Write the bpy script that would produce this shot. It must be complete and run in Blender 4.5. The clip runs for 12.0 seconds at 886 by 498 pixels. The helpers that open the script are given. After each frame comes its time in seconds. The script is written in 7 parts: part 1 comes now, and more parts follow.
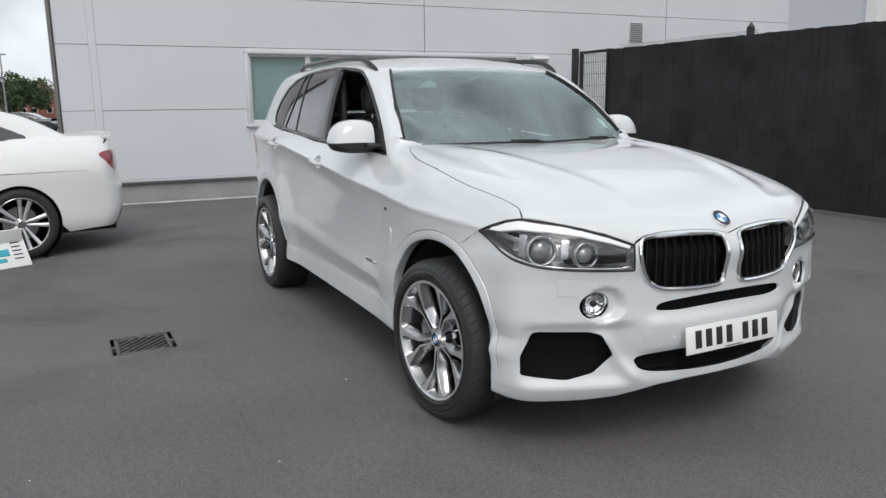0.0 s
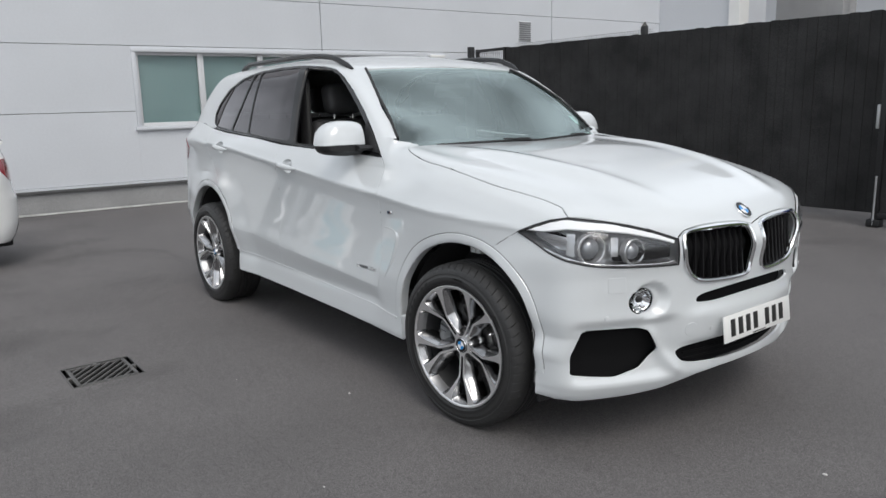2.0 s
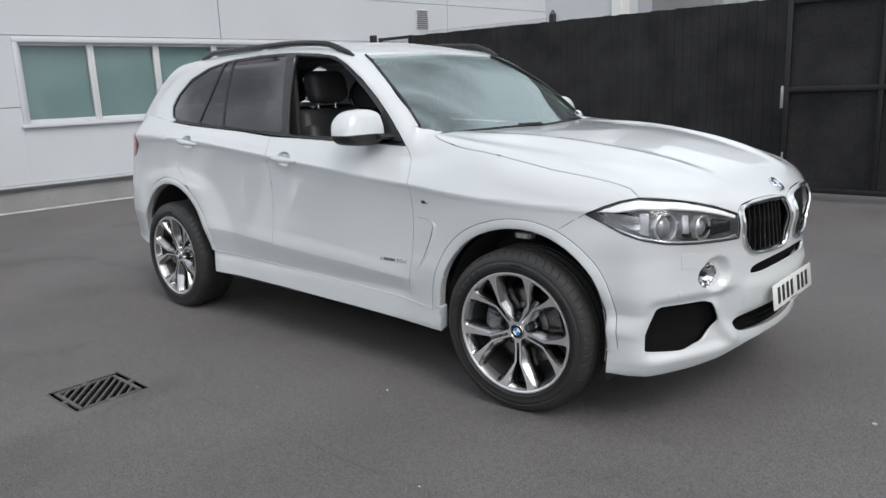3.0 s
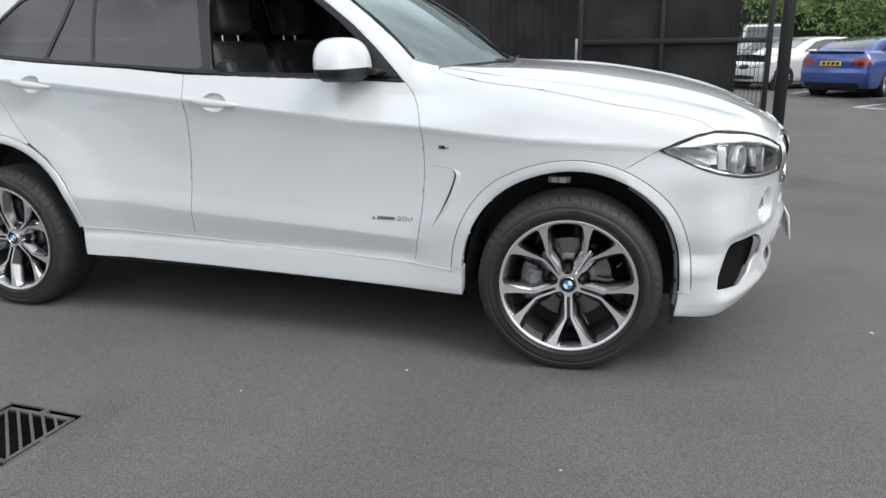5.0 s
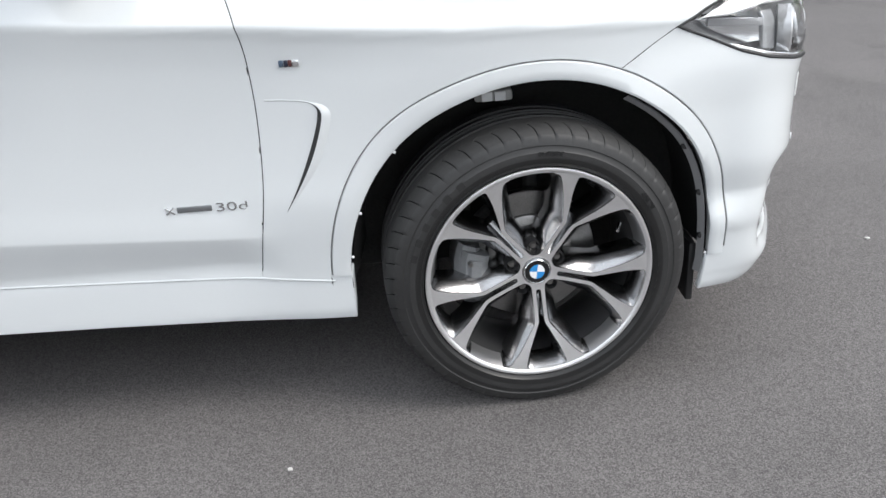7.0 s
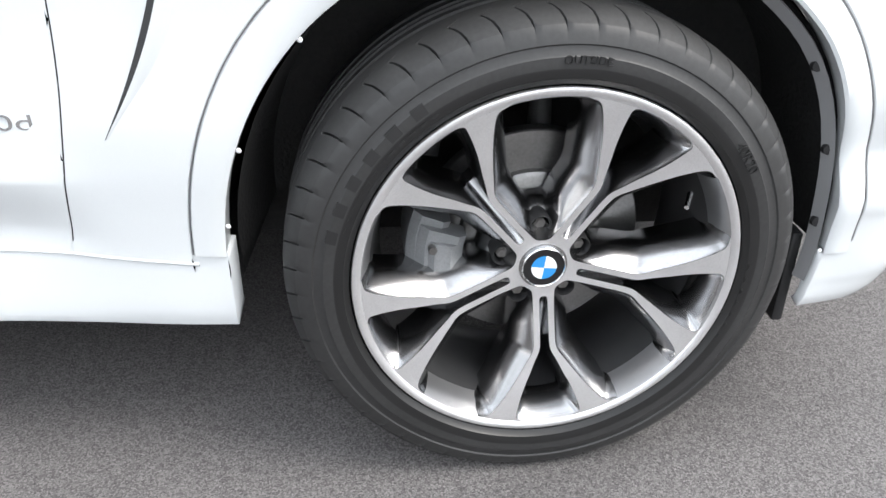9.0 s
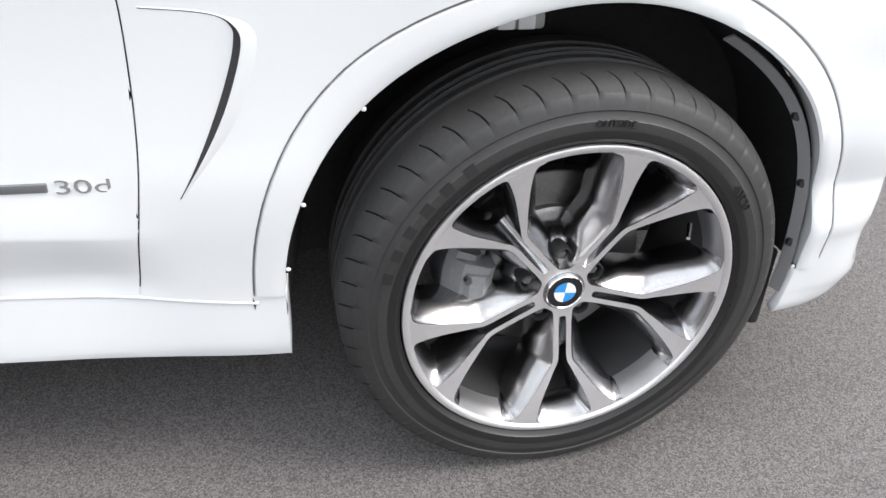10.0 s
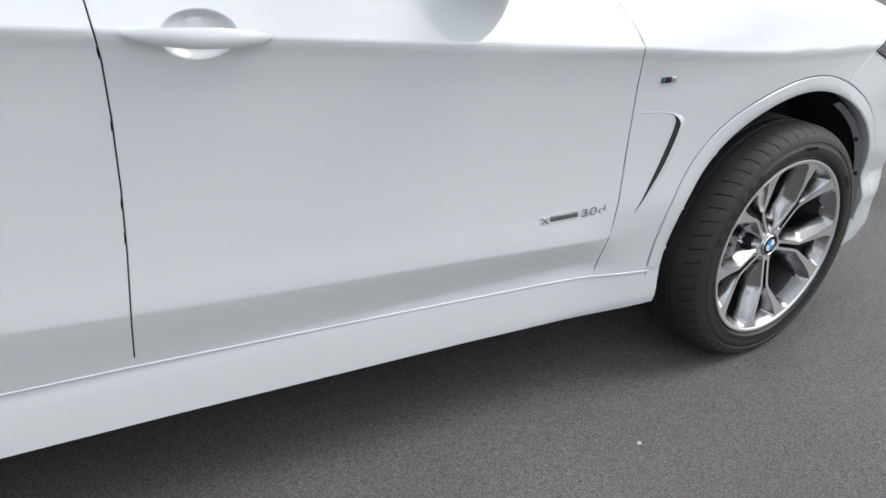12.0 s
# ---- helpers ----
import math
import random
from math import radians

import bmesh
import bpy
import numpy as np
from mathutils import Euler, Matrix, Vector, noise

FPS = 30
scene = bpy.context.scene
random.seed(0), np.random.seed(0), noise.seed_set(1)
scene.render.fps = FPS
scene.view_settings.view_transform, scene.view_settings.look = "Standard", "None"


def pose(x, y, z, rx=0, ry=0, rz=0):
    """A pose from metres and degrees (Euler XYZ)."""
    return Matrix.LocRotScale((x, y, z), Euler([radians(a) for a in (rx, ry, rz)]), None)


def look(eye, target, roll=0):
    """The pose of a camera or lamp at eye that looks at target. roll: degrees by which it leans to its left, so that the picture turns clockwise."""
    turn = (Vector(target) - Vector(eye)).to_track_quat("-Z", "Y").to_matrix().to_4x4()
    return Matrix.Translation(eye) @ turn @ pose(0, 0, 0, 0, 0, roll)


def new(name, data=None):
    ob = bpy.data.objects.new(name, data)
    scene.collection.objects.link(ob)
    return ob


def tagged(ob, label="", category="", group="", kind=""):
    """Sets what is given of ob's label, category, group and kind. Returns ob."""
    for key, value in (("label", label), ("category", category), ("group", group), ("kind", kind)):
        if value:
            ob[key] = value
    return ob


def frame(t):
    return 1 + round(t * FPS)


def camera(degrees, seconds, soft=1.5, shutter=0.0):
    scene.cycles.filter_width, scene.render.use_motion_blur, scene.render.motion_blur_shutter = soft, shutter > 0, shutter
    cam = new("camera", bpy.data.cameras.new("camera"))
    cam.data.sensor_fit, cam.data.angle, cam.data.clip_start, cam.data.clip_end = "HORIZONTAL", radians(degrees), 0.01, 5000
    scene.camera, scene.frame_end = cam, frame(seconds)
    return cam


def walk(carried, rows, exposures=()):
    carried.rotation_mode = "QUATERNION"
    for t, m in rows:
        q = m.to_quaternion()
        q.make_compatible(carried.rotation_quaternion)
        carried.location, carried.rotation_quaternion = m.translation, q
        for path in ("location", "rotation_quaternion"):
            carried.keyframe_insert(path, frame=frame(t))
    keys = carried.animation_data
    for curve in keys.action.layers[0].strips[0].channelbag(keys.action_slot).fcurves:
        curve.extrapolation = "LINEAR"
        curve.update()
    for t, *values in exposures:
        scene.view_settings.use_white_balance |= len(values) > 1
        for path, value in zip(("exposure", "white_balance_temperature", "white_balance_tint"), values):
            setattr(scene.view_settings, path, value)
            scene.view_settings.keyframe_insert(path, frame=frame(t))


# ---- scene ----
cam = camera(61.9, 12.0)

PATH = [
    (0, (2.916, -2.372, 1.42), (1.17, -1.474, 1.04), -0.7),
    (0.5, (2.901, -2.385, 1.416), (1.158, -1.482, 1.035), -0.6),
    (1, (2.84, -2.459, 1.415), (1.112, -1.531, 1.02), 0.4),
    (1.5, (2.677, -2.576, 1.414), (1.001, -1.559, 1.019), 0.3),
    (2, (2.462, -2.901, 1.435), (0.908, -1.704, 1.045), -1.4),
    (2.5, (2.2, -3.167, 1.42), (0.708, -1.898, 1.017), -2.5),
    (3, (1.875, -3.456, 1.442), (0.564, -2.007, 1.015), -2.4),
    (3.2, (1.724, -3.579, 1.464), (0.494, -2.064, 1.026), -2.1),
    (4.8, (0.593, -3.839, 1.338), (-0.124, -2.035, 0.822), -1.66),
    (5, (0.436, -3.782, 1.342), (-0.171, -1.989, 0.801), -1.09),
    (5.5, (0.182, -3.689, 1.317), (-0.237, -1.832, 0.723), -2.55),
    (6, (-0.033, -3.360, 1.296), (-0.319, -1.515, 0.601), -3.86),
    (6.5, (-0.201, -2.974, 1.292), (-0.301, -1.143, 0.507), -4.35),
    (7, (-0.224, -2.517, 1.210), (-0.225, -0.714, 0.349), -4.54),
    (7.2, (-0.219, -2.355, 1.145), (-0.182, -0.568, 0.230), -3.93),
    (8.8, (-0.161, -1.834, 0.912), (-0.125, -0.069, -0.077), -0.93),
    (9, (-0.170, -1.834, 0.917), (-0.124, -0.073, -0.077), -0.54),
    (9.5, (-0.187, -1.834, 0.929), (-0.111, -0.085, -0.084), 0.37),
    (10, (-0.337, -1.875, 1.073), (-0.102, -0.183, -0.005), 1.02),
    (10.5, (-0.644, -2.044, 1.216), (-0.179, -0.418, 0.114), 3.83),
    (11, (-1.052, -2.161, 1.298), (-0.314, -0.588, 0.257), 4.66),
    (11.5, (-1.445, -2.254, 1.289), (-0.643, -0.686, 0.350), 2.31),
    (12, (-1.812, -2.265, 1.314), (-0.992, -0.678, 0.444), 1.35),
]
walk(cam, [(t, look(eye, target, roll)) for t, eye, target, roll in PATH],
     exposures=((0, 0.14, 6500, 10), (2.5, 0.19, 6500, 10), (4.0, 0.38, 6500, 10), (5.5, 0.6, 6500, 10), (7.0, 0.9, 6500, 10), (8.8, 1.52, 6500, 10), (9.6, 1.5, 6540, 10), (10.0, 1.34, 6640, 12), (10.5, 1.12, 6560, 11), (11.2, 0.9, 6500, 10), (12.0, 0.58, 6500, 10)))

# ---- light: a bright overcast sky ----
world = bpy.data.worlds.new("world")
scene.world = world
world.use_nodes = True
wn = world.node_tree.nodes
sky = wn.new("ShaderNodeTexSky")
sky.sky_type, sky.sun_disc = "NISHITA", False
sky.sun_elevation, sky.sun_rotation = radians(51), radians(111)
sky.air_density, sky.dust_density, sky.ozone_density = 1.0, 4.0, 1.0
sky_grey = wn.new("ShaderNodeHueSaturation")
sky_grey.inputs["Saturation"].default_value = 0.50
cloud_place = wn.new("ShaderNodeTexCoord")
cloud = wn.new("ShaderNodeTexNoise")
cloud.inputs["Scale"].default_value, cloud.inputs["Detail"].default_value = 2.2, 5.0
cloud_range = wn.new("ShaderNodeMapRange")
cloud_range.inputs["From Min"].default_value, cloud_range.inputs["From Max"].default_value = 0.40, 0.62
cloud_range.inputs["To Min"].default_value, cloud_range.inputs["To Max"].default_value = 0.52, 1.58
cloud_cover = wn.new("ShaderNodeMix")
cloud_cover.data_type = "RGBA"
cloud_cover.inputs["Factor"].default_value = 0.72
cloud_cover.inputs["B"].default_value = (4.3, 4.55, 4.8, 1)
cloud_mix = wn.new("ShaderNodeVectorMath")
cloud_mix.operation = "SCALE"
wl = world.node_tree.links
wl.new(cloud_place.outputs["Generated"], cloud.inputs["Vector"])
wl.new(cloud.outputs["Fac"], cloud_range.inputs["Value"])
wl.new(sky.outputs["Color"], sky_grey.inputs["Color"])
wl.new(sky_grey.outputs["Color"], cloud_cover.inputs["A"])
wl.new(cloud_cover.outputs["Result"], cloud_mix.inputs[0])
wl.new(cloud_range.outputs["Result"], cloud_mix.inputs["Scale"])
wl.new(cloud_mix.outputs["Vector"], wn["Background"].inputs["Color"])
wn["Background"].inputs["Strength"].default_value = 0.165

sun_data = bpy.data.lights.new("sun", "SUN")
sun_data.energy, sun_data.angle, sun_data.color = 1.0, radians(28), (1.0, 0.97, 0.93)
sun = new("sun", sun_data)
sun.matrix_world = look((9.0, -3.5, 12.0), (0, 0, 0))
scene.view_settings.exposure = 0.0

# ---- materials ----
def surface(name, colour, rough=0.5, metal=0.0, vary=0.08, size=3.0, fine=60.0, bump=0.0, coat=0.0, fleck=0.0, spec=0.5, rough_vary=0.06):
    """A procedural material: slow patches, fine grain, uneven gloss and a fine relief; size and fine are repeats a metre."""
    m = bpy.data.materials.new(name)
    m.use_nodes = True
    n, l = m.node_tree.nodes, m.node_tree.links
    b = n["Principled BSDF"]
    place = n.new("ShaderNodeTexCoord")
    slow, quick = n.new("ShaderNodeTexNoise"), n.new("ShaderNodeTexNoise")
    for node, scale, detail in ((slow, size, 5.0), (quick, fine, 3.0)):
        node.inputs["Scale"].default_value, node.inputs["Detail"].default_value = scale, detail
        l.new(place.outputs["Object"], node.inputs["Vector"])
    ramp = n.new("ShaderNodeMapRange")
    ramp.inputs["From Min"].default_value, ramp.inputs["From Max"].default_value = 0.3, 0.7
    ramp.inputs["To Min"].default_value, ramp.inputs["To Max"].default_value = 1 - vary, 1 + vary
    l.new(slow.outputs["Fac"], ramp.inputs["Value"])
    grain = n.new("ShaderNodeMapRange")
    grain.inputs["From Min"].default_value, grain.inputs["From Max"].default_value = 0.3, 0.7
    grain.inputs["To Min"].default_value, grain.inputs["To Max"].default_value = 1 - fleck, 1 + fleck
    l.new(quick.outputs["Fac"], grain.inputs["Value"])
    both = n.new("ShaderNodeMath")
    both.operation = "MULTIPLY"
    l.new(ramp.outputs["Result"], both.inputs[0])
    l.new(grain.outputs["Result"], both.inputs[1])
    tone = n.new("ShaderNodeVectorMath")
    tone.operation = "SCALE"
    tone.inputs[0].default_value = colour
    l.new(both.outputs["Value"], tone.inputs["Scale"])
    l.new(tone.outputs["Vector"], b.inputs["Base Color"])
    gloss = n.new("ShaderNodeMapRange")
    gloss.inputs["To Min"].default_value, gloss.inputs["To Max"].default_value = max(rough - rough_vary, 0.02), min(rough + rough_vary, 1)
    l.new(slow.outputs["Fac"], gloss.inputs["Value"])
    l.new(gloss.outputs["Result"], b.inputs["Roughness"])
    b.inputs["Metallic"].default_value = metal
    b.inputs["Specular IOR Level"].default_value = spec
    b.inputs["Coat Weight"].default_value, b.inputs["Coat Roughness"].default_value = coat, 0.03
    b.inputs["Coat IOR"].default_value = 1.75
    if bump:
        relief = n.new("ShaderNodeBump")
        relief.inputs["Strength"].default_value, relief.inputs["Distance"].default_value = 1.0, bump
        l.new(quick.outputs["Fac"], relief.inputs["Height"])
        l.new(relief.outputs["Normal"], b.inputs["Normal"])
    return m


def clear_glass(name, tint, gloss=1.5, sheen=(1.0, 1.0, 1.0)):
    """A thin pane: tinted see-through, with mirror gloss by Fresnel."""
    m = bpy.data.materials.new(name)
    m.use_nodes = True
    n, l = m.node_tree.nodes, m.node_tree.links
    n.remove(n["Principled BSDF"])
    see, shine, mix, fres = n.new("ShaderNodeBsdfTransparent"), n.new("ShaderNodeBsdfGlossy"), n.new("ShaderNodeMixShader"), n.new("ShaderNodeFresnel")
    see.inputs["Color"].default_value = (*tint, 1)
    shine.inputs["Roughness"].default_value = 0.02
    shine.inputs["Color"].default_value = (*sheen, 1)
    fres.inputs["IOR"].default_value = gloss
    l.new(fres.outputs["Fac"], mix.inputs["Fac"])
    l.new(see.outputs["BSDF"], mix.inputs[1])
    l.new(shine.outputs["BSDF"], mix.inputs[2])
    l.new(mix.outputs["Shader"], n["Material Output"].inputs["Surface"])
    return m


def asphalt_material():
    m = surface("asphalt", (0.128, 0.121, 0.120), 0.80, vary=0.13, size=0.7, fine=420.0, bump=0.0016, fleck=0.45, spec=0.35)
    n, l = m.node_tree.nodes, m.node_tree.links
    b = n["Principled BSDF"]
    tone = b.inputs["Base Color"].links[0].from_node
    place = n.new("ShaderNodeTexCoord")
    # pale and dark chips of stone
    chips = n.new("ShaderNodeTexVoronoi")
    chips.inputs["Scale"].default_value = 340.0
    l.new(place.outputs["Object"], chips.inputs["Vector"])
    pick = n.new("ShaderNodeSeparateColor")
    l.new(chips.outputs["Color"], pick.inputs["Color"])
    span = n.new("ShaderNodeMapRange")
    span.inputs["From Min"].default_value, span.inputs["From Max"].default_value = 0.0, 1.0
    span.inputs["To Min"].default_value, span.inputs["To Max"].default_value = 0.55, 1.55
    l.new(pick.outputs["Red"], span.inputs["Value"])
    chip_tone = n.new("ShaderNodeVectorMath")
    chip_tone.operation = "SCALE"
    l.new(tone.outputs["Vector"], chip_tone.inputs[0])
    l.new(span.outputs["Result"], chip_tone.inputs["Scale"])
    # old oil stains and damp patches
    stain = n.new("ShaderNodeTexNoise")
    stain.inputs["Scale"].default_value, stain.inputs["Detail"].default_value, stain.inputs["Distortion"].default_value = 0.9, 6.0, 0.6
    l.new(place.outputs["Object"], stain.inputs["Vector"])
    reach = n.new("ShaderNodeMapRange")
    reach.inputs["From Min"].default_value, reach.inputs["From Max"].default_value = 0.54, 0.72
    reach.inputs["To Min"].default_value, reach.inputs["To Max"].default_value = 1.0, 0.70
    l.new(stain.outputs["Fac"], reach.inputs["Value"])
    last = n.new("ShaderNodeVectorMath")
    last.operation = "SCALE"
    l.new(chip_tone.outputs["Vector"], last.inputs[0])
    l.new(reach.outputs["Result"], last.inputs["Scale"])
    l.new(last.outputs["Vector"], b.inputs["Base Color"])
    return m


ASPHALT = asphalt_material()
PAINT = surface("pearl_white_paint", (0.650, 0.676, 0.688), 0.40, vary=0.01, size=2.0, fine=900.0, fleck=0.02, coat=1.0, rough_vary=0.02, spec=0.25)
PAINT_SALOON = surface("white_paint", (0.80, 0.80, 0.79), 0.36, vary=0.015, size=2.0, fine=900.0, fleck=0.015, coat=1.0, rough_vary=0.02)
PAINT_BLUE = surface("blue_paint", (0.030, 0.085, 0.33), 0.30, metal=0.35, vary=0.02, fleck=0.03, coat=1.0)
PAINT_SILVER = surface("pale_silver_paint", (0.66, 0.69, 0.71), 0.30, metal=0.15, vary=0.02, fleck=0.03, coat=1.0)
PAINT_DARK = surface("dark_paint", (0.03, 0.032, 0.036), 0.30, vary=0.02, coat=1.0)
BLACK_GLOSS = surface("gloss_black_trim", (0.012, 0.012, 0.013), 0.12, vary=0.10, size=8.0)
MESH_BLACK = surface("black_mesh", (0.005, 0.005, 0.0055), 0.85, vary=0.1, spec=0.15)
BLACK_PLASTIC = surface("black_plastic", (0.016, 0.016, 0.017), 0.55, vary=0.15, size=9.0, fine=400.0, bump=0.0006, fleck=0.1)
LINER = surface("arch_liner", (0.016, 0.016, 0.0165), 0.85, vary=0.25, size=7.0, fine=120.0, bump=0.002, fleck=0.2)
RUBBER = surface("tyre_rubber", (0.026, 0.026, 0.0262), 0.62, vary=0.18, size=7.0, fine=150.0, bump=0.0003, fleck=0.16, spec=0.4)
RUBBER_WALL = surface("sidewall_rubber", (0.024, 0.024, 0.0243), 0.48, vary=0.16, size=7.0, fine=150.0, bump=0.0002, fleck=0.12, spec=0.5)
RUBBER_BEAD = surface("smooth_bead_rubber", (0.009, 0.009, 0.0092), 0.42, vary=0.12, size=9.0, fine=150.0)
RUBBER_LETTER = surface("raised_rubber", (0.009, 0.009, 0.0092), 0.55, vary=0.2, size=30.0)
CHROME = surface("chrome", (0.82, 0.83, 0.84), 0.10, metal=1.0, vary=0.03, rough_vary=0.03)
MACHINED = surface("machined_alloy", (0.80, 0.80, 0.805), 0.32, metal=0.85, vary=0.05, size=14.0, fine=500.0, bump=0.0002, fleck=0.05)
ALLOY = surface("painted_alloy", (0.40, 0.40, 0.406), 0.21, metal=1.0, vary=0.06, size=12.0, fine=300.0, fleck=0.05)
JOINT_GREY = surface("grey_joint", (0.16, 0.16, 0.165), 0.6, vary=0.1)
POCKET = surface("grey_painted_pocket", (0.36, 0.36, 0.365), 0.34, metal=0.85, vary=0.08, size=14.0)
ALLOY_SHADED = surface("shaded_alloy_barrel", (0.10, 0.10, 0.103), 0.38, metal=0.7, vary=0.12, size=12.0)
STEEL = surface("brake_steel", (0.24, 0.235, 0.23), 0.34, metal=0.9, vary=0.10, size=20.0, fine=200.0, fleck=0.1)
CALIPER = surface("grey_caliper", (0.23, 0.237, 0.245), 0.50, metal=0.25, vary=0.10, size=25.0, fine=300.0, bump=0.0006, fleck=0.08)
BLUE_ENAMEL = surface("blue_enamel", (0.02, 0.25, 0.62), 0.2, vary=0.03, coat=0.6)
WHITE_ENAMEL = surface("white_enamel", (0.85, 0.86, 0.87), 0.2, vary=0.02, coat=0.6)
BADGE_BLUE = surface("dull_blue_badge", (0.10, 0.14, 0.20), 0.25, metal=0.5, vary=0.03)
BADGE_NAVY = surface("dull_navy_badge", (0.04, 0.045, 0.07), 0.25, metal=0.5, vary=0.03)
BADGE_RED = surface("dull_red_badge", (0.14, 0.06, 0.06), 0.25, metal=0.5, vary=0.03)
LEATHER = surface("black_leather", (0.075, 0.075, 0.078), 0.42, vary=0.2, size=6.0, fine=220.0, bump=0.0012, fleck=0.1)
CABIN = surface("dark_cabin_trim", (0.045, 0.045, 0.046), 0.70, vary=0.15, size=5.0, fine=200.0, bump=0.0006)
LAMP_SHELL = surface("lamp_housing", (0.58, 0.585, 0.595), 0.20, metal=0.6, vary=0.2, size=10.0)
LAMP_WHITE = surface("light_guide", (0.86, 0.87, 0.88), 0.25, vary=0.03)
LAMP_RED = surface("red_lamp_lens", (0.26, 0.010, 0.018), 0.10, vary=0.25, size=12.0, coat=1.0)
PLATE_WHITE = surface("white_plate", (0.83, 0.83, 0.81), 0.35, vary=0.02, coat=0.5)
PLATE_YELLOW = surface("yellow_plate", (0.78, 0.52, 0.03), 0.35, vary=0.02)
INK = surface("black_ink", (0.02, 0.02, 0.02), 0.5, vary=0.05)
GLASS = clear_glass("windscreen_glass", (0.76, 0.88, 0.84), 3.8, (0.86, 1.0, 0.98))
GLASS_DARK = clear_glass("privacy_glass", (0.05, 0.05, 0.055), 1.85, (1.0, 0.96, 0.98))
GLASS_LAMP = clear_glass("lamp_lens", (0.95, 0.96, 0.97), 1.45)
PROJECTOR = surface("projector_glass", (0.30, 0.31, 0.33), 0.08, metal=0.3, vary=0.3, size=30.0, coat=1.0)
CAR_GLASS = surface("dark_car_glass", (0.055, 0.062, 0.065), 0.06, vary=0.15, size=3.0, coat=1.0)
# ---- the car's skin as smooth functions: x to its nose, a = distance from its middle plane, z up ----
def smooth_keys(*pairs):
    """A smooth curve without overshoot through (place, value) pairs."""
    xs, ys = np.array(pairs, float).T
    h = np.diff(xs)
    d = np.diff(ys) / h
    m = np.zeros(len(xs))
    m[0], m[-1] = d[0], d[-1]
    for i in range(1, len(xs) - 1):
        if d[i - 1] * d[i] > 0:
            w1, w2 = 2 * h[i] + h[i - 1], h[i] + 2 * h[i - 1]
            m[i] = (w1 + w2) / (w1 / d[i - 1] + w2 / d[i])

    def value(x):
        x = np.asarray(x, float)
        i = np.clip(np.searchsorted(xs, x) - 1, 0, len(xs) - 2)
        t = np.clip((x - xs[i]) / h[i], 0, 1)
        return (ys[i] * (1 + 2 * t) * (1 - t) ** 2 + h[i] * m[i] * t * (1 - t) ** 2
                + ys[i + 1] * t * t * (3 - 2 * t) + h[i] * m[i + 1] * t * t * (t - 1))
    return value


def soft_min(p, q, r):
    k = np.clip(0.5 + 0.5 * (q - p) / r, 0, 1)
    return q + (p - q) * k - r * k * (1 - k)


def step(e0, e1, v):
    k = np.clip((v - e0) / (e1 - e0), 0, 1)
    return k * k * (3 - 2 * k)


crease_low = smooth_keys((-4.0, 0.63), (-2.4, 0.61), (-1.63, 0.566), (-1.1, 0.541), (-0.6, 0.518), (0.2, 0.512), (1.0, 0.51))
crease_high = smooth_keys((-4.0, 1.20), (-2.9, 1.19), (-2.5, 1.170), (-2.1, 1.133), (-1.7, 1.095), (-1.1, 1.038), (-0.63, 0.999), (-0.385, 0.975), (0.0, 0.95), (1.0, 0.90))
belt = smooth_keys((-4.0, 1.30), (-2.7, 1.265), (-1.65, 1.20), (-0.72, 1.145), (-0.3, 1.13), (1.0, 1.10))
flank = smooth_keys((0.20, 0.880), (0.27, 0.903), (0.293, 0.9135), (0.305, 0.9145), (0.36, 0.9110), (0.41, 0.9055), (0.43, 0.9015), (0.44, 0.9015), (0.455, 0.9040), (0.555, 0.9290), (0.5595, 0.9298),
                    (0.565, 0.9295), (0.64, 0.9205), (0.78, 0.914), (0.90, 0.919), (0.97, 0.9305), (0.9975, 0.9388), (1.001, 0.9389), (1.006, 0.9372), (1.10, 0.9105), (1.19, 0.880), (1.45, 0.78))
wing_foot = smooth_keys((0.20, 0.880), (0.27, 0.903), (0.31, 0.9125), (0.40, 0.9105), (0.46, 0.9140), (0.54, 0.9210), (0.62, 0.9230), (0.70, 0.9180))
plan = smooth_keys((-4.1, -0.20), (-3.7, -0.085), (-3.2, -0.02), (-2.6, 0.0), (-1.2, 0.0), (-0.3, 0.002), (0.2, -0.004), (0.5, -0.018), (0.9, -0.06))


def half_width(x, z):
    low, high, top = crease_low(x), crease_high(x), belt(x)
    q = np.where(z < low, 0.44 + (z - 0.44) * 0.12 / (low - 0.44), np.where(
        z < high, 0.56 + (z - low) * 0.44 / (high - low), 1.0 + (z - high) * 0.19 / (top - high)))
    q = np.where(z < 0.44, z, q)
    # behind the wheel the lower crease runs out and the wing drops smoothly to the sill
    fade = step(-0.74, -0.58, x) * step(0.66, 0.56, z)
    w = flank(q) * (1 - fade) + wing_foot(z) * fade + plan(x)
    w = w - 0.075 * step(-0.25, 0.5, x) * step(0.62, 0.97, z)
    w = w - 0.050 * step(-1.35, -0.74, x) * step(-0.05, -0.62, x) * step(0.99, 1.15, z)
    w = w - 0.048 * np.exp(-((x - 0.46) / 0.15) ** 2) * step(0.86, 0.62, z)
    w = w + (0.922 - flank(q)) * step(0.10, 0.34, x) * step(0.74, 0.62, z) * step(0.20, 0.31, z)
    # wings swell a little round the wheels, and the creases fade out over the front wing
    for xc, amount in ((0.0, 0.016), (-2.93, 0.022)):
        r = np.hypot(x - xc, (z - 0.40))
        w = w + amount * step(0.78, 0.50, r) * step(1.05, 0.85, z)
    return w


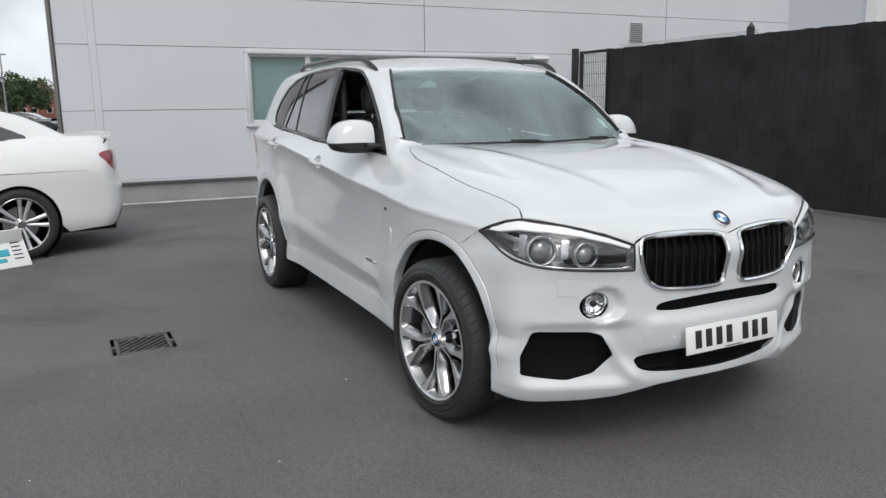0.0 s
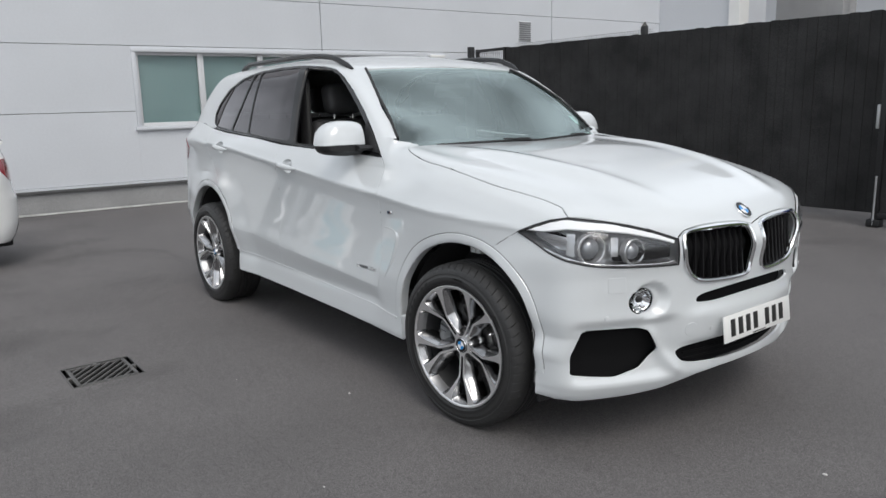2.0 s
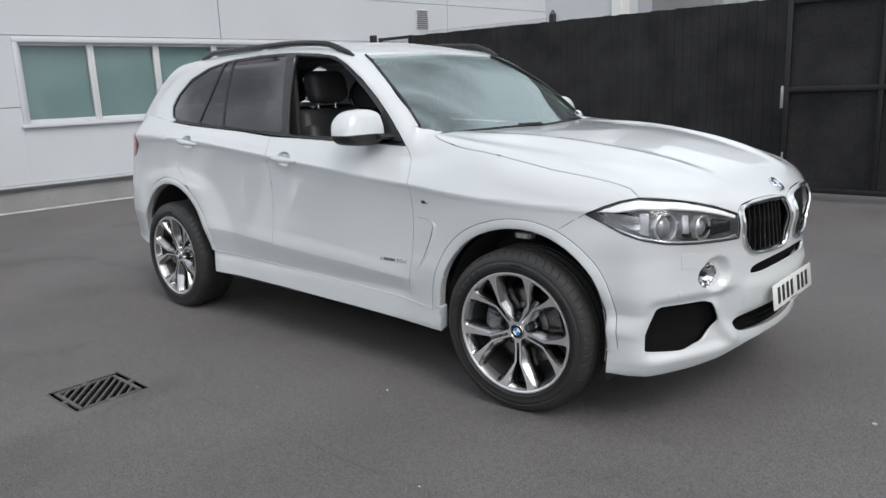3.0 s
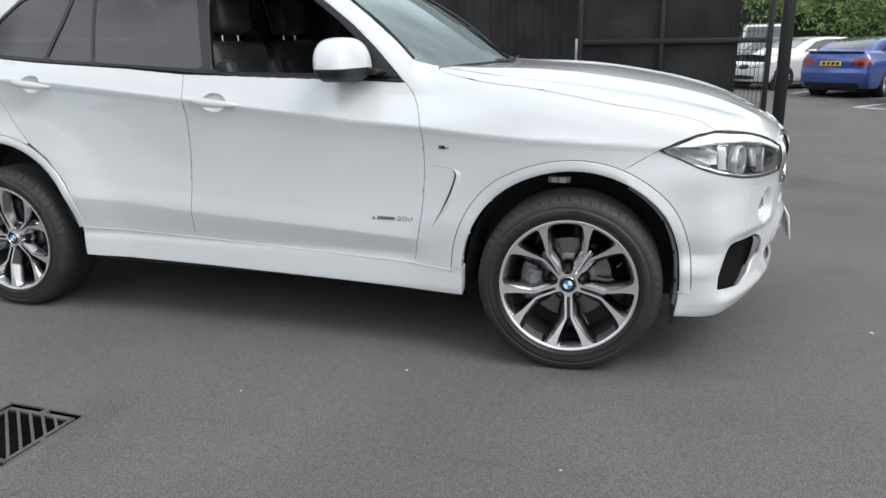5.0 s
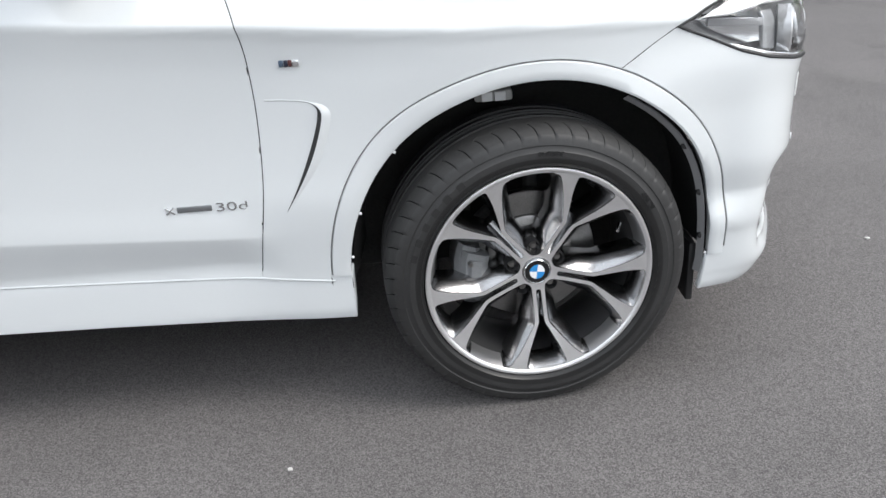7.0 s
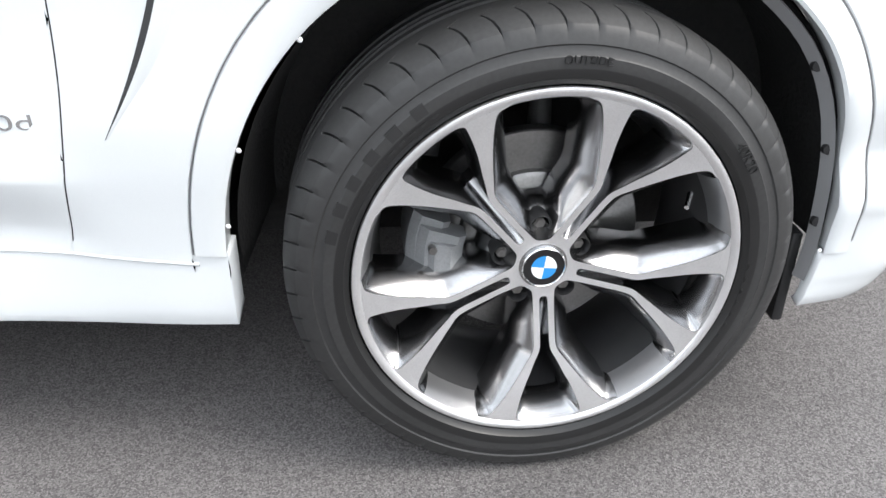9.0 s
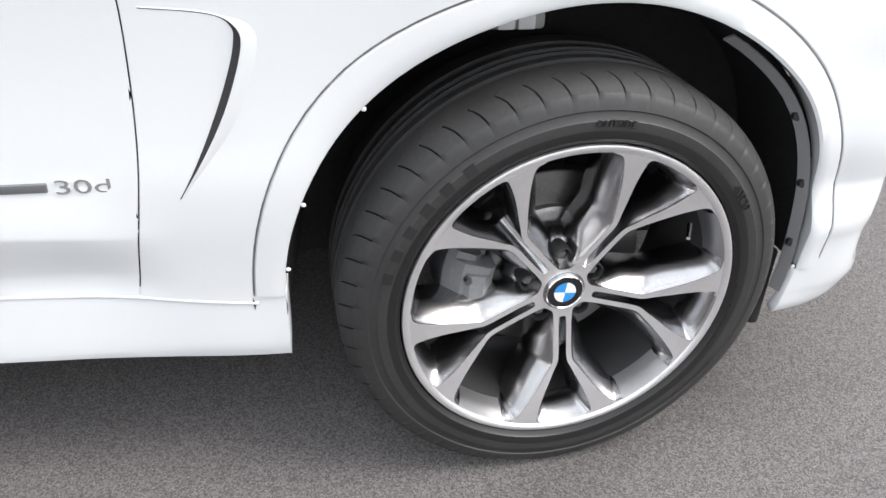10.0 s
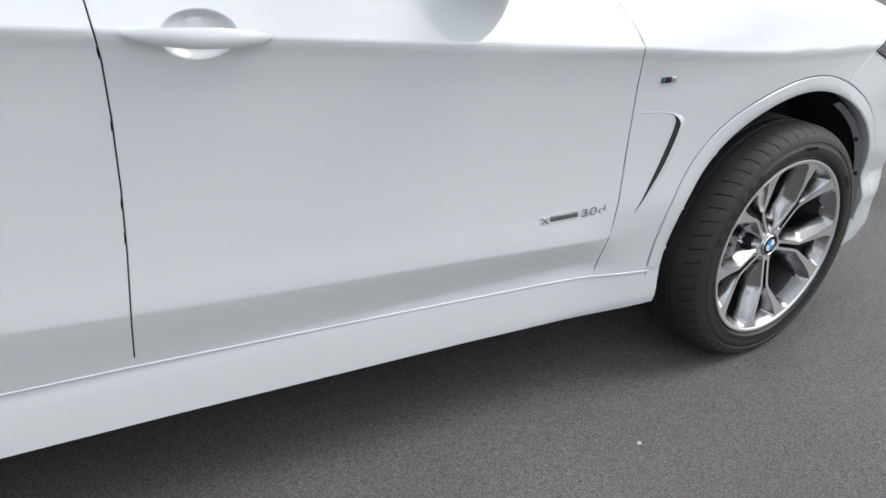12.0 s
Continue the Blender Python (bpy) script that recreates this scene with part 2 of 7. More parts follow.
hood_mid = smooth_keys((-1.2, 1.255), (-0.55, 1.219), (-0.1, 1.200), (0.25, 1.151), (0.5, 1.088), (0.68, 1.02), (0.80, 0.95), (0.95, 0.83))
hood_drop = smooth_keys((-0.6, -0.008), (-0.3, 0.028), (0.0, 0.056), (0.4, 0.073), (0.7, 0.075), (0.9, 0.06))
ridge = smooth_keys((-0.6, 0.58), (0.0, 0.52), (0.5, 0.42), (0.85, 0.33))


def hood_top(x, a):
    r = ridge(x)
    crown = hood_mid(x) - hood_drop(x) * (a / 0.78) ** 2.6
    lift = 0.016 * np.exp(-((a - r) / 0.06) ** 2) * step(0.80, 0.45, x) * step(-0.62, -0.15, x) - 0.006 * np.exp(-((a - r - 0.13) / 0.06) ** 2) * step(0.8, 0.4, x)
    return crown + lift


nose = smooth_keys((0.15, 0.70), (0.22, 0.770), (0.28, 0.815), (0.33, 0.835), (0.42, 0.830), (0.50, 0.846), (0.58, 0.856), (0.66, 0.852),
                   (0.74, 0.852), (0.84, 0.866), (0.92, 0.852), (1.1, 0.78))


blade_run = smooth_keys((0.25, 0.36), (0.34, 0.42), (0.44, 0.495), (0.55, 0.56), (0.7, 0.62))


def front_face(a, z):
    dish = 0.030 * step(0.085, 0.05, np.hypot(a - 0.555, (z - 0.655) * 1.1))
    lip = 0.022 * step(0.60, 0.545, z) * step(0.30, 0.36, z) * step(0.40, 0.50, a) * step(0.86, 0.80, a)
    blade = 0.018 * np.exp(-((a - blade_run(z)) / 0.030) ** 2) * step(0.31, 0.36, z) * step(0.57, 0.50, z)
    return blade + nose(z) - 0.335 * a * a - dish - lip + 0.014 * step(0.44, 0.34, a) * step(0.43, 0.47, z) * step(0.62, 0.56, z)


def lower_body(x, y, z):
    """Positive inside the body below the windows."""
    a = np.abs(y)
    side = half_width(x, z) - a
    front = front_face(a, z) - x
    lid = (hood_top(x, a) + 0.3 * step(-0.66, -0.76, x) - z) * 0.9
    g = soft_min(side, front, 0.13)
    return soft_min(g, lid, 0.09)


screen_x = smooth_keys((1.0, -0.10), (1.20, -0.44), (1.25, -0.525), (1.45, -0.855), (1.60, -1.125), (1.66, -1.265), (1.72, -1.5))
roof_z = smooth_keys((-4.0, 1.50), (-3.6, 1.625), (-3.2, 1.68), (-2.6, 1.715), (-1.9, 1.725), (-1.4, 1.700), (-1.1, 1.64), (-0.6, 1.48))
screen_bow = smooth_keys((1.0, 0.36), (1.2, 0.355), (1.33, 0.26), (1.45, 0.185), (1.65, 0.16))
cant = smooth_keys((1.0, 0.940), (1.15, 0.893), (1.25, 0.868), (1.45, 0.808), (1.60, 0.752), (1.70, 0.705), (1.8, 0.64))
tail_x = smooth_keys((0.2, -3.86), (0.45, -3.97), (0.75, -3.97), (1.0, -3.88), (1.25, -3.70), (1.5, -3.42), (1.66, -3.20), (1.8, -3.04))


def cabin(x, y, z):
    """Positive inside the cabin above the belt line."""
    a = np.abs(y)
    side = (cant(z) + plan(x) * 1.5 - 0.060 * step(-1.9, -0.74, x) - a) * 0.93
    screen = (screen_x(z) - screen_bow(z) * a * a - x) * 0.48
    top = roof_z(x) + 0.02 - 0.035 * (a / 0.65) ** 2 - z
    back = x - tail_x(z) - 0.20 * a * a
    g = soft_min(side, screen, 0.05)
    g = soft_min(g, top, 0.07)
    return soft_min(g, back, 0.06)


def skin(x, y, z):
    """Lower body and cabin in one, for doors, wings and the pillar's foot."""
    return -soft_min(-lower_body(x, y, z), 0.6 * np.maximum(1.13 - z, 0) - cabin(x, y, z), 0.02)


def rear_body(x, y, z):
    a = np.abs(y)
    side = half_width(x, z) - a
    back = x - tail_x(z) - 0.30 * a * a
    return soft_min(side, back, 0.12)


def cast(g, origin, way, far):
    """Where rays from inside leave the skin g; the outermost crossing by halving. Arrays of points."""
    lo, hi = np.zeros(len(origin)), np.full(len(origin), far, float)
    for _ in range(36):
        mid = (lo + hi) / 2
        p = origin + way * mid[:, None]
        inside = g(p[:, 0], p[:, 1], p[:, 2]) > 0
        lo, hi = np.where(inside, mid, lo), np.where(inside, hi, mid)
    return origin + way * lo[:, None]

# ---- building tools ----
def linked(name, bm, material, parent=None, label="", smooth=True):
    me = bpy.data.meshes.new(name)
    bm.to_mesh(me)
    bm.free()
    for mm in (material if isinstance(material, (list, tuple)) else [material]):
        me.materials.append(mm)
    if smooth:
        me.shade_smooth()
        me.set_sharp_from_angle(angle=radians(38))
    ob = new(name, me)
    ob.parent = parent
    if label:
        ob["label"] = label
    return ob


def part(name, bm, material, parent, label="", smooth=True):
    """One mesh object under a thing or under a part."""
    return linked(name, bm, material, parent, label, smooth)


def thing(name, m, label, category, group=""):
    ob = new(name)
    ob.matrix_world = m
    return tagged(ob, label, category, group)


def add_box(bm, x0, x1, y0, y1, z0, z1, bevel=0.0, turn=None, segments=2):
    made = bmesh.ops.create_cube(bm, size=1.0, matrix=Matrix.Translation(((x0 + x1) / 2, (y0 + y1) / 2, (z0 + z1) / 2)) @ Matrix.Diagonal((x1 - x0, y1 - y0, z1 - z0, 1)))
    verts = made["verts"]
    if bevel:
        edges = list({e for v in verts for e in v.link_edges})
        out = bmesh.ops.bevel(bm, geom=edges, offset=bevel, segments=segments, profile=0.5, affect="EDGES")
        verts = list({v for f in out["faces"] for v in f.verts} | {v for v in verts if v.is_valid})
    if turn is not None:
        bmesh.ops.transform(bm, matrix=turn, verts=verts)
    return verts


def box(x0, x1, y0, y1, z0, z1, bevel=0.0, turn=None, segments=2):
    bm = bmesh.new()
    add_box(bm, x0, x1, y0, y1, z0, z1, bevel, turn, segments)
    return bm


def add_rod(bm, p, q, r0, r1=None, sides=12, caps=True):
    p, q = Vector(p), Vector(q)
    turn = (q - p).to_track_quat("Z", "Y").to_matrix().to_4x4()
    bmesh.ops.create_cone(bm, cap_ends=caps, segments=sides, radius1=r0, radius2=r0 if r1 is None else r1, depth=(q - p).length,
                          matrix=Matrix.Translation((p + q) / 2) @ turn)


def rod(p, q, r0, r1=None, sides=12):
    bm = bmesh.new()
    add_rod(bm, p, q, r0, r1, sides)
    return bm


def add_sweep(bm, path, ring, closed=False):
    """Rings of the same number of points joined to a skin; ends capped unless closed."""
    rows = [[bm.verts.new(p) for p in points] for points in (ring(s) for s in path)]
    count = len(rows[0])
    for i in range(len(rows) - (0 if closed else 1)):
        a, b = rows[i], rows[(i + 1) % len(rows)]
        for k in range(count):
            bm.faces.new((a[k], a[(k + 1) % count], b[(k + 1) % count], b[k]))
    if not closed:
        bm.faces.new(rows[0][::-1])
        bm.faces.new(rows[-1])
    return rows


def tube(points, radius, sides=10, flat=1.0):
    """A rod bent through the points."""
    pts = [Vector(p) for p in points]
    bm = bmesh.new()

    def ring(i):
        ahead = (pts[min(i + 1, len(pts) - 1)] - pts[max(i - 1, 0)]).normalized()
        side = ahead.cross(Vector((0, 0, 1)))
        side = side.normalized() if side.length > 1e-4 else Vector((1, 0, 0))
        up = side.cross(ahead)
        r = radius(i) if callable(radius) else radius
        return [pts[i] + side * math.cos(k * 2 * math.pi / sides) * r + up * math.sin(k * 2 * math.pi / sides) * r * flat for k in range(sides)]
    add_sweep(bm, range(len(pts)), ring)
    bmesh.ops.recalc_face_normals(bm, faces=bm.faces)
    return bm


def lathe(profile, steps=48, arc=360.0):
    """Turns (radius, height) pairs round the local y axis; height runs along -y."""
    bm = bmesh.new()
    rows = []
    for i in range(steps):
        c, s = math.cos(radians(arc) * i / steps), math.sin(radians(arc) * i / steps)
        rows.append([bm.verts.new((r * c, -h, r * s)) for r, h in profile])
    for i in range(steps):
        a, b = rows[i], rows[(i + 1) % steps]
        for k in range(len(profile) - 1):
            bm.faces.new((a[k], b[k], b[k + 1], a[k + 1]))
    bmesh.ops.remove_doubles(bm, verts=bm.verts, dist=1e-6)
    bmesh.ops.recalc_face_normals(bm, faces=bm.faces)
    return bm


def dense(points, step_length, closed=True):
    out = []
    count = len(points)
    for i in range(count if closed else count - 1):
        p, q = np.array(points[i], float), np.array(points[(i + 1) % count], float)
        n = max(1, int(math.ceil(np.linalg.norm(q - p) / step_length)))
        out += [tuple(p + (q - p) * k / n) for k in range(n)]
    return out if closed else out + [tuple(points[-1])]


def rounded(points, times=2, bite=0.22):
    """Corners cut twice: a soft closed outline."""
    for _ in range(times):
        out = []
        for i in range(len(points)):
            p, q = np.array(points[i], float), np.array(points[(i + 1) % len(points)], float)
            out += [tuple(p * (1 - bite) + q * bite), tuple(p * bite + q * (1 - bite))]
        points = out
    return points


def inside(points, polygon):
    """Which of the points lie in the closed outline."""
    x, y = np.asarray(points, float).T
    hit = np.zeros(len(x), bool)
    for (x0, y0), (x1, y1) in zip(polygon, polygon[1:] + polygon[:1]):
        if y0 != y1:
            hit ^= ((y0 > y) != (y1 > y)) & (x < (x1 - x0) * (y - y0) / (y1 - y0) + x0)
    return hit


def edge_gap(points, polygon):
    p = np.asarray(points, float)
    best = np.full(len(p), 9.0)
    for a, b in zip(polygon, polygon[1:] + polygon[:1]):
        a, d = np.array(a, float), np.array(b, float) - np.array(a, float)
        t = np.clip(((p - a) @ d) / max(d @ d, 1e-12), 0, 1)
        best = np.minimum(best, np.hypot(*(p - a - t[:, None] * d).T))
    return best


# ways to lay a flat plan on the skin g: each gives the start and the direction of a ray for every plan point
def from_side(q):
    return np.stack([q[:, 0], 0 * q[:, 0], q[:, 1]], 1), np.tile((0.0, -1.0, 0.0), (len(q), 1))


def from_above(q):
    return np.stack([q[:, 0], q[:, 1], 0 * q[:, 0] + 0.75], 1), np.tile((0.0, 0.0, 1.0), (len(q), 1))


def round_pivot(xp, sign=1.0):
    def lay(q):
        phi = q[:, 0] / 0.85
        return np.stack([0 * phi + xp, 0 * phi, q[:, 1]], 1), np.stack([np.cos(phi) * sign, -np.sin(phi), 0 * phi], 1)
    return lay


def round_axis(zp):
    def lay(q):
        psi = q[:, 1] / 0.75
        return np.stack([q[:, 0], 0 * psi, 0 * psi + zp], 1), np.stack([0 * psi, -np.cos(psi), np.sin(psi)], 1)
    return lay


from_nose = round_pivot(0.10)
from_axis = round_axis(1.20)


def laid(points, g, lay, far=2.2):
    q = np.asarray(points, float).reshape(-1, 2)
    return cast(g, *lay(q), far)


def slope(g, p):
    e = 0.004
    n = -np.stack([g(p[:, 0] + e, p[:, 1], p[:, 2]) - g(p[:, 0] - e, p[:, 1], p[:, 2]),
                   g(p[:, 0], p[:, 1] + e, p[:, 2]) - g(p[:, 0], p[:, 1] - e, p[:, 2]),
                   g(p[:, 0], p[:, 1], p[:, 2] + e) - g(p[:, 0], p[:, 1], p[:, 2] - e)], 1)
    return n / np.maximum(np.linalg.norm(n, axis=1, keepdims=True), 1e-9)


def panel(name, outline, g, lay, material, parent, label="", grain=0.025, holes=(), gap=0.0015, edge=0.018, hole_edge=None, sink=0.0, mirror=False, far=2.2, ridges=()):
    """A sheet of the skin g inside the outline of its plan, with rolled edges all round; sink: metres below the skin."""
    from mathutils.geometry import delaunay_2d_cdt
    loops = [dense(list(outline), grain)] + [dense(list(h), grain * 0.7) for h in holes]
    flat = np.array([p for loop in loops for p in loop])
    lo, hi = flat.min(0), flat.max(0)
    gx, gy = np.meshgrid(np.arange(lo[0], hi[0], grain), np.arange(lo[1], hi[1], grain))
    grid = np.stack([gx.ravel(), gy.ravel()], 1)
    keep = inside(grid, loops[0]) & (edge_gap(grid, loops[0]) > grain * 0.5)
    for h in loops[1:]:
        keep &= ~inside(grid, h) & (edge_gap(grid, h) > grain * 0.4)
    grid = grid[keep]
    for line in ridges:
        # rows of points along a crease keep it crisp
        rows = np.concatenate([np.array(dense(line, grain, closed=False)) + (0, dz) for dz in (-0.0045, 0.0, 0.0045)])
        rows = rows[inside(rows, loops[0]) & (edge_gap(rows, loops[0]) > 0.004)]
        for h in loops[1:]:
            rows = rows[~inside(rows, h) & (edge_gap(rows, h) > 0.004)]
        if len(rows):
            near = np.array([np.min(np.hypot(*(rows - p).T)) for p in grid])
            grid = np.concatenate([grid[near > max(grain * 0.55, 0.0055)], rows])
    pts = np.concatenate([flat, grid])
    edges, at = [], 0
    for loop in loops:
        edges += [(at + i, at + (i + 1) % len(loop)) for i in range(len(loop))]
        at += len(loop)
    out = delaunay_2d_cdt([Vector(p) for p in pts], edges, [], 0, 1e-6)
    plan_pts = np.array([tuple(v) for v in out[0]])
    tris = [tuple(f) for f in out[2]]
    mid = np.array([plan_pts[list(f)].mean(0) for f in tris])
    good = inside(mid, loops[0])
    for h in loops[1:]:
        good &= ~inside(mid, h)
    tris = [f for f, ok in zip(tris, good) if ok]
    place = laid(plan_pts, g, lay, far)
    normal = slope(g, place)
    place = place - normal * sink
    # wind the triangles outwards
    t0 = np.array(tris)
    out_face = np.einsum("ij,ij->i", np.cross(place[t0[:, 1]] - place[t0[:, 0]], place[t0[:, 2]] - place[t0[:, 0]]), normal[t0[:, 0]]) > 0
    flat_turn = np.cross(plan_pts[t0[:, 1]] - plan_pts[t0[:, 0]], plan_pts[t0[:, 2]] - plan_pts[t0[:, 0]]) > 0
    same = np.mean(out_face == flat_turn) > 0.5
    tris = [f if turn == same else f[::-1] for f, turn in zip(tris, flat_turn)]
    count = {}
    for f in tris:
        for i in range(3):
            count[(f[i], f[(i + 1) % 3])] = True
    rim = [(a, b) for a, b in count if (b, a) not in count]
    out_dir = {}
    for a, b in rim:
        o = np.cross(place[b] - place[a], (normal[a] + normal[b]) / 2)
        o = o / max(np.linalg.norm(o), 1e-9)
        for v in (a, b):
            out_dir[v] = out_dir.get(v, 0) + o
    verts, norms, faces = [], [], list(tris)
    for v in out_dir:
        out_dir[v] = out_dir[v] / max(np.linalg.norm(out_dir[v]), 1e-9)
        place[v] = place[v] - out_dir[v] * ((gap(plan_pts[v]) if callable(gap) else gap) + 0.0015)
    verts, norms = list(place), list(normal)
    hole_set = set()
    if hole_edge is not None and len(loops) > 1:
        first, last = len(loops[0]), sum(len(h) for h in loops)
        hole_set = {v for v in out_dir if any(first <= i < last for i in out[3][v])}
    if edge:
        ring1, ring2 = {}, {}
        for v, o in out_dir.items():
            depth = hole_edge if v in hole_set else edge
            ring1[v] = len(verts)
            verts.append(place[v] + o * 0.0015 - normal[v] * 0.0018)
            norms.append((normal[v] + o) / 1.414)
            ring2[v] = len(verts)
            verts.append(place[v] + o * 0.0015 - normal[v] * depth)
            norms.append(o)
        for a, b in rim:
            faces.append((b, a, ring1[a], ring1[b]))
            faces.append((ring1[b], ring1[a], ring2[a], ring2[b]))
    verts, norms = np.array(verts), np.array(norms)
    if mirror:
        verts, norms = verts * (1, -1, 1), norms * (1, -1, 1)
        faces = [f[::-1] for f in faces]
    me = bpy.data.meshes.new(name)
    me.from_pydata(verts.tolist(), [], faces)
    me.materials.append(material)
    me.shade_smooth()
    me.normals_split_custom_set_from_vertices(norms.tolist())
    ob = new(name, me)
    ob.parent = parent
    if label:
        ob["label"] = label
    return ob


def both_sides(name, outline, g, lay, material, parent, label="", **more):
    return [panel(name, outline, g, lay, material, parent, label, mirror=m, **more) for m in (False, True)]

# ---- the yard: ground, building, fence, gate ----
CLAD = surface("white_cladding", (0.61, 0.63, 0.66), 0.62, vary=0.03, size=0.8, fine=30.0, fleck=0.015, rough_vary=0.08)
CONCRETE = surface("grey_concrete", (0.30, 0.30, 0.30), 0.85, vary=0.15, size=1.5, fine=90.0, bump=0.002, fleck=0.12)
LINE_PAINT = surface("worn_white_line", (0.55, 0.55, 0.53), 0.7, vary=0.25, size=4.0, fine=150.0, fleck=0.25)
GREY_FRAME = surface("pale_grey_frame", (0.62, 0.63, 0.64), 0.4, vary=0.03)
FENCE_BOARD = surface("black_stained_board", (0.024, 0.024, 0.0245), 0.75, vary=0.45, size=2.5, fine=70.0, bump=0.002, fleck=0.3, spec=0.3)
GATE_BLACK = surface("black_painted_steel", (0.012, 0.012, 0.013), 0.45, vary=0.15, size=8.0)
WIRE = surface("galvanised_wire", (0.42, 0.43, 0.44), 0.45, metal=0.6, vary=0.1)
BLIND = surface("green_grey_blind", (0.26, 0.38, 0.365), 0.6, vary=0.08, size=1.2, fine=60.0, fleck=0.03)
IRON = surface("cast_iron", (0.12, 0.117, 0.115), 0.65, metal=0.3, vary=0.2, size=20.0, fine=200.0, bump=0.001, fleck=0.2)

bm = bmesh.new()
size = 400.0
drain_x, drain_y = (-2.02, -1.65), (-2.215, -1.835)
FALL = -0.16


def yard_z(y):
    """The yard lies level to the fence and falls gently behind it."""
    return FALL * float(step(5.0, 12.5, y))


xs, ys = (-size, *drain_x, size), (-size, *drain_y, *np.arange(5.0, 12.6, 0.75), size)
grid = [[bm.verts.new((x, y, yard_z(y))) for y in ys] for x in xs]
for i in range(len(xs) - 1):
    for k in range(len(ys) - 1):
        if (i, k) != (1, 1):
            bm.faces.new((grid[i][k], grid[i + 1][k], grid[i + 1][k + 1], grid[i][k + 1]))
ground = linked("ground", bm, ASPHALT, smooth=False)
tagged(ground, "dark grey worn asphalt of a car yard", "ground", kind="structure")

# drain: frame, slanted bars, dark pit
drain = thing("drain_grate", pose(0, 0, 0), "square cast-iron drain grate with slanted bars set in asphalt", "drain")
x0, x1, y0, y1 = *drain_x, *drain_y
pit = bmesh.new()
add_box(pit, x0, x1, y0, y1, -0.30, -0.26)
for a in ((x0, x0 + 0.01, y0, y1), (x1 - 0.01, x1, y0, y1), (x0, x1, y0, y0 + 0.01), (x0, x1, y1 - 0.01, y1)):
    add_box(pit, *a, -0.28, -0.004)
part("pit", pit, LINER, drain, "dark pit")
for a in ((x0, x1, y0, y0 + 0.010), (x0, x1, y1 - 0.010, y1), (x0, x0 + 0.010, y0 + 0.010, y1 - 0.010), (x1 - 0.010, x1, y0 + 0.010, y1 - 0.010)):
    part("grate_rim", box(*a, -0.035, 0.003, 0.002), IRON, drain)
mid_x, mid_y = (x0 + x1) / 2, (y0 + y1) / 2
half_x, half_y = (x1 - x0) / 2 - 0.036, (y1 - y0) / 2 - 0.050
# inner frame round the slanted bars, bridged to the rim
for s_ in (-1, 1):
    part("grate_rail", box(x0 + 0.030, x1 - 0.030, mid_y + s_ * (half_y + 0.008) - 0.010, mid_y + s_ * (half_y + 0.008) + 0.010, -0.012, 0.001, 0.003), IRON, drain)
    part("grate_rail", box(mid_x + s_ * (half_x + 0.002) - 0.007, mid_x + s_ * (half_x + 0.002) + 0.007, mid_y - half_y - 0.018, mid_y + half_y + 0.018, -0.012, 0.001, 0.003), IRON, drain)
    part("grate_bridge", box(mid_x - 0.012, mid_x + 0.012, min(mid_y + s_ * (half_y + 0.016), mid_y + s_ * (half_y + 0.047)), max(mid_y + s_ * (half_y + 0.016), mid_y + s_ * (half_y + 0.047)), -0.03, 0.001, 0.003), IRON, drain)
    part("grate_bridge", box(min(mid_x + s_ * (half_x + 0.006), mid_x + s_ * (half_x + 0.027)), max(mid_x + s_ * (half_x + 0.006), mid_x + s_ * (half_x + 0.027)), mid_y - 0.012, mid_y + 0.012, -0.03, 0.001, 0.003), IRON, drain)
slant = radians(139)
for k in range(-5, 6):
    # a slanted bar through (mid + k steps, middle), cut to the inner frame
    c = k * 0.060
    run = half_y / math.sin(slant)
    lo, hi = max(-run, (half_x - c) / math.cos(slant)), min(run, (-half_x - c) / math.cos(slant))
    if hi - lo < 0.03:
        continue
    t = (lo + hi) / 2
    part("grate_bar", box(-(hi - lo) / 2, (hi - lo) / 2, -0.0055, 0.0055, -0.012, 0.002, 0.002, turn=pose(mid_x + c + t * math.cos(slant), mid_y + t * math.sin(slant), 0, 0, 0, 139)), IRON, drain)

# a fine old joint in the asphalt, from the drain past the car
rng = random.Random(4)
bm = bmesh.new()
rows = []
for i in range(140):
    x = -1.60 + i * 0.022
    y = -1.755 + 0.029 * (x + 1.6) + 0.012 * math.sin(x * 5.0) + rng.uniform(-0.007, 0.007)
    w = rng.uniform(0.0003, 0.0030) * (1 if rng.random() < 0.85 else 0.2)
    rows.append([bm.verts.new((x, y - w, 0.0012)), bm.verts.new((x, y + w, 0.0012))])
for a, b in zip(rows, rows[1:]):
    bm.faces.new((a[0], b[0], b[1], a[1]))
crack = linked("ground_joint", bm, surface("dark_joint", (0.105, 0.100, 0.099), 0.9, vary=0.3, size=9.0), smooth=False)
tagged(crack, "fine dark joint in the worn asphalt", "crack", kind="structure")

# small pale chips on the ground
for x, y, r in ((-0.63, -1.138, 0.008), (1.284, -0.176, 0.011), (0.113, -1.694, 0.006), (1.9, -1.0, 0.008), (-0.2, -2.6, 0.006), (0.9, -2.1, 0.006), (-1.2, -1.5, 0.005)):
    bm = bmesh.new()
    bmesh.ops.create_icosphere(bm, subdivisions=1, radius=r, matrix=pose(x, y, r * 0.3) @ Matrix.Diagonal((1, 0.8, 0.5, 1)))
    ob = linked("stone_chip", bm, surface("pale_stone", (0.55, 0.54, 0.52), 0.8), smooth=False)
    tagged(ob, "small pale stone chip on the asphalt", "stone", "chips on the ground")

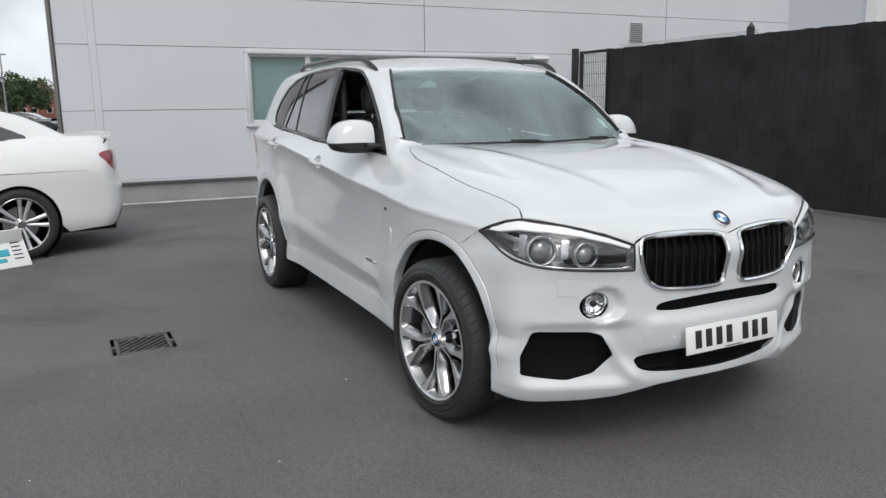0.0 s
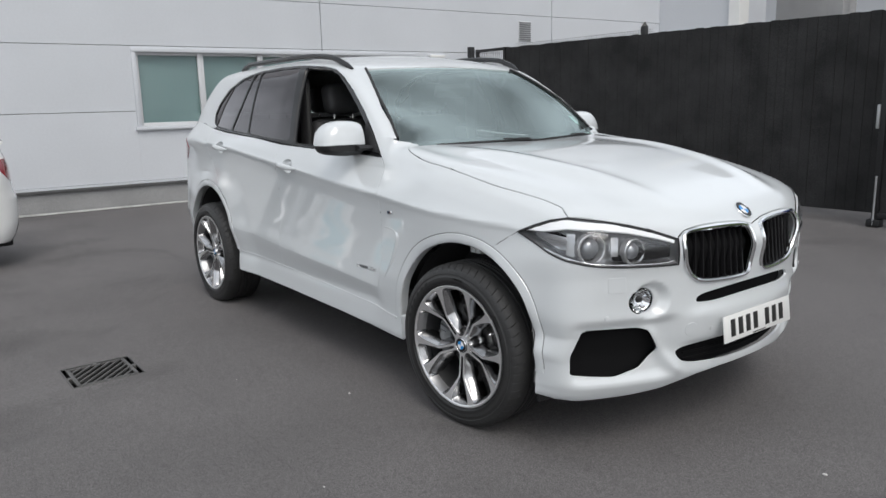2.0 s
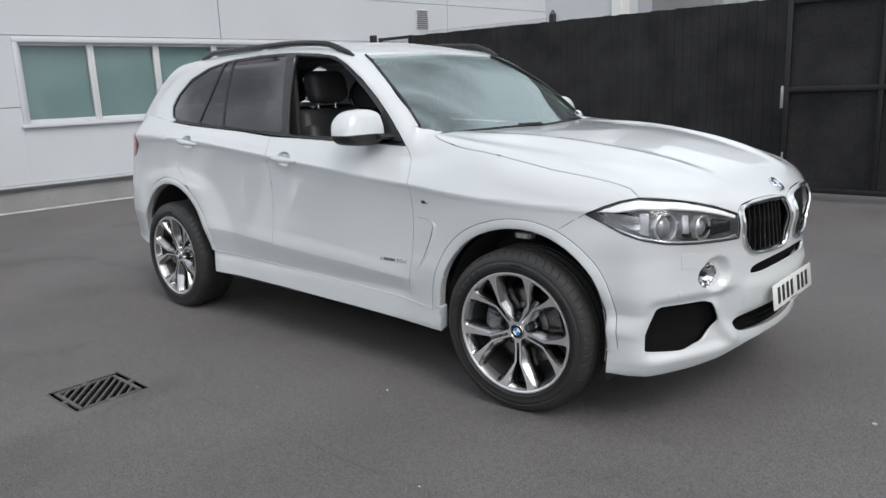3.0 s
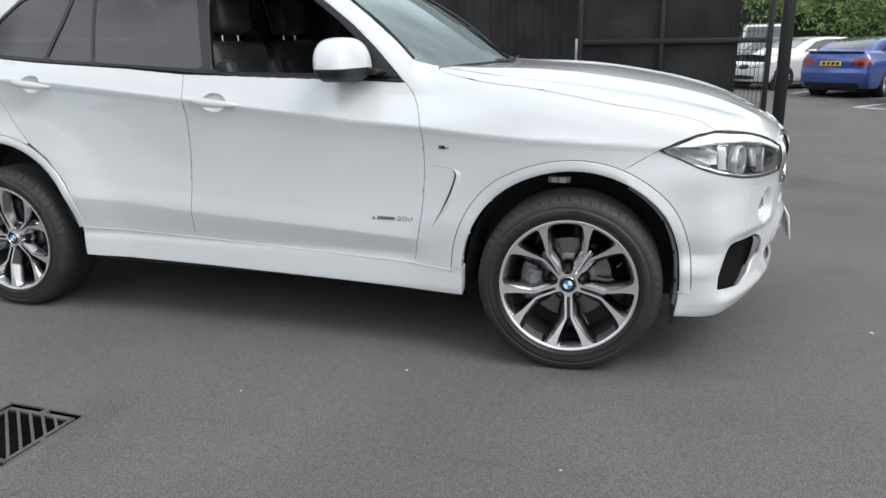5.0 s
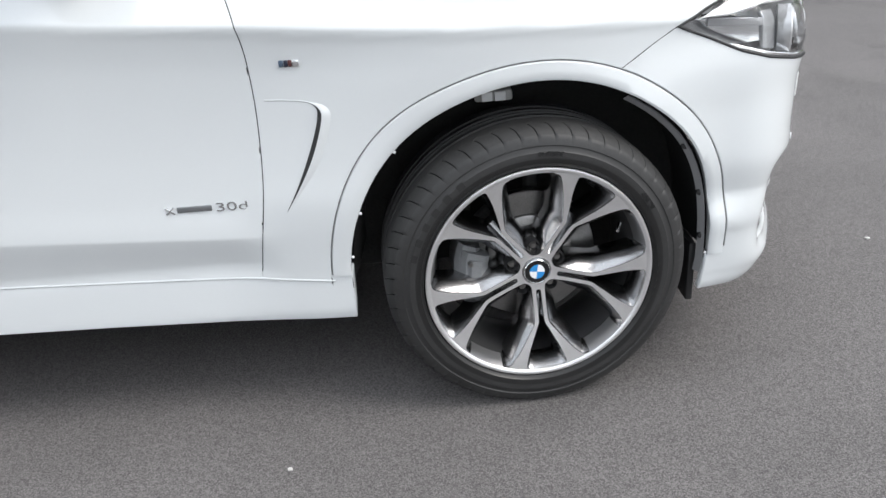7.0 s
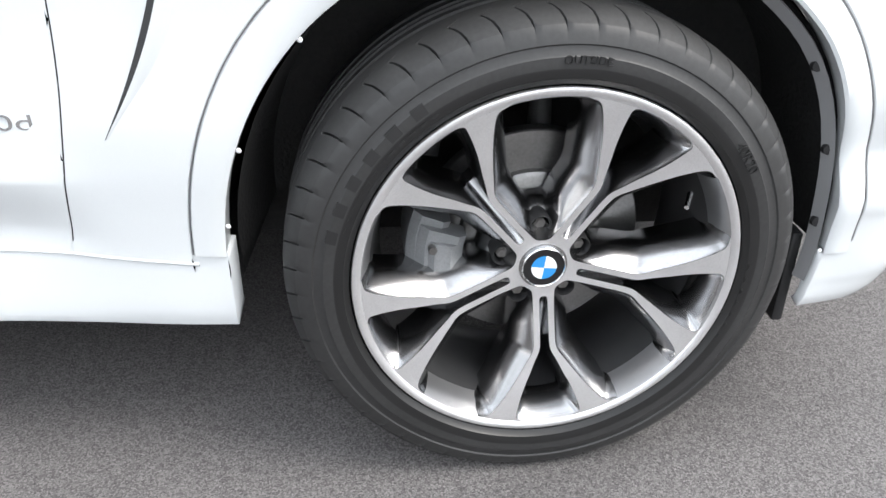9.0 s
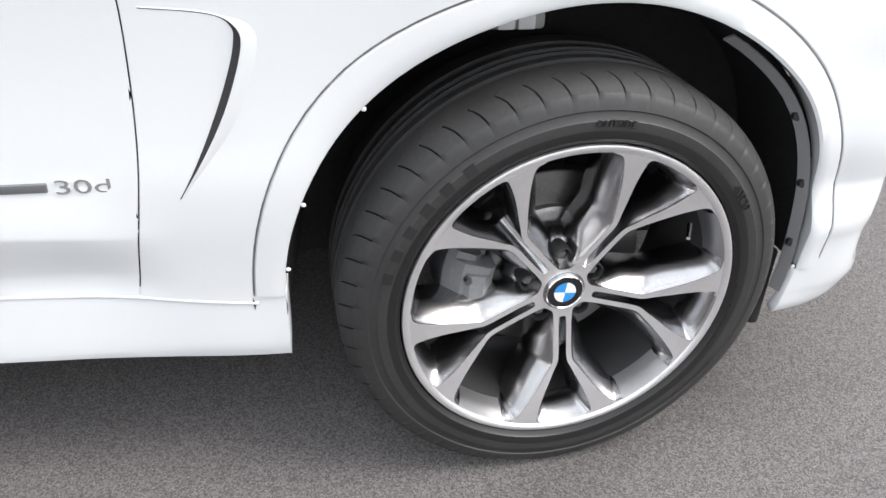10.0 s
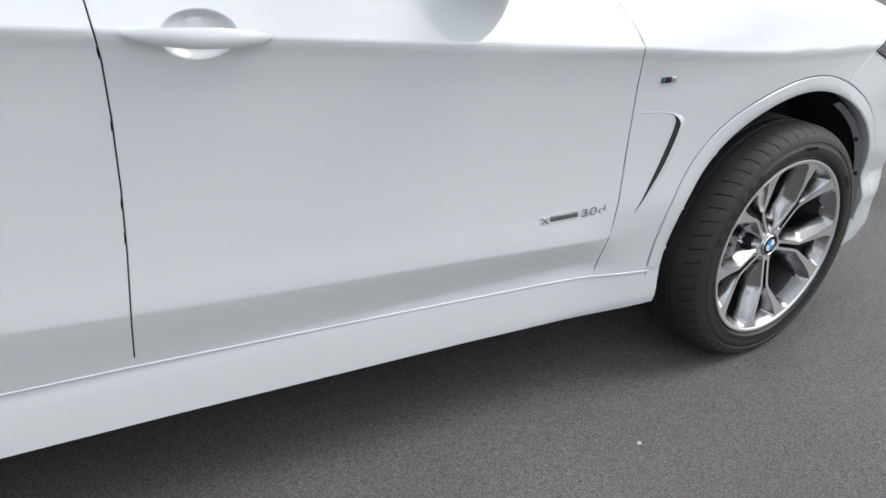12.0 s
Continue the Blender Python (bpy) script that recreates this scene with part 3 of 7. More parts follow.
# building: turned slightly, local y along its face, local -x outwards is +x of the yard
bank = pose(-9.22, 0, 0, 0, 0, -2.8)
wall = linked("wall_west", box(-0.42, -0.06, -2.30, 24.0, 0.0, 7.0), CONCRETE)
wall.matrix_world = bank
tagged(wall, "white panelled wall of a showroom building", "wall", kind="structure")
WIN_Y, WIN_Z = (0.42, 5.30), (1.20, 2.28)
# the wall's core is open behind the window
wall.data.clear_geometry()
bm = bmesh.new()
for a in ((-2.30, WIN_Y[0], 0, 7.0), (WIN_Y[1], 24.0, 0, 7.0), (WIN_Y[0], WIN_Y[1], 0, WIN_Z[0]), (WIN_Y[0], WIN_Y[1], WIN_Z[1], 7.0)):
    add_box(bm, -0.42, -0.06, a[0], a[1], a[2], a[3])
bm.to_mesh(wall.data)
bm.free()


def wall_piece(name, y0, y1, z0, z1, x0, x1, material, bevel=0.004, parent=wall, label=""):
    return part(name, box(x0, x1, y0, y1, z0, z1, bevel), material, parent, label, smooth=False)


joints = (0.37, 1.41, 2.36, 3.12, 4.1, 5.1, 6.1, 7.05)
columns = ((-2.28, -1.842), (-1.738, 3.47), (3.485, 8.78), (8.795, 14.1), (14.115, 19.4), (19.415, 24.0))
for ya, yb in columns:
    for za, zb in zip(joints, joints[1:]):
        pieces = [(ya, yb, za + 0.004, zb - 0.004)]
        cut_list = []
        for p in pieces:
            a, b, c, d = p
            wy0, wy1, wz0, wz1 = WIN_Y[0] - 0.05, WIN_Y[1] + 0.05, WIN_Z[0] - 0.05, WIN_Z[1] + 0.05
            if b <= wy0 or a >= wy1 or d <= wz0 or c >= wz1:
                cut_list.append(p)
                continue
            if a < wy0:
                cut_list.append((a, wy0, c, d))
            if b > wy1:
                cut_list.append((wy1, b, c, d))
            if c < wz0:
                cut_list.append((max(a, wy0), min(b, wy1), c, wz0))
            if d > wz1:
                cut_list.append((max(a, wy0), min(b, wy1), wz1, d))
        for a, b, c, d in cut_list:
            wall_piece("cladding_panel", a, b, c, d, -0.06, 0.0, CLAD, 0.003)
wall_piece("joint_strip", -1.840, -1.740, 0.37, 7.05, -0.06, 0.006, CLAD, 0.003)
# dark strip: the shadow line below the cladding, put in as colour
wall_piece("cladding_shadow", -2.30, 24.0, 0.300, 0.335, -0.06, 0.035, surface("painted_shadow", (0.10, 0.10, 0.10), 0.5), 0.004, label="dark strip painted as the shadow at the foot of the cladding")
wall_piece("drip_edge", -2.30, 24.0, 0.335, 0.368, -0.06, 0.025, CLAD, 0.004)
wall_piece("plinth", -2.30, 24.0, 0.0, 0.295, -0.06, -0.015, CONCRETE, 0.003, label="grey concrete plinth")
wall_piece("corner_trim", -2.350, -2.30, 0.0, 7.05, -0.45, 0.02, surface("brown_grey_trim", (0.16, 0.155, 0.15), 0.5, vary=0.1), 0.01, label="brown-grey corner trim")
kerb = linked("kerb_line", box(0.03, 0.11, -2.4, 24.0, 0.0, 0.018, 0.006), LINE_PAINT)
kerb.matrix_world = bank
tagged(kerb, "pale concrete edging along the foot of a wall", "kerb", kind="structure")
side_wall = linked("wall_side", box(-14.0, -0.45, -2.30, -2.0, 0, 7.0), CLAD)
side_wall.matrix_world = bank
tagged(side_wall, "white side wall of the building", "wall", kind="structure")
roof_slab = linked("roof_slab", box(-14.0, 0.1, -2.45, 24.0, 7.05, 7.3, 0.02), CLAD)
roof_slab.matrix_world = bank
tagged(roof_slab, "flat roof of the building", "roof", kind="structure")
room = linked("wall_inside", box(-3.0, -2.9, WIN_Y[0] - 0.5, WIN_Y[1] + 0.5, 0.3, 3.2), CONCRETE)
room.matrix_world = bank
tagged(room, "plain inner wall behind the window", "wall", kind="structure")

# strip window
win = thing("window_1", bank, "long white-framed strip window with green-grey blinds", "window")
win["kind"] = "structure"
fy0, fy1, fz0, fz1 = WIN_Y[0] - 0.05, WIN_Y[1] + 0.05, WIN_Z[0] - 0.05, WIN_Z[1] + 0.05
for a in ((fy0, fy1, fz1 - 0.06, fz1), (fy0, fy0 + 0.06, fz0 + 0.03, fz1 - 0.06), (fy1 - 0.06, fy1, fz0 + 0.03, fz1 - 0.06)):
    part("window_frame", box(-0.10, 0.035, *a, 0.006), CLAD, win)
part("window_sill", box(-0.10, 0.060, fy0 - 0.03, fy1 + 0.03, fz0 - 0.02, fz0 + 0.03, 0.006), CLAD, win, "white projecting sill")
lights = np.linspace(WIN_Y[0] + 0.01, WIN_Y[1] - 0.01, 6)
for ya, yb in zip(lights, lights[1:]):
    for a in ((ya, ya + 0.045, WIN_Z[0] - 0.02, WIN_Z[1]), (yb - 0.045, yb, WIN_Z[0] - 0.02, WIN_Z[1]), (ya + 0.045, yb - 0.045, WIN_Z[1] - 0.05, WIN_Z[1]), (ya + 0.045, yb - 0.045, WIN_Z[0] - 0.02, WIN_Z[0] + 0.035)):
        part("casement", box(-0.095, -0.03, *a, 0.005), GREY_FRAME, win)
    pane_ob = part("pane", box(-0.068, -0.060, ya + 0.04, yb - 0.04, WIN_Z[0] + 0.03, WIN_Z[1] - 0.045), GLASS_LAMP, win, "clear glass pane")
    pane_ob.visible_shadow = False
    part("blind", box(-0.125, -0.118, ya + 0.02, yb - 0.02, WIN_Z[0] - 0.02, WIN_Z[1]), BLIND, win, "green-grey roller blind")

# louvre and wall light
louvre = thing("wall_vent", bank, "grey louvred vent on a white wall", "vent")
part("backing", box(0.0, 0.012, 7.86, 8.20, 2.62, 3.00, 0.003), GREY_FRAME, louvre)
for k in range(9):
    z = 2.645 + k * 0.041
    part("slat", box(0.012, 0.034, 7.88, 8.18, z - 0.009, z + 0.009, 0.002, turn=None), surface("vent_grey", (0.24, 0.24, 0.25), 0.5), louvre)
lamp_box = thing("wall_light", bank, "small grey bulkhead light on a white wall", "light")
part("housing", box(0.0, 0.10, 5.62, 5.98, 2.24, 2.31, 0.02), GREY_FRAME, lamp_box)
part("diffuser", box(0.10, 0.125, 5.64, 5.96, 2.25, 2.30, 0.008), PLATE_WHITE, lamp_box)

# the building's return wall, its white column and a recessed bay beyond the fence
for nm, a, mt, lb in (("wall_return", (-8.62, -6.80, 12.2, 12.5, 0.0, 6.8), CLAD, "white clad return wall beyond a fence"),
                      ("wall_column", (-6.80, -6.55, 12.12, 12.5, 0.0, 6.8), PLATE_WHITE, "bright white column at the end of a wall"),
                      ("wall_recess", (-6.55, -4.95, 13.6, 13.9, 0.0, 6.8), CONCRETE, "grey recessed wall behind a column"),
                      ("wall_post", (-4.75, -4.45, 12.2, 12.5, 0.0, 3.6), CONCRETE, "grey steel-cased post under a beam"),
                      ("wall_beam", (-5.30, -3.2, 12.2, 12.5, 3.6, 3.8), FENCE_BOARD, "dark beam over a post")):
    piece = linked(nm, box(*a, 0.01), mt, smooth=False)
    tagged(piece, lb, "wall", kind="structure")
# far pale block behind the fence
back_block = linked("wall_north", box(-6.0, 1.0, 16.0, 16.4, 0.0, 6.5), CLAD)
back_block.matrix_world = pose(-3.0, 0.5, 0)
tagged(back_block, "pale wall beyond the fence", "wall", kind="structure")

# fence of black boards
FENCE_Y = 6.20
fence = thing("board_fence", pose(0, 0, 0), "tall black-stained board fence with wire above", "fence")
rng = random.Random(4)
board_x = -7.40
k = 0
while board_x < -0.95:
    w = 0.118
    top_z = 2.33 + 0.004 * (board_x + 4.4) * -1 + rng.uniform(-0.006, 0.006)
    b = part("board", box(board_x, board_x + w - 0.003, FENCE_Y - 0.012 + rng.uniform(-0.004, 0.004), FENCE_Y + 0.012, 0.06, top_z, 0.002), FENCE_BOARD, fence, smooth=False)
    board_x += w
for x in (-7.43, -4.51, -1.0):
    part("post", box(x - 0.04, x + 0.04, FENCE_Y + 0.013, FENCE_Y + 0.093, 0.0, 2.36 if x != -4.51 else 2.44, 0.006), GATE_BLACK, fence)
part("post_cap", rod((-4.51, FENCE_Y + 0.053, 2.44), (-4.51, FENCE_Y + 0.053, 2.50), 0.058, 0.014, 4), GATE_BLACK, fence, smooth=False)
for z in (0.4, 1.3, 2.1):
    part("rail", box(-7.4, -0.95, FENCE_Y + 0.013, FENCE_Y + 0.055, z - 0.03, z + 0.03, 0.004), GATE_BLACK, fence)
wires = bmesh.new()
x = -7.2
while x < -4.45:
    add_box(wires, x - 0.0025, x + 0.0025, FENCE_Y + 0.10, FENCE_Y + 0.105, 2.2, 2.40)
    x += 0.05
for z in (2.36, 2.395):
    add_box(wires, -7.3, -4.4, FENCE_Y + 0.106, FENCE_Y + 0.111, z - 0.0025, z + 0.0025)
tagged(part("wire", wires, WIRE, fence, "thin galvanised wire mesh along the top", smooth=False), kind="stuff")


def mesh_panel(name, parent, x0, x1, y, z0, z1, pitch_x, pitch_z, r, material):
    bm = bmesh.new()
    x = x0
    while x <= x1 + 1e-6:
        add_box(bm, x - r, x + r, y - r, y + r, z0, z1)
        x += pitch_x
    z = z0
    while z <= z1 + 1e-6:
        add_box(bm, x0, x1, y + r, y + 3 * r, z - r, z + r)
        z += pitch_z
    return tagged(part(name, bm, material, parent, "welded wire mesh", smooth=False), kind="stuff")


# narrow mesh gate between the building and the fence
side_gate = thing("mesh_gate", pose(0, 0, 0), "narrow black-framed wire mesh gate beside a board fence", "gate")
part("post", box(-8.42, -8.32, 6.16, 6.26, 0, 2.42, 0.01), GATE_BLACK, side_gate)
for a in ((-8.20, -8.14, 0.1, 2.36), (-7.46, -7.42, 0.1, 2.36)):
    part("gate_stile", box(a[0], a[1], 6.17, 6.23, a[2], a[3], 0.006), GATE_BLACK, side_gate)
for z in (0.12, 2.33):
    part("gate_rail", box(-8.20, -7.42, 6.175, 6.225, z - 0.025, z + 0.025, 0.006), GATE_BLACK, side_gate)
mesh_panel("gate_mesh", side_gate, -8.13, -7.47, 6.20, 0.15, 2.30, 0.05, 0.20, 0.003, GATE_BLACK)

# large gate leaf in front of the fence, its end left open as mesh
leaf = thing("yard_gate", pose(0, 0, 0), "large black steel gate leaf with boarded and mesh parts", "gate")
GY = 5.62
for a in ((-0.96, -0.90), (1.17, 1.23)):
    part("gate_stile", box(a[0], a[1], GY - 0.03, GY + 0.03, 0.08, 2.25, 0.006), GATE_BLACK, leaf)
for z in (0.12, 1.255, 2.22):
    part("gate_rail", box(-0.90, 1.17, GY - 0.03, GY + 0.03, z - 0.03, z + 0.03, 0.006), GATE_BLACK, leaf)
x = -0.90
while x < 0.78:
    part("board", box(x, x + 0.1175, GY + 0.031, GY + 0.047, 0.10, 2.20, 0.001), FENCE_BOARD, leaf, smooth=False)
    x += 0.118
part("sheet", box(-0.90, 0.80, GY + 0.048, GY + 0.052, 0.08, 2.2), FENCE_BOARD, leaf)
part("gate_stay", box(0.0, 0.05, GY - 0.028, GY + 0.028, 0.15, 2.2, 0.006), GATE_BLACK, leaf)
mesh_panel("gate_mesh", leaf, 0.80, 1.16, GY, 0.15, 2.19, 0.045, 0.20, 0.003, GATE_BLACK)
part("latch", box(-0.985, -0.955, GY - 0.05, GY - 0.02, 1.05, 1.30, 0.006), WIRE, leaf, "pale worn latch")
part("drop_bolt", rod((-0.93, GY - 0.05, 0.02), (-0.93, GY - 0.05, 0.55), 0.011, 0.011, 10), WIRE, leaf, "worn steel drop bolt")
part("foot", box(-1.0, -0.86, GY - 0.06, GY + 0.06, 0.0, 0.08, 0.01), GATE_BLACK, leaf)
post = linked("gate_post", box(1.40, 1.54, 6.58, 6.72, yard_z(6.65) - 0.01, 3.0, 0.008), GATE_BLACK)
tagged(post, "thick black square steel gate post", "post")
part("hinge", rod((1.375, 6.60, 0.62), (1.375, 6.60, 0.72), 0.03, 0.03, 12), GATE_BLACK, post)

# ---- wheels: built round the local y axis, the outer face towards -y ----
def tyre_mesh(r_out=0.374, half=0.1360, r_in=0.2785, blocks=56):
    """A low tyre with straight grooves, curved shoulder slots and a moulded sidewall."""
    prof = [(r_in, half - 0.020), (r_in + 0.003, half - 0.009), (r_in + 0.009, half - 0.005), (r_in + 0.011, half - 0.0020), (r_in + 0.024, half), (r_in + 0.038, half - 0.001),
            (r_in + 0.040, half - 0.003), (r_in + 0.051, half - 0.005), (r_in + 0.053, half - 0.0035), (r_in + 0.066, half - 0.007), (r_in + 0.075, half - 0.012), (r_in + 0.081, half - 0.018)]
    shoulder = [(r_out - 0.0085, half - 0.027), (r_out - 0.0045, half - 0.037), (r_out - 0.002, half - 0.048), (r_out - 0.001, half - 0.060)]
    tread = []
    for mid in (0.042, 0.010):
        tread += [(r_out, mid + 0.0075), (r_out - 0.007, mid + 0.006), (r_out - 0.007, mid - 0.006), (r_out, mid - 0.0075)]
    near = prof + shoulder + tread
    whole = near + [(r, -h) for r, h in reversed(near)]
    n_prof, n_sh = len(prof), len(shoulder)
    cut = {}
    for k in range(n_sh + 2):
        cut[n_prof - 3 + k] = k
        cut[len(whole) - n_prof + 2 - k] = k
    per = 6
    steps_round = blocks * per
    bm = bmesh.new()
    rows = []
    for i in range(steps_round):
        row = []
        for k, (r, h) in enumerate(whole):
            turn = 0.0
            if k in cut:
                turn = 0.0014 * max(cut[k] - 1, 0) ** 1.7
                if i % per == 0 and cut[k] > 0:
                    r -= 0.0075 if cut[k] > 1 else 0.003
            ang = 2 * math.pi * ((i // per) + (0.0, 0.040, 0.26, 0.50, 0.74, 0.960)[i % per]) / blocks + turn * 3
            z = r * math.sin(ang)
            h = h * (1 + 0.03 * float(step(-0.24, -0.34, z)))
            row.append(bm.verts.new((r * math.cos(ang), -h, max(z, -0.3645))))
        rows.append(row)
    for i in range(steps_round):
        a, b = rows[i], rows[(i + 1) % steps_round]
        for k in range(len(whole) - 1):
            f = bm.faces.new((a[k], b[k], b[k + 1], a[k + 1]))
            far_k = min(k, len(whole) - 2 - k)
            f.material_index = 1 if far_k < 4 else (2 if far_k < n_prof - 2 else 0)
    bmesh.ops.recalc_face_normals(bm, faces=bm.faces)
    return bm


spoke_face = smooth_keys((0.0, 0.0900), (0.034, 0.0905), (0.060, 0.0925), (0.100, 0.0970), (0.137, 0.1020), (0.165, 0.1070), (0.205, 0.1155), (0.240, 0.1220), (0.268, 0.1270), (0.28, 0.1285))


def smooth_chain(points, times=2):
    """Corner cutting on an open chain whose ends stay."""
    q = [tuple(p) for p in points]
    for _ in range(times):
        out = [q[0]]
        for p, n in zip(q, q[1:]):
            out += [(p[0] * 0.75 + n[0] * 0.25, p[1] * 0.75 + n[1] * 0.25), (p[0] * 0.25 + n[0] * 0.75, p[1] * 0.25 + n[1] * 0.75)]
        q = out + [q[-1]]
    return q


def spoke_mesh():
    """A forked double spoke along +z: machined face with its slit, scooped flanks down to the openings on both sides."""
    from mathutils.geometry import delaunay_2d_cdt

    def polar(pairs):
        return [(r * math.cos(radians(d)), r * math.sin(radians(d))) for d, r in pairs]
    # (along, across) of the outer edge from the hub to the rim, and of the opening behind it
    flank = polar(((36.0, 0.0425), (29.0, 0.0430), (22.5, 0.0455), (18.0, 0.0530))) + [(0.070, 0.0158), (0.100, 0.0160), (0.134, 0.0165), (0.146, 0.0190), (0.160, 0.0285), (0.182, 0.0430), (0.206, 0.0600), (0.226, 0.0765),
            (0.2395, 0.0900), (0.2425, 0.0985), (0.2405, 0.1065), (0.2395, 0.1130), (0.2395, 0.1200)]
    back = polar(((36.0, 0.0900), (31.5, 0.0895), (27.5, 0.0905), (25.0, 0.0950))) + [(0.100, 0.0440), (0.116, 0.0455), (0.139, 0.0480), (0.149, 0.0520), (0.160, 0.0600), (0.180, 0.0720), (0.200, 0.0840), (0.217, 0.0945),
            (0.2255, 0.1010), (0.2275, 0.1060), (0.2265, 0.1130), (0.2265, 0.1185), (0.2265, 0.1240)]
    fork = [(0.0525, 0.0), (0.0535, 0.0052), (0.0600, 0.0066), (0.1000, 0.0068), (0.1350, 0.0070), (0.1470, 0.0092), (0.1600, 0.0160), (0.1820, 0.0255), (0.2060, 0.0370), (0.2270, 0.0450), (0.2440, 0.0500),
            (0.2560, 0.0525), (0.2615, 0.0440), (0.2640, 0.0280), (0.2652, 0.0130), (0.2655, 0.0)]
    floor = [(0.168, 0.0), (0.168, 0.0040), (0.169, 0.0060), (0.170, 0.0070), (0.172, 0.0080), (0.176, 0.0095), (0.182, 0.0125), (0.194, 0.0185), (0.210, 0.0250), (0.224, 0.0290), (0.236, 0.0320),
             (0.2430, 0.0330), (0.2460, 0.0270), (0.2470, 0.0180), (0.2475, 0.0090), (0.2478, 0.0)]
    flank, back, fork, floor = (smooth_chain(c, 1) for c in (flank, back, fork, floor))
    bm = bmesh.new()

    def spot(p, depth):
        return bm.verts.new((p[1], -(float(spoke_face(math.hypot(*p))) - depth), p[0]))

    # (share of the way to the opening, depth, share of the way where it ramps from the hub)
    steps_down = ((0.0, 0.0, 0.0), (0.012, 0.0010, 0.006), (0.16, 0.0045, 0.035), (0.40, 0.0120, 0.10), (0.66, 0.0220, 0.22), (0.88, 0.0330, 0.40), (1.0, 0.0430, 0.62), (1.0, 0.0600, 0.92), (1.0, 0.0800, 1.0))
    for line, deep, sign, ramp in ((flank, back, 1, 0.058), (flank, back, -1, 0.058), (fork, floor, 1, 0.15), (fork, floor, -1, 0.15)):
        rows = []
        for share, depth, late in steps_down:
            row = []
            for p, q in zip(line, deep):
                k = float(step(ramp + 0.02, ramp - 0.02, math.hypot(*p)))
                u = share * (1 - k) + late * k
                row.append(spot((p[0] + (q[0] - p[0]) * u, sign * (p[1] + (q[1] - p[1]) * u)), depth))
            rows.append(row)
        for a, b in zip(rows, rows[1:]):
            for i in range(len(line) - 1):
                f = bm.faces.new((a[i], a[i + 1], b[i + 1], b[i]))
                f.material_index = 1
    # the machined face between the edges
    rim_arc = [(0.2690 * math.cos(radians(d)), 0.2690 * math.sin(radians(d))) for d in np.linspace(26.7, -26.7, 22)]
    hub_arc = [(0.0360 * math.cos(radians(d)), 0.0360 * math.sin(radians(d))) for d in np.linspace(-36, 36, 14)]
    loop = list(flank) + rim_arc + [(p[0], -p[1]) for p in flank[::-1]] + hub_arc
    hole = list(fork) + [(p[0], -p[1]) for p in fork[::-1][1:-1]]
    grid = np.array([(a, c) for a in np.arange(0.045, 0.27, 0.007) for c in np.arange(-0.119, 0.12, 0.007)])
    grid = grid[inside(grid, loop) & ~inside(grid, hole) & (edge_gap(grid, loop) > 0.003) & (edge_gap(grid, hole) > 0.003)]
    pts = [Vector(p) for p in loop] + [Vector(p) for p in hole] + [Vector(p) for p in grid]
    n, h = len(loop), len(hole)
    cons = [(i, (i + 1) % n) for i in range(n)] + [(n + i, n + (i + 1) % h) for i in range(h)]
    out = delaunay_2d_cdt(pts, cons, [], 0, 1e-7)
    flat = np.array([tuple(v) for v in out[0]])
    tris = [f for f in out[2]]
    mid = np.array([flat[list(f)].mean(0) for f in tris])
    good = inside(mid, loop) & ~inside(mid, hole)
    verts = [spot(p, 0.0) for p in flat]
    for f, ok in zip(tris, good):
        if ok:
            bm.faces.new([verts[i] for i in f]).material_index = 0
    bmesh.ops.remove_doubles(bm, verts=bm.verts, dist=2e-5)
    bmesh.ops.recalc_face_normals(bm, faces=bm.faces)
    if sum(f.normal.y for f in bm.faces if f.material_index == 0) > 0:
        bmesh.ops.reverse_faces(bm, faces=bm.faces)
    return bm


def roundel(r, depth, parent, at, tilt=None):
    """A round badge: dark ring, chrome edge and four plain quarters in blue and white."""
    m = at if tilt is None else at @ tilt
    edge_bm = lathe([(r * 0.93, 0), (r, 0), (r, depth), (r * 0.96, depth * 1.25), (r * 0.93, depth)], 40)
    edge_ob = part("badge", edge_bm, CHROME, parent, "round chrome-edged badge with plain blue and white quarters")
    edge_ob.matrix_local = m
    disc = part("badge_ring", lathe([(0, depth), (r * 0.945, depth * 0.9), (r * 0.945, 0)], 40), BLACK_GLOSS, edge_ob, "black enamel ring")
    for q in range(4):
        bm = bmesh.new()
        top = [bm.verts.new((0, -depth * 1.12, 0))]
        for k in range(9):
            a = radians(q * 90 + k * 11.25)
            top.append(bm.verts.new((r * 0.58 * math.cos(a), -depth * 1.12, r * 0.58 * math.sin(a))))
        bm.faces.new(top)
        grown = bmesh.ops.extrude_face_region(bm, geom=list(bm.faces))
        bmesh.ops.translate(bm, verts=[v for v in grown["geom"] if isinstance(v, bmesh.types.BMVert)], vec=(0, depth * 0.3, 0))
        bmesh.ops.recalc_face_normals(bm, faces=bm.faces)
        part("quarter", bm, BLUE_ENAMEL if q % 2 else WHITE_ENAMEL, edge_ob)
    return edge_ob


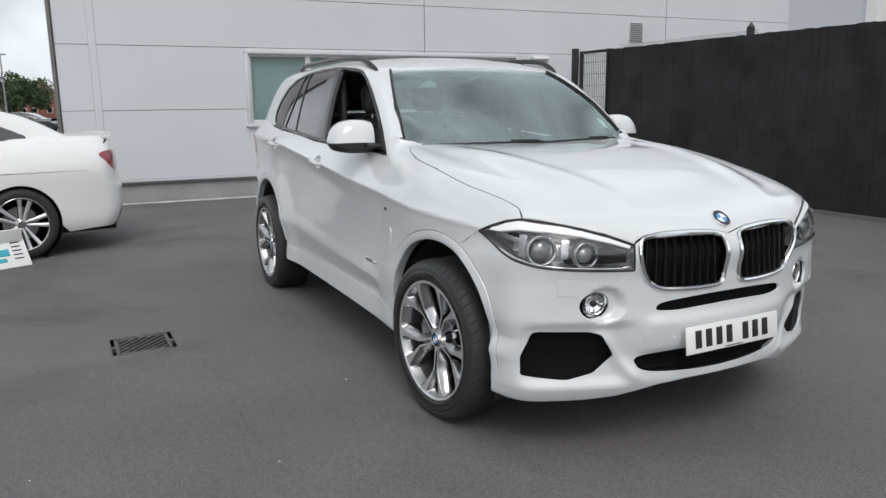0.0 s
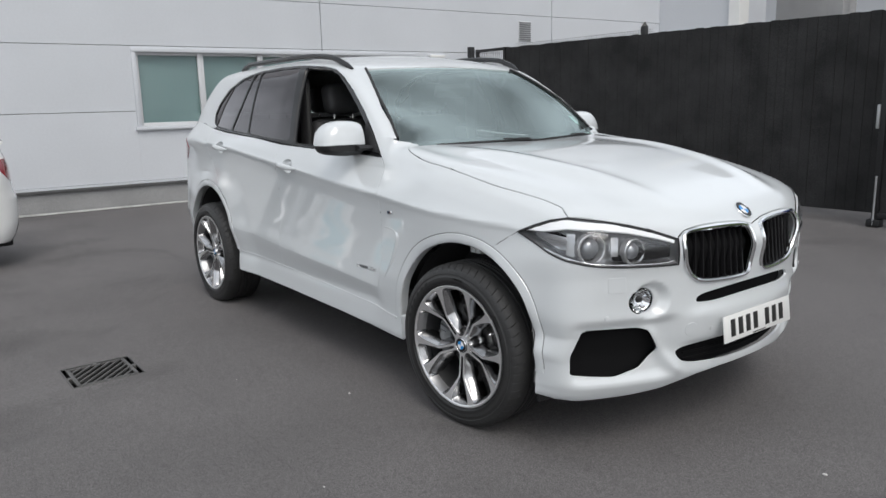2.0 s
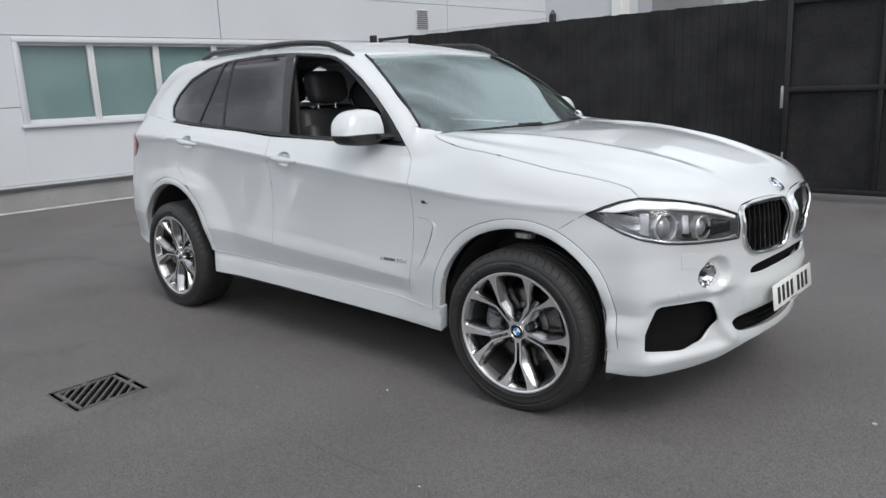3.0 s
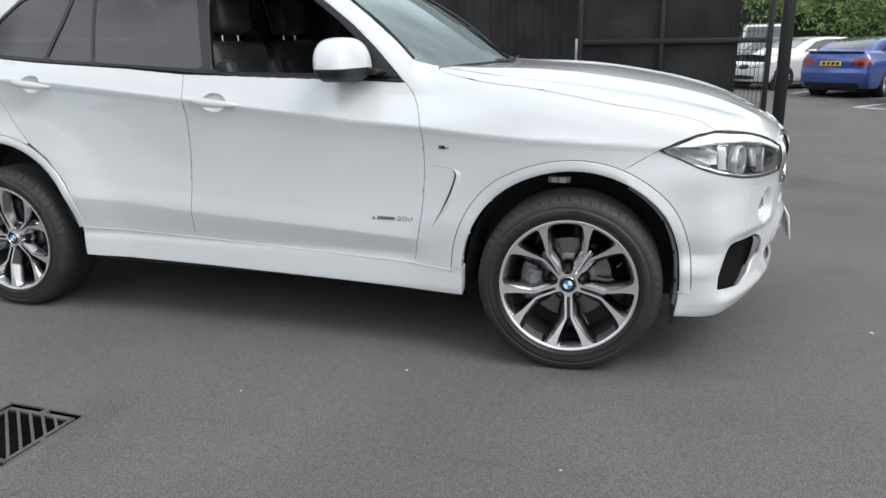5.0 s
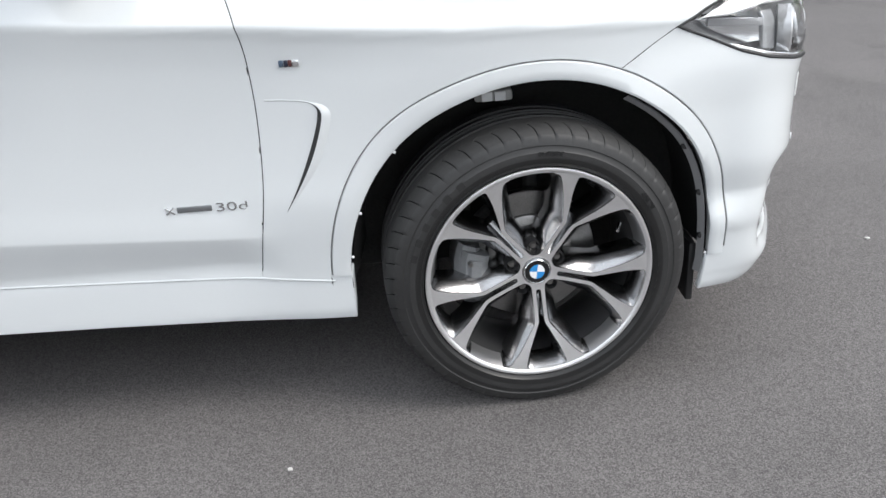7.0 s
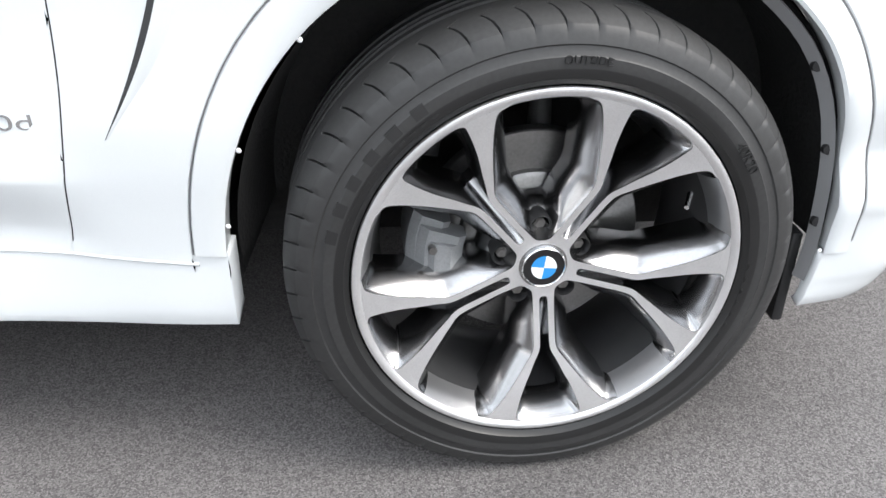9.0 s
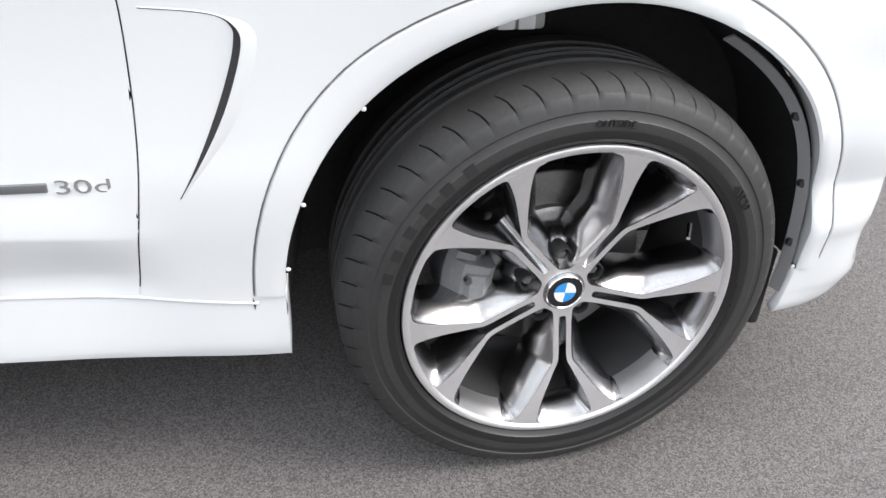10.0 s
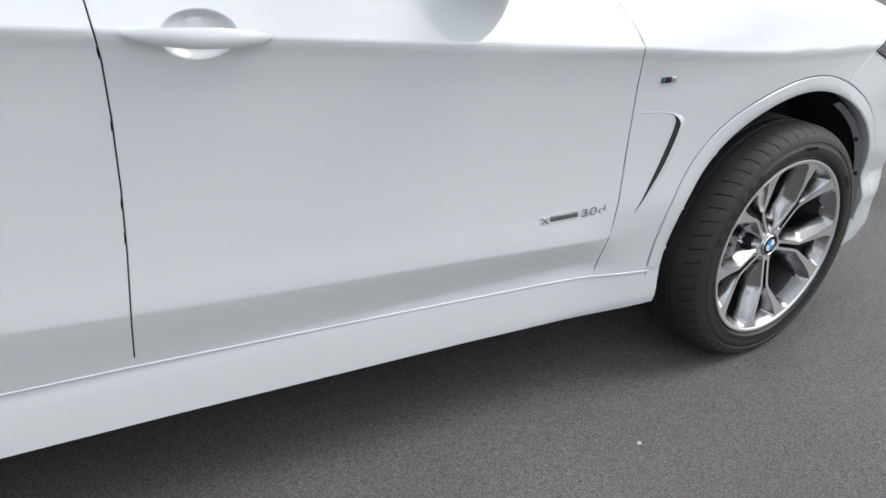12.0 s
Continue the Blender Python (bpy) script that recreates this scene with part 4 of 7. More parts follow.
def big_wheel(parent, m, spin=0.0):
    """A twenty inch wheel with five forked double spokes, its tyre, bolts, cap and valve."""
    barrel = lathe([(0.2770, 0.1180), (0.2790, 0.1260), (0.2775, 0.1300), (0.2740, 0.1312), (0.2705, 0.1300), (0.2672, 0.1284), (0.2655, 0.1268), (0.2640, 0.1245), (0.2560, 0.100), (0.2520, 0.080), (0.2470, 0.060), (0.2440, 0.020),
                    (0.2330, -0.03), (0.2500, -0.10), (0.2640, -0.125), (0.2700, -0.125), (0.2700, -0.11), (0.2560, -0.09), (0.2540, 0.0), (0.2620, 0.09), (0.2770, 0.1180)], 96)
    # deep inside, the barrel's colour is darkened for the shade behind the spokes
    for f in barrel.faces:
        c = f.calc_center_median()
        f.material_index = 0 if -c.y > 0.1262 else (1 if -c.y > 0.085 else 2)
    wheel = part("wheel", barrel, [MACHINED, POCKET, ALLOY_SHADED], parent, "grey alloy wheel with five forked machined double spokes")
    wheel.matrix_local = m
    turned = pose(0, 0, 0, 0, spin, 0)
    part("tyre", tyre_mesh(), [RUBBER, RUBBER_BEAD, RUBBER_WALL], wheel, "black low-profile tyre with moulded bars on its sidewall")
    for k in range(5):
        if k == 0:
            first = part("spoke", spoke_mesh(), [MACHINED, ALLOY], wheel)
            ob = first
        else:
            ob = first.copy()
            scene.collection.objects.link(ob)
        ob.matrix_local = pose(0, 0, 0, 0, 72 * k + 180, 0) @ turned
    hub = lathe([(0.0, 0.080), (0.0300, 0.080), (0.0300, 0.0905), (0.0335, 0.0912), (0.0375, 0.0903), (0.0390, 0.0880), (0.0390, 0.0500), (0, 0.0500)], 60)
    part("hub", hub, ALLOY, wheel)
    for k in range(5):
        a = radians(72 * k + 90) - radians(spin)
        c, s = math.cos(a) * 0.060, math.sin(a) * 0.060
        socket = lathe([(0.0165, 0.040), (0.0165, 0.0780), (0.0152, 0.0800), (0.0138, 0.0780), (0.0130, 0.055), (0.0, 0.055)], 24)
        ob = part("bolt_pocket", socket, BLACK_PLASTIC, wheel)
        ob.location = (c, 0, s)
        bolt = lathe([(0.0, 0.0725), (0.0062, 0.0725), (0.0068, 0.0705), (0.0086, 0.0705), (0.0092, 0.068), (0.0092, 0.05), (0, 0.05)], 6)
        bob = part("wheel_bolt", bolt, STEEL, wheel)
        bob.location = (c, 0, s)
    roundel(0.0325, 0.006, wheel, pose(0, -0.0900, 0, 0, 8, 0))
    a = radians(26)
    part("valve", rod((0.232 * math.cos(a), -0.088, 0.232 * math.sin(a)), (0.214 * math.cos(a), -0.116, 0.214 * math.sin(a)), 0.0045, 0.0035, 10), CHROME, wheel, "metal valve stem")
    # moulded lettering on the sidewall: unreadable names stand as plain bars
    def sidewall(name, angle, r, w, h):
        bm = bmesh.new()
        n = max(2, int(w / 0.01))
        c0 = radians(angle)
        lo, hi = [], []
        for i in range(n + 1):
            aa = c0 + (i / n - 0.5) * w / r
            for store, rr in ((lo, r - h / 2), (hi, r + h / 2)):
                y = -0.1363 + 0.0035 * step(0.318, 0.34, rr) + 0.0015 * step(0.308, 0.312, rr)
                store.append(bm.verts.new((rr * math.cos(aa), float(y), rr * math.sin(aa))))
        for i in range(n):
            bm.faces.new((lo[i], lo[i + 1], hi[i + 1], hi[i]))
        grown = bmesh.ops.extrude_face_region(bm, geom=list(bm.faces))
        bmesh.ops.translate(bm, verts=[v for v in grown["geom"] if isinstance(v, bmesh.types.BMVert)], vec=(0, 0.003, 0))
        bmesh.ops.recalc_face_normals(bm, faces=bm.faces)
        part(name, bm, RUBBER_LETTER, wheel)
    for k in range(6):
        sidewall("sidewall_bar", 163 - k * 7.6, 0.3125, 0.019, 0.015)
    for k in range(12):
        sidewall("sidewall_bar", 160 - k * 3.4, 0.2965, 0.008, 0.0035)
    for k in range(7):
        sidewall("sidewall_bar", 0 - k * 4.0, 0.293, 0.007, 0.003)

    def moulded(text, angle, r, size):
        cu = bpy.data.curves.new("text", "FONT")
        cu.body, cu.size, cu.extrude, cu.align_x, cu.align_y = text, size, 0.0015, "CENTER", "CENTER"
        temp = new("text", cu)
        deps = bpy.context.evaluated_depsgraph_get()
        me = bpy.data.meshes.new_from_object(temp.evaluated_get(deps))
        bpy.data.objects.remove(temp)
        bm = bmesh.new()
        bm.from_mesh(me)
        for v in bm.verts:
            aa, rr = radians(angle) - v.co.x / r, r + v.co.y
            v.co = Vector((rr * math.cos(aa), -0.1360 + float(0.0035 * step(0.318, 0.34, rr)) - v.co.z, rr * math.sin(aa)))
        bmesh.ops.recalc_face_normals(bm, faces=bm.faces)
        part("sidewall_lettering", bm, RUBBER_LETTER, wheel, smooth=False)
    moulded("OUTSIDE", 85, 0.3125, 0.015)
    moulded("40R20", 34, 0.308, 0.020)
    return wheel


def plain_wheel(parent, m, r=0.335, half=0.115, rim=0.245, spokes=5):
    """A saloon's alloy wheel with paired straight spokes."""
    body = lathe([(rim, half - 0.012), (rim + 0.004, half - 0.006), (rim, half - 0.003), (rim - 0.010, half - 0.006), (rim - 0.014, half - 0.03), (rim - 0.03, -half + 0.02), (rim, -half + 0.01), (rim, half - 0.012)], 64)
    wheel = part("wheel", body, ALLOY, parent, "silver alloy wheel with paired spokes")
    wheel.matrix_local = m
    part("tyre", lathe([(rim - 0.006, half - 0.014), (rim + 0.02, half), (r - 0.03, half - 0.003), (r - 0.008, half - 0.022), (r, half - 0.045), (r, -half + 0.045), (r - 0.01, -half + 0.02), (rim, -half + 0.01)], 72), RUBBER, wheel, "black tyre")
    first = None
    for k in range(spokes):
        for s in (-1, 1):
            if s == -1 or True:
                bm = bmesh.new()

                def ring(q, s=s):
                    rr, off, w, y = q
                    o = s * off
                    return [(o - w, -y, rr), (o - w * 0.6, -y - 0.005, rr), (o + w * 0.6, -y - 0.005, rr), (o + w, -y, rr), (o + w * 1.1, -y + 0.04, rr), (o - w * 1.1, -y + 0.04, rr)]
                add_sweep(bm, ((0.03, 0.012, 0.010, half - 0.045), (0.12, 0.026, 0.014, half - 0.035), (rim - 0.006, 0.050, 0.019, half - 0.014)), ring)
                bmesh.ops.recalc_face_normals(bm, faces=bm.faces)
                ob = part("spoke", bm, MACHINED, wheel)
                ob.matrix_local = pose(0, 0, 0, 0, 360 / spokes * k + 12, 0)
    part("hub", lathe([(0, half - 0.034), (0.03, half - 0.034), (0.034, half - 0.038), (0.062, half - 0.05), (0.062, half - 0.09), (0, half - 0.09)], 32), ALLOY, wheel)
    part("brake_disc", lathe([(0, 0.0), (0.16, 0.0), (0.16, -0.02), (0, -0.02)], 40), STEEL, wheel)
    return wheel

# ---- the white sport utility vehicle ----
car = thing("sport_utility_vehicle", pose(0, 0, 0), "pearl white sport utility vehicle with driver's window down, parked on asphalt", "car")
W = radians(1) * 0.85       # one degree round the nose, in plan metres


def nose_plan(*pairs):
    return [(d * W, z) for d, z in pairs]


def tuck(deg):
    """How far the front wheel opening draws in towards the bumper's foot; degrees from straight back."""
    return 0.035 * float(step(135, 178, deg))


def swell(deg):
    """How far the front flare stands out behind the wheel; degrees from straight back."""
    return 0.007 * float(step(75, 45, deg)) + 0.011 * math.exp(-((deg - 42) / 22) ** 2)


def arch(cx, cz, r, start, end, count=26):
    """Points round a wheel opening from rear to front, in degrees from straight back."""
    return [(cx - r * math.cos(radians(start + (end - start) * i / count)), cz + r * math.sin(radians(start + (end - start) * i / count))) for i in range(count + 1)]


ARCH_F = [(0.010 - (0.500 + swell(a)) * math.cos(radians(a)), 0.375 + (0.500 + swell(a)) * math.sin(radians(a))) for a in np.linspace(0, 112, 27)]
ARCH_F_NOSE = [(0.010 - (0.500 - tuck(a)) * math.cos(radians(a)), 0.375 + (0.500 - tuck(a)) * math.sin(radians(a))) for a in np.linspace(112, 180, 18)]
ARCH_R = arch(-2.935, 0.405, 0.508, 0, 180, 30)
door_run = smooth_keys((0.403, -0.668), (0.47, -0.654), (0.545, -0.638), (0.64, -0.622), (0.74, -0.613), (0.85, -0.608), (0.93, -0.609), (1.0, -0.618), (1.065, -0.640), (1.118, -0.672), (1.168, -0.718))
DOOR_FRONT = [(float(door_run(z)), z) for z in np.linspace(0.403, 1.168, 40)]
DOOR_MID = [(-1.794, 0.441), (-1.786, 0.56), (-1.771, 0.70), (-1.762, 0.82), (-1.757, 0.95), (-1.757, 1.05), (-1.766, 1.14), (-1.776, 1.205)]
hood_run = smooth_keys((-0.50, 0.788), (-0.42, 0.807), (-0.30, 0.824), (-0.10, 0.833), (0.10, 0.823), (0.28, 0.796), (0.41, 0.777), (0.47, 0.773))
HOOD_LINE = [(-0.596, 0.742), (-0.586, 0.756), (-0.566, 0.768), (-0.538, 0.778), (-0.518, 0.7835)] + [(x, float(hood_run(x))) for x in np.linspace(-0.50, 0.47, 24)]
LAMP_TOP = nose_plan((75.6, 0.916), (71.0, 0.948), (66.5, 0.972), (62.0, 0.984), (54.0, 0.973), (47.0, 0.953), (40.0, 0.924), (33.4, 0.890))
LAMP_LOW = nose_plan((33.2, 0.790), (40.0, 0.792), (48.0, 0.798), (56.0, 0.810), (62.0, 0.828), (66.0, 0.848), (70.5, 0.882))

# where the bonnet's edge and the lamp's top lie in space
hood_edge = laid([(x, -a) for x, a in HOOD_LINE], lower_body, from_above, 0.9)
lamp_edge = laid(LAMP_TOP, lower_body, from_nose)
hood_front = laid(nose_plan((33.0, 0.900), (30.5, 0.920), (24.0, 0.930), (16.0, 0.930), (8.0, 0.924), (3.0, 0.912), (0.0, 0.905)), lower_body, from_nose)

HIGH_CREASE = [(x, float(crease_high(x))) for x in np.linspace(-3.0, -0.2, 120)]
LOW_CREASE = [(x, float(crease_low(x))) for x in np.linspace(-2.6, -0.45, 100)]
# front wings
PILLAR_CUT = [(-0.785, 1.236), (-0.815, 1.264), (-0.714, 1.264)]     # where the wing's stamping ends on the pillar
wing = [(-0.497, 0.388)] + [(-0.56, 0.394)] + DOOR_FRONT + PILLAR_CUT + [(-0.670, 1.240), (-0.648, 1.231), (-0.620, 1.226)]
wing += [(p[0], p[2]) for p in hood_edge] + [(p[0], p[2]) for p in lamp_edge[3::-1]] + [(0.268, 0.884)] + ARCH_F[::-1]


def pillar_joint(p):
    """Welded flush across the pillar, a narrow gap elsewhere."""
    return -0.0015 if p[1] > 1.175 and p[0] < -0.60 else 0.0008


both_sides("front_wing", wing, skin, from_side, PAINT, car, grain=0.014, gap=pillar_joint, ridges=[HIGH_CREASE, LOW_CREASE])
# doors and quarters
front_door = DOOR_FRONT + [(-0.74, 1.168), (-1.10, 1.182)] + DOOR_MID[::-1]


def cup_plan(x, z):
    """The outline of the dent behind a door handle."""
    return [(x + 0.064 * math.cos(radians(15 * i)), z + 0.040 * math.sin(radians(15 * i))) for i in range(24)]


both_sides("front_door", front_door, skin, from_side, PAINT, car, grain=0.012, holes=[cup_plan(-1.599, 1.083)], hole_edge=0.003, ridges=[HIGH_CREASE, LOW_CREASE])
rear_door = DOOR_MID + [(-2.10, 1.232), (-2.62, 1.262), (-2.90, 1.285)] + [(-2.89, 1.12), (-2.80, 0.98)] + [(-2.70, 0.872), (-2.60, 0.800), (-2.50, 0.68), (-2.452, 0.56), (-2.440, 0.455)]
both_sides("rear_door", rear_door, rear_body, from_side, PAINT, car, grain=0.014, holes=[cup_plan(-2.630, 1.161)], hole_edge=0.003, ridges=[HIGH_CREASE, LOW_CREASE])
quarter = [(-2.90, 1.285), (-2.89, 1.12), (-2.80, 0.98), (-2.70, 0.872)] + [p for p in ARCH_R[::-1] if p[0] < -2.72] + [(-3.44, 0.39), (-3.60, 0.40), (-3.78, 0.48), (-3.78, 1.0), (-3.66, 1.25), (-3.55, 1.33), (-3.2, 1.325)]
both_sides("rear_quarter", quarter, rear_body, from_side, PAINT, car)
tail_lay = round_pivot(-3.0, -1.0)
panel("tail", [(d * W, z) for d, z in ((-48, 0.40), (48, 0.40), (48, 0.9), (46, 1.22), (-46, 1.22), (-48, 0.9))], rear_body, tail_lay, PAINT, car, grain=0.05)
both_sides("tail_lamp", [(d * W, z) for d, z in ((40, 1.06), (50, 1.03), (60.0, 1.04), (67.0, 1.13), (66.0, 1.20), (56, 1.22), (40, 1.20))], rear_body, tail_lay, LAMP_RED, car, "red tail lamp", sink=-0.004)
# sills
sill = [(-2.455, 0.474), (-1.79, 0.465), (-1.08, 0.441), (-0.64, 0.423), (-0.49, 0.408), (-0.447, 0.407), (-0.450, 0.280), (-0.60, 0.283), (-1.05, 0.297), (-1.73, 0.310), (-2.44, 0.316)]
both_sides("sill", sill, lower_body, from_side, PAINT, car, edge=0.05, gap=0.0002, sink=0.0016, grain=0.012)

# a fine raised edge where sill and doors meet
for flip in (False, True):
    run = laid(dense([(-2.45, 0.4585), (-1.794, 0.4425), (-0.668, 0.4045), (-0.56, 0.3955), (-0.490, 0.3895)], 0.02, closed=False), lower_body, from_side)
    part("sill_edge", tube([tuple(p * (1, -1 if flip else 1, 1)) for p in run + (0, 0.0012, 0)], 0.0030, 8), PAINT, car, "fine raised sill edge")

# bonnet
hood_right = [(p[0], p[1]) for p in hood_edge] + [(p[0], p[1]) for p in lamp_edge[3:]] + [(p[0], p[1]) for p in hood_front]
hood = [(-0.500, 0.0), (-0.517, -0.30), (-0.560, -0.55), (-0.590, -0.69)] + hood_right
hood = hood + [(x, -y) for x, y in hood[::-1] if abs(y) > 1e-6]
panel("bonnet", hood, lower_body, from_above, PAINT, car, grain=0.024, far=0.9, gap=0.003)

# front bumper with its openings
KIDNEY = rounded(nose_plan((2.6, 0.872), (3.8, 0.909), (17.0, 0.919), (30.0, 0.917), (32.3, 0.893), (31.4, 0.795), (29.0, 0.736), (25.5, 0.708), (15.0, 0.700), (5.0, 0.702), (2.8, 0.728)), 2)
SLOT = rounded(nose_plan((26.8, 0.623), (25.4, 0.653), (12.0, 0.668), (0.0, 0.671), (-12.0, 0.668), (-25.4, 0.653), (-26.8, 0.623), (-20.0, 0.617), (-10.0, 0.624), (0.0, 0.627), (10.0, 0.624), (20.0, 0.617)), 2)
LOW = rounded(nose_plan((33.0, 0.428), (29.5, 0.366), (16.0, 0.352), (0.0, 0.348), (-16.0, 0.352), (-29.5, 0.366), (-33.0, 0.428), (-24.0, 0.445), (-10.0, 0.452), (10.0, 0.452), (24.0, 0.445)), 2)
SIDE = rounded(nose_plan((57.4, 0.550), (60.2, 0.440), (60.2, 0.362), (50.0, 0.346), (43.4, 0.366), (38.0, 0.440), (41.2, 0.530), (44.5, 0.544)), 2, 0.09)
FOG = [(43.2 * W + 0.049 * math.cos(radians(15 * i)) / 0.94, 0.654 + 0.049 * math.sin(radians(15 * i))) for i in range(24)]


def flipped(points):
    return [(-u, v) for u, v in points[::-1]]


arch_nose = laid([(x, z) for x, z in ARCH_F_NOSE], lower_body, from_side)
nose_side = [(math.degrees(math.atan2(-p[1], p[0] - 0.10)) * W, p[2]) for p in arch_nose]
bumper = [(math.degrees(math.atan2(-q[1], q[0] - 0.10)) * W, q[2]) for q in laid([(0.268, 0.884)], lower_body, from_side)] + LAMP_TOP[:1] + LAMP_LOW[::-1] + [LAMP_TOP[-1]] + nose_plan((30.5, 0.920), (24.0, 0.930), (16.0, 0.930), (8.0, 0.924), (3.0, 0.912), (0, 0.905))
bumper_low = nose_plan((0, 0.318), (14.0, 0.316), (24.0, 0.304), (30.0, 0.285), (37.0, 0.262), (46.0, 0.250), (56.0, 0.248), (63.5, 0.250), (69.9, 0.252))
whole = bumper_low + nose_plan((69.4, 0.352)) + nose_side[::-1] + bumper[:-1] + [bumper[-1]]
whole = whole + flipped(whole[1:-1])
panel("front_bumper", whole, lower_body, from_nose, PAINT, car, grain=0.013, holes=[KIDNEY, flipped(KIDNEY), SLOT, LOW, SIDE, flipped(SIDE), FOG, flipped(FOG)], hole_edge=0.012)


def grow(points, by):
    """The outline, grown by so much."""
    q = np.array(points)
    t = np.roll(q, -1, 0) - np.roll(q, 1, 0)
    t = t / np.linalg.norm(t, axis=1, keepdims=True)
    turn = np.sign(np.sum(q[:, 0] * np.roll(q[:, 1], -1) - np.roll(q[:, 0], -1) * q[:, 1]))
    return [tuple(p) for p in q + turn * by * np.stack([t[:, 1], -t[:, 0]], 1)]


def bead(name, outline, g, lay, radius, material, parent, label="", lift=0.0, flat=1.0, mirror=False):
    """A rounded strip that follows an outline on the skin."""
    pts = laid(dense(list(outline), 0.012), g, lay)
    nor = slope(g, pts)
    bm = bmesh.new()
    count = len(pts)

    def ring(i):
        ahead = pts[(i + 1) % count] - pts[i - 1]
        ahead = ahead / np.linalg.norm(ahead)
        across = np.cross(ahead, nor[i])
        return [tuple((pts[i] + nor[i] * (lift + math.sin(a) * radius * flat) + across * math.cos(a) * radius) * (1, -1 if mirror else 1, 1)) for a in (k * math.pi / 4 for k in range(8))]
    add_sweep(bm, range(count), ring, closed=True)
    bmesh.ops.recalc_face_normals(bm, faces=bm.faces)
    return part(name, bm, material, parent, label)


for flip in (False, True):
    ring_plan = KIDNEY
    back = panel("grille", grow(ring_plan, 0.01), lower_body, from_nose, MESH_BLACK, car, "kidney grille with chrome surround and black upright slats", sink=0.040, edge=0.0, mirror=flip)
    bead("grille_surround", grow(ring_plan, -0.002), lower_body, from_nose, 0.0092, CHROME, back, "polished chrome surround", lift=0.003, flat=1.1, mirror=flip)
    for k in range(9):
        d = 5.6 + k * 3.0
        top_z, low_z = 0.915, 0.703 + 0.012 * max(0, k - 6)
        ends = laid([(d * W, low_z), (d * W, (low_z + top_z) / 2), (d * W, top_z)], lower_body, from_nose)
        line = np.array([ends[0] + (ends[2] - ends[0]) * i / 8 for i in range(9)])
        nrm = np.tile(slope(lower_body, ends[1:2]), (9, 1))
        bm = bmesh.new()

        def ring(i, line=line, nrm=nrm):
            c, n = line[i], nrm[i]
            side = np.array((-n[1], n[0], 0))
            return [tuple((c - n * dep + side * off) * (1, -1 if flip else 1, 1)) for dep, off in ((0.004, -0.002), (0.004, 0.002), (0.012, 0.0045), (0.05, 0.003), (0.05, -0.003), (0.012, -0.0045))]
        add_sweep(bm, range(9), ring)
        bmesh.ops.recalc_face_normals(bm, faces=bm.faces)
        part("slat", bm, BLACK_GLOSS, back)
    for name, shape in (("side_intake", SIDE),):
        panel(name, grow(shape, 0.008), lower_body, from_nose, MESH_BLACK, car, "black mesh side intake", sink=0.034, edge=0.0, mirror=flip)
panel("upper_intake", grow(SLOT, 0.008), lower_body, from_nose, MESH_BLACK, car, "narrow black upper intake", sink=0.034, edge=0.0)
low_in = panel("lower_intake", grow(LOW, 0.008), lower_body, from_nose, MESH_BLACK, car, "wide black lower intake", sink=0.034, edge=0.0)
for z in (0.375, 0.400, 0.425):
    mids = laid([(d * W, z) for d in range(-28, 29, 4)], lower_body, from_nose)
    part("grille_bar", tube([tuple(v) for v in mids - slope(lower_body, mids) * 0.028], 0.0045, 6), MESH_BLACK, low_in)

# number plate: its characters stand as plain bars
plate_mid = laid([(0, 0.498)], lower_body, from_nose)[0]
plate = part("number_plate", box(-0.003, 0.003, -0.26, 0.26, -0.0555, 0.0555, 0.002), PLATE_WHITE, car, "white number plate with plain dark bars")
plate.matrix_local = pose(plate_mid[0] + 0.020, 0.004, 0.498, 0, -7, 0)
for k, y in enumerate((-0.195, -0.138, -0.081, -0.024, 0.068, 0.125, 0.182)):
    part("plate_bar", box(0.002, 0.0042, y - 0.017, y + 0.017, -0.036, 0.036, 0.001), INK, plate)
part("plate_bar", box(0.002, 0.0042, -0.05, 0.05, -0.051, -0.047, 0.0005), INK, plate)

# round badge on the bonnet
spot = laid([(0.785, 0.0)], lower_body, from_above, 0.9)
up = Vector(slope(lower_body, spot)[0])
turn = up.to_track_quat("-Y", "Z").to_matrix().to_4x4()
roundel(0.041, 0.006, car, Matrix.Translation(Vector(spot[0])) @ turn)

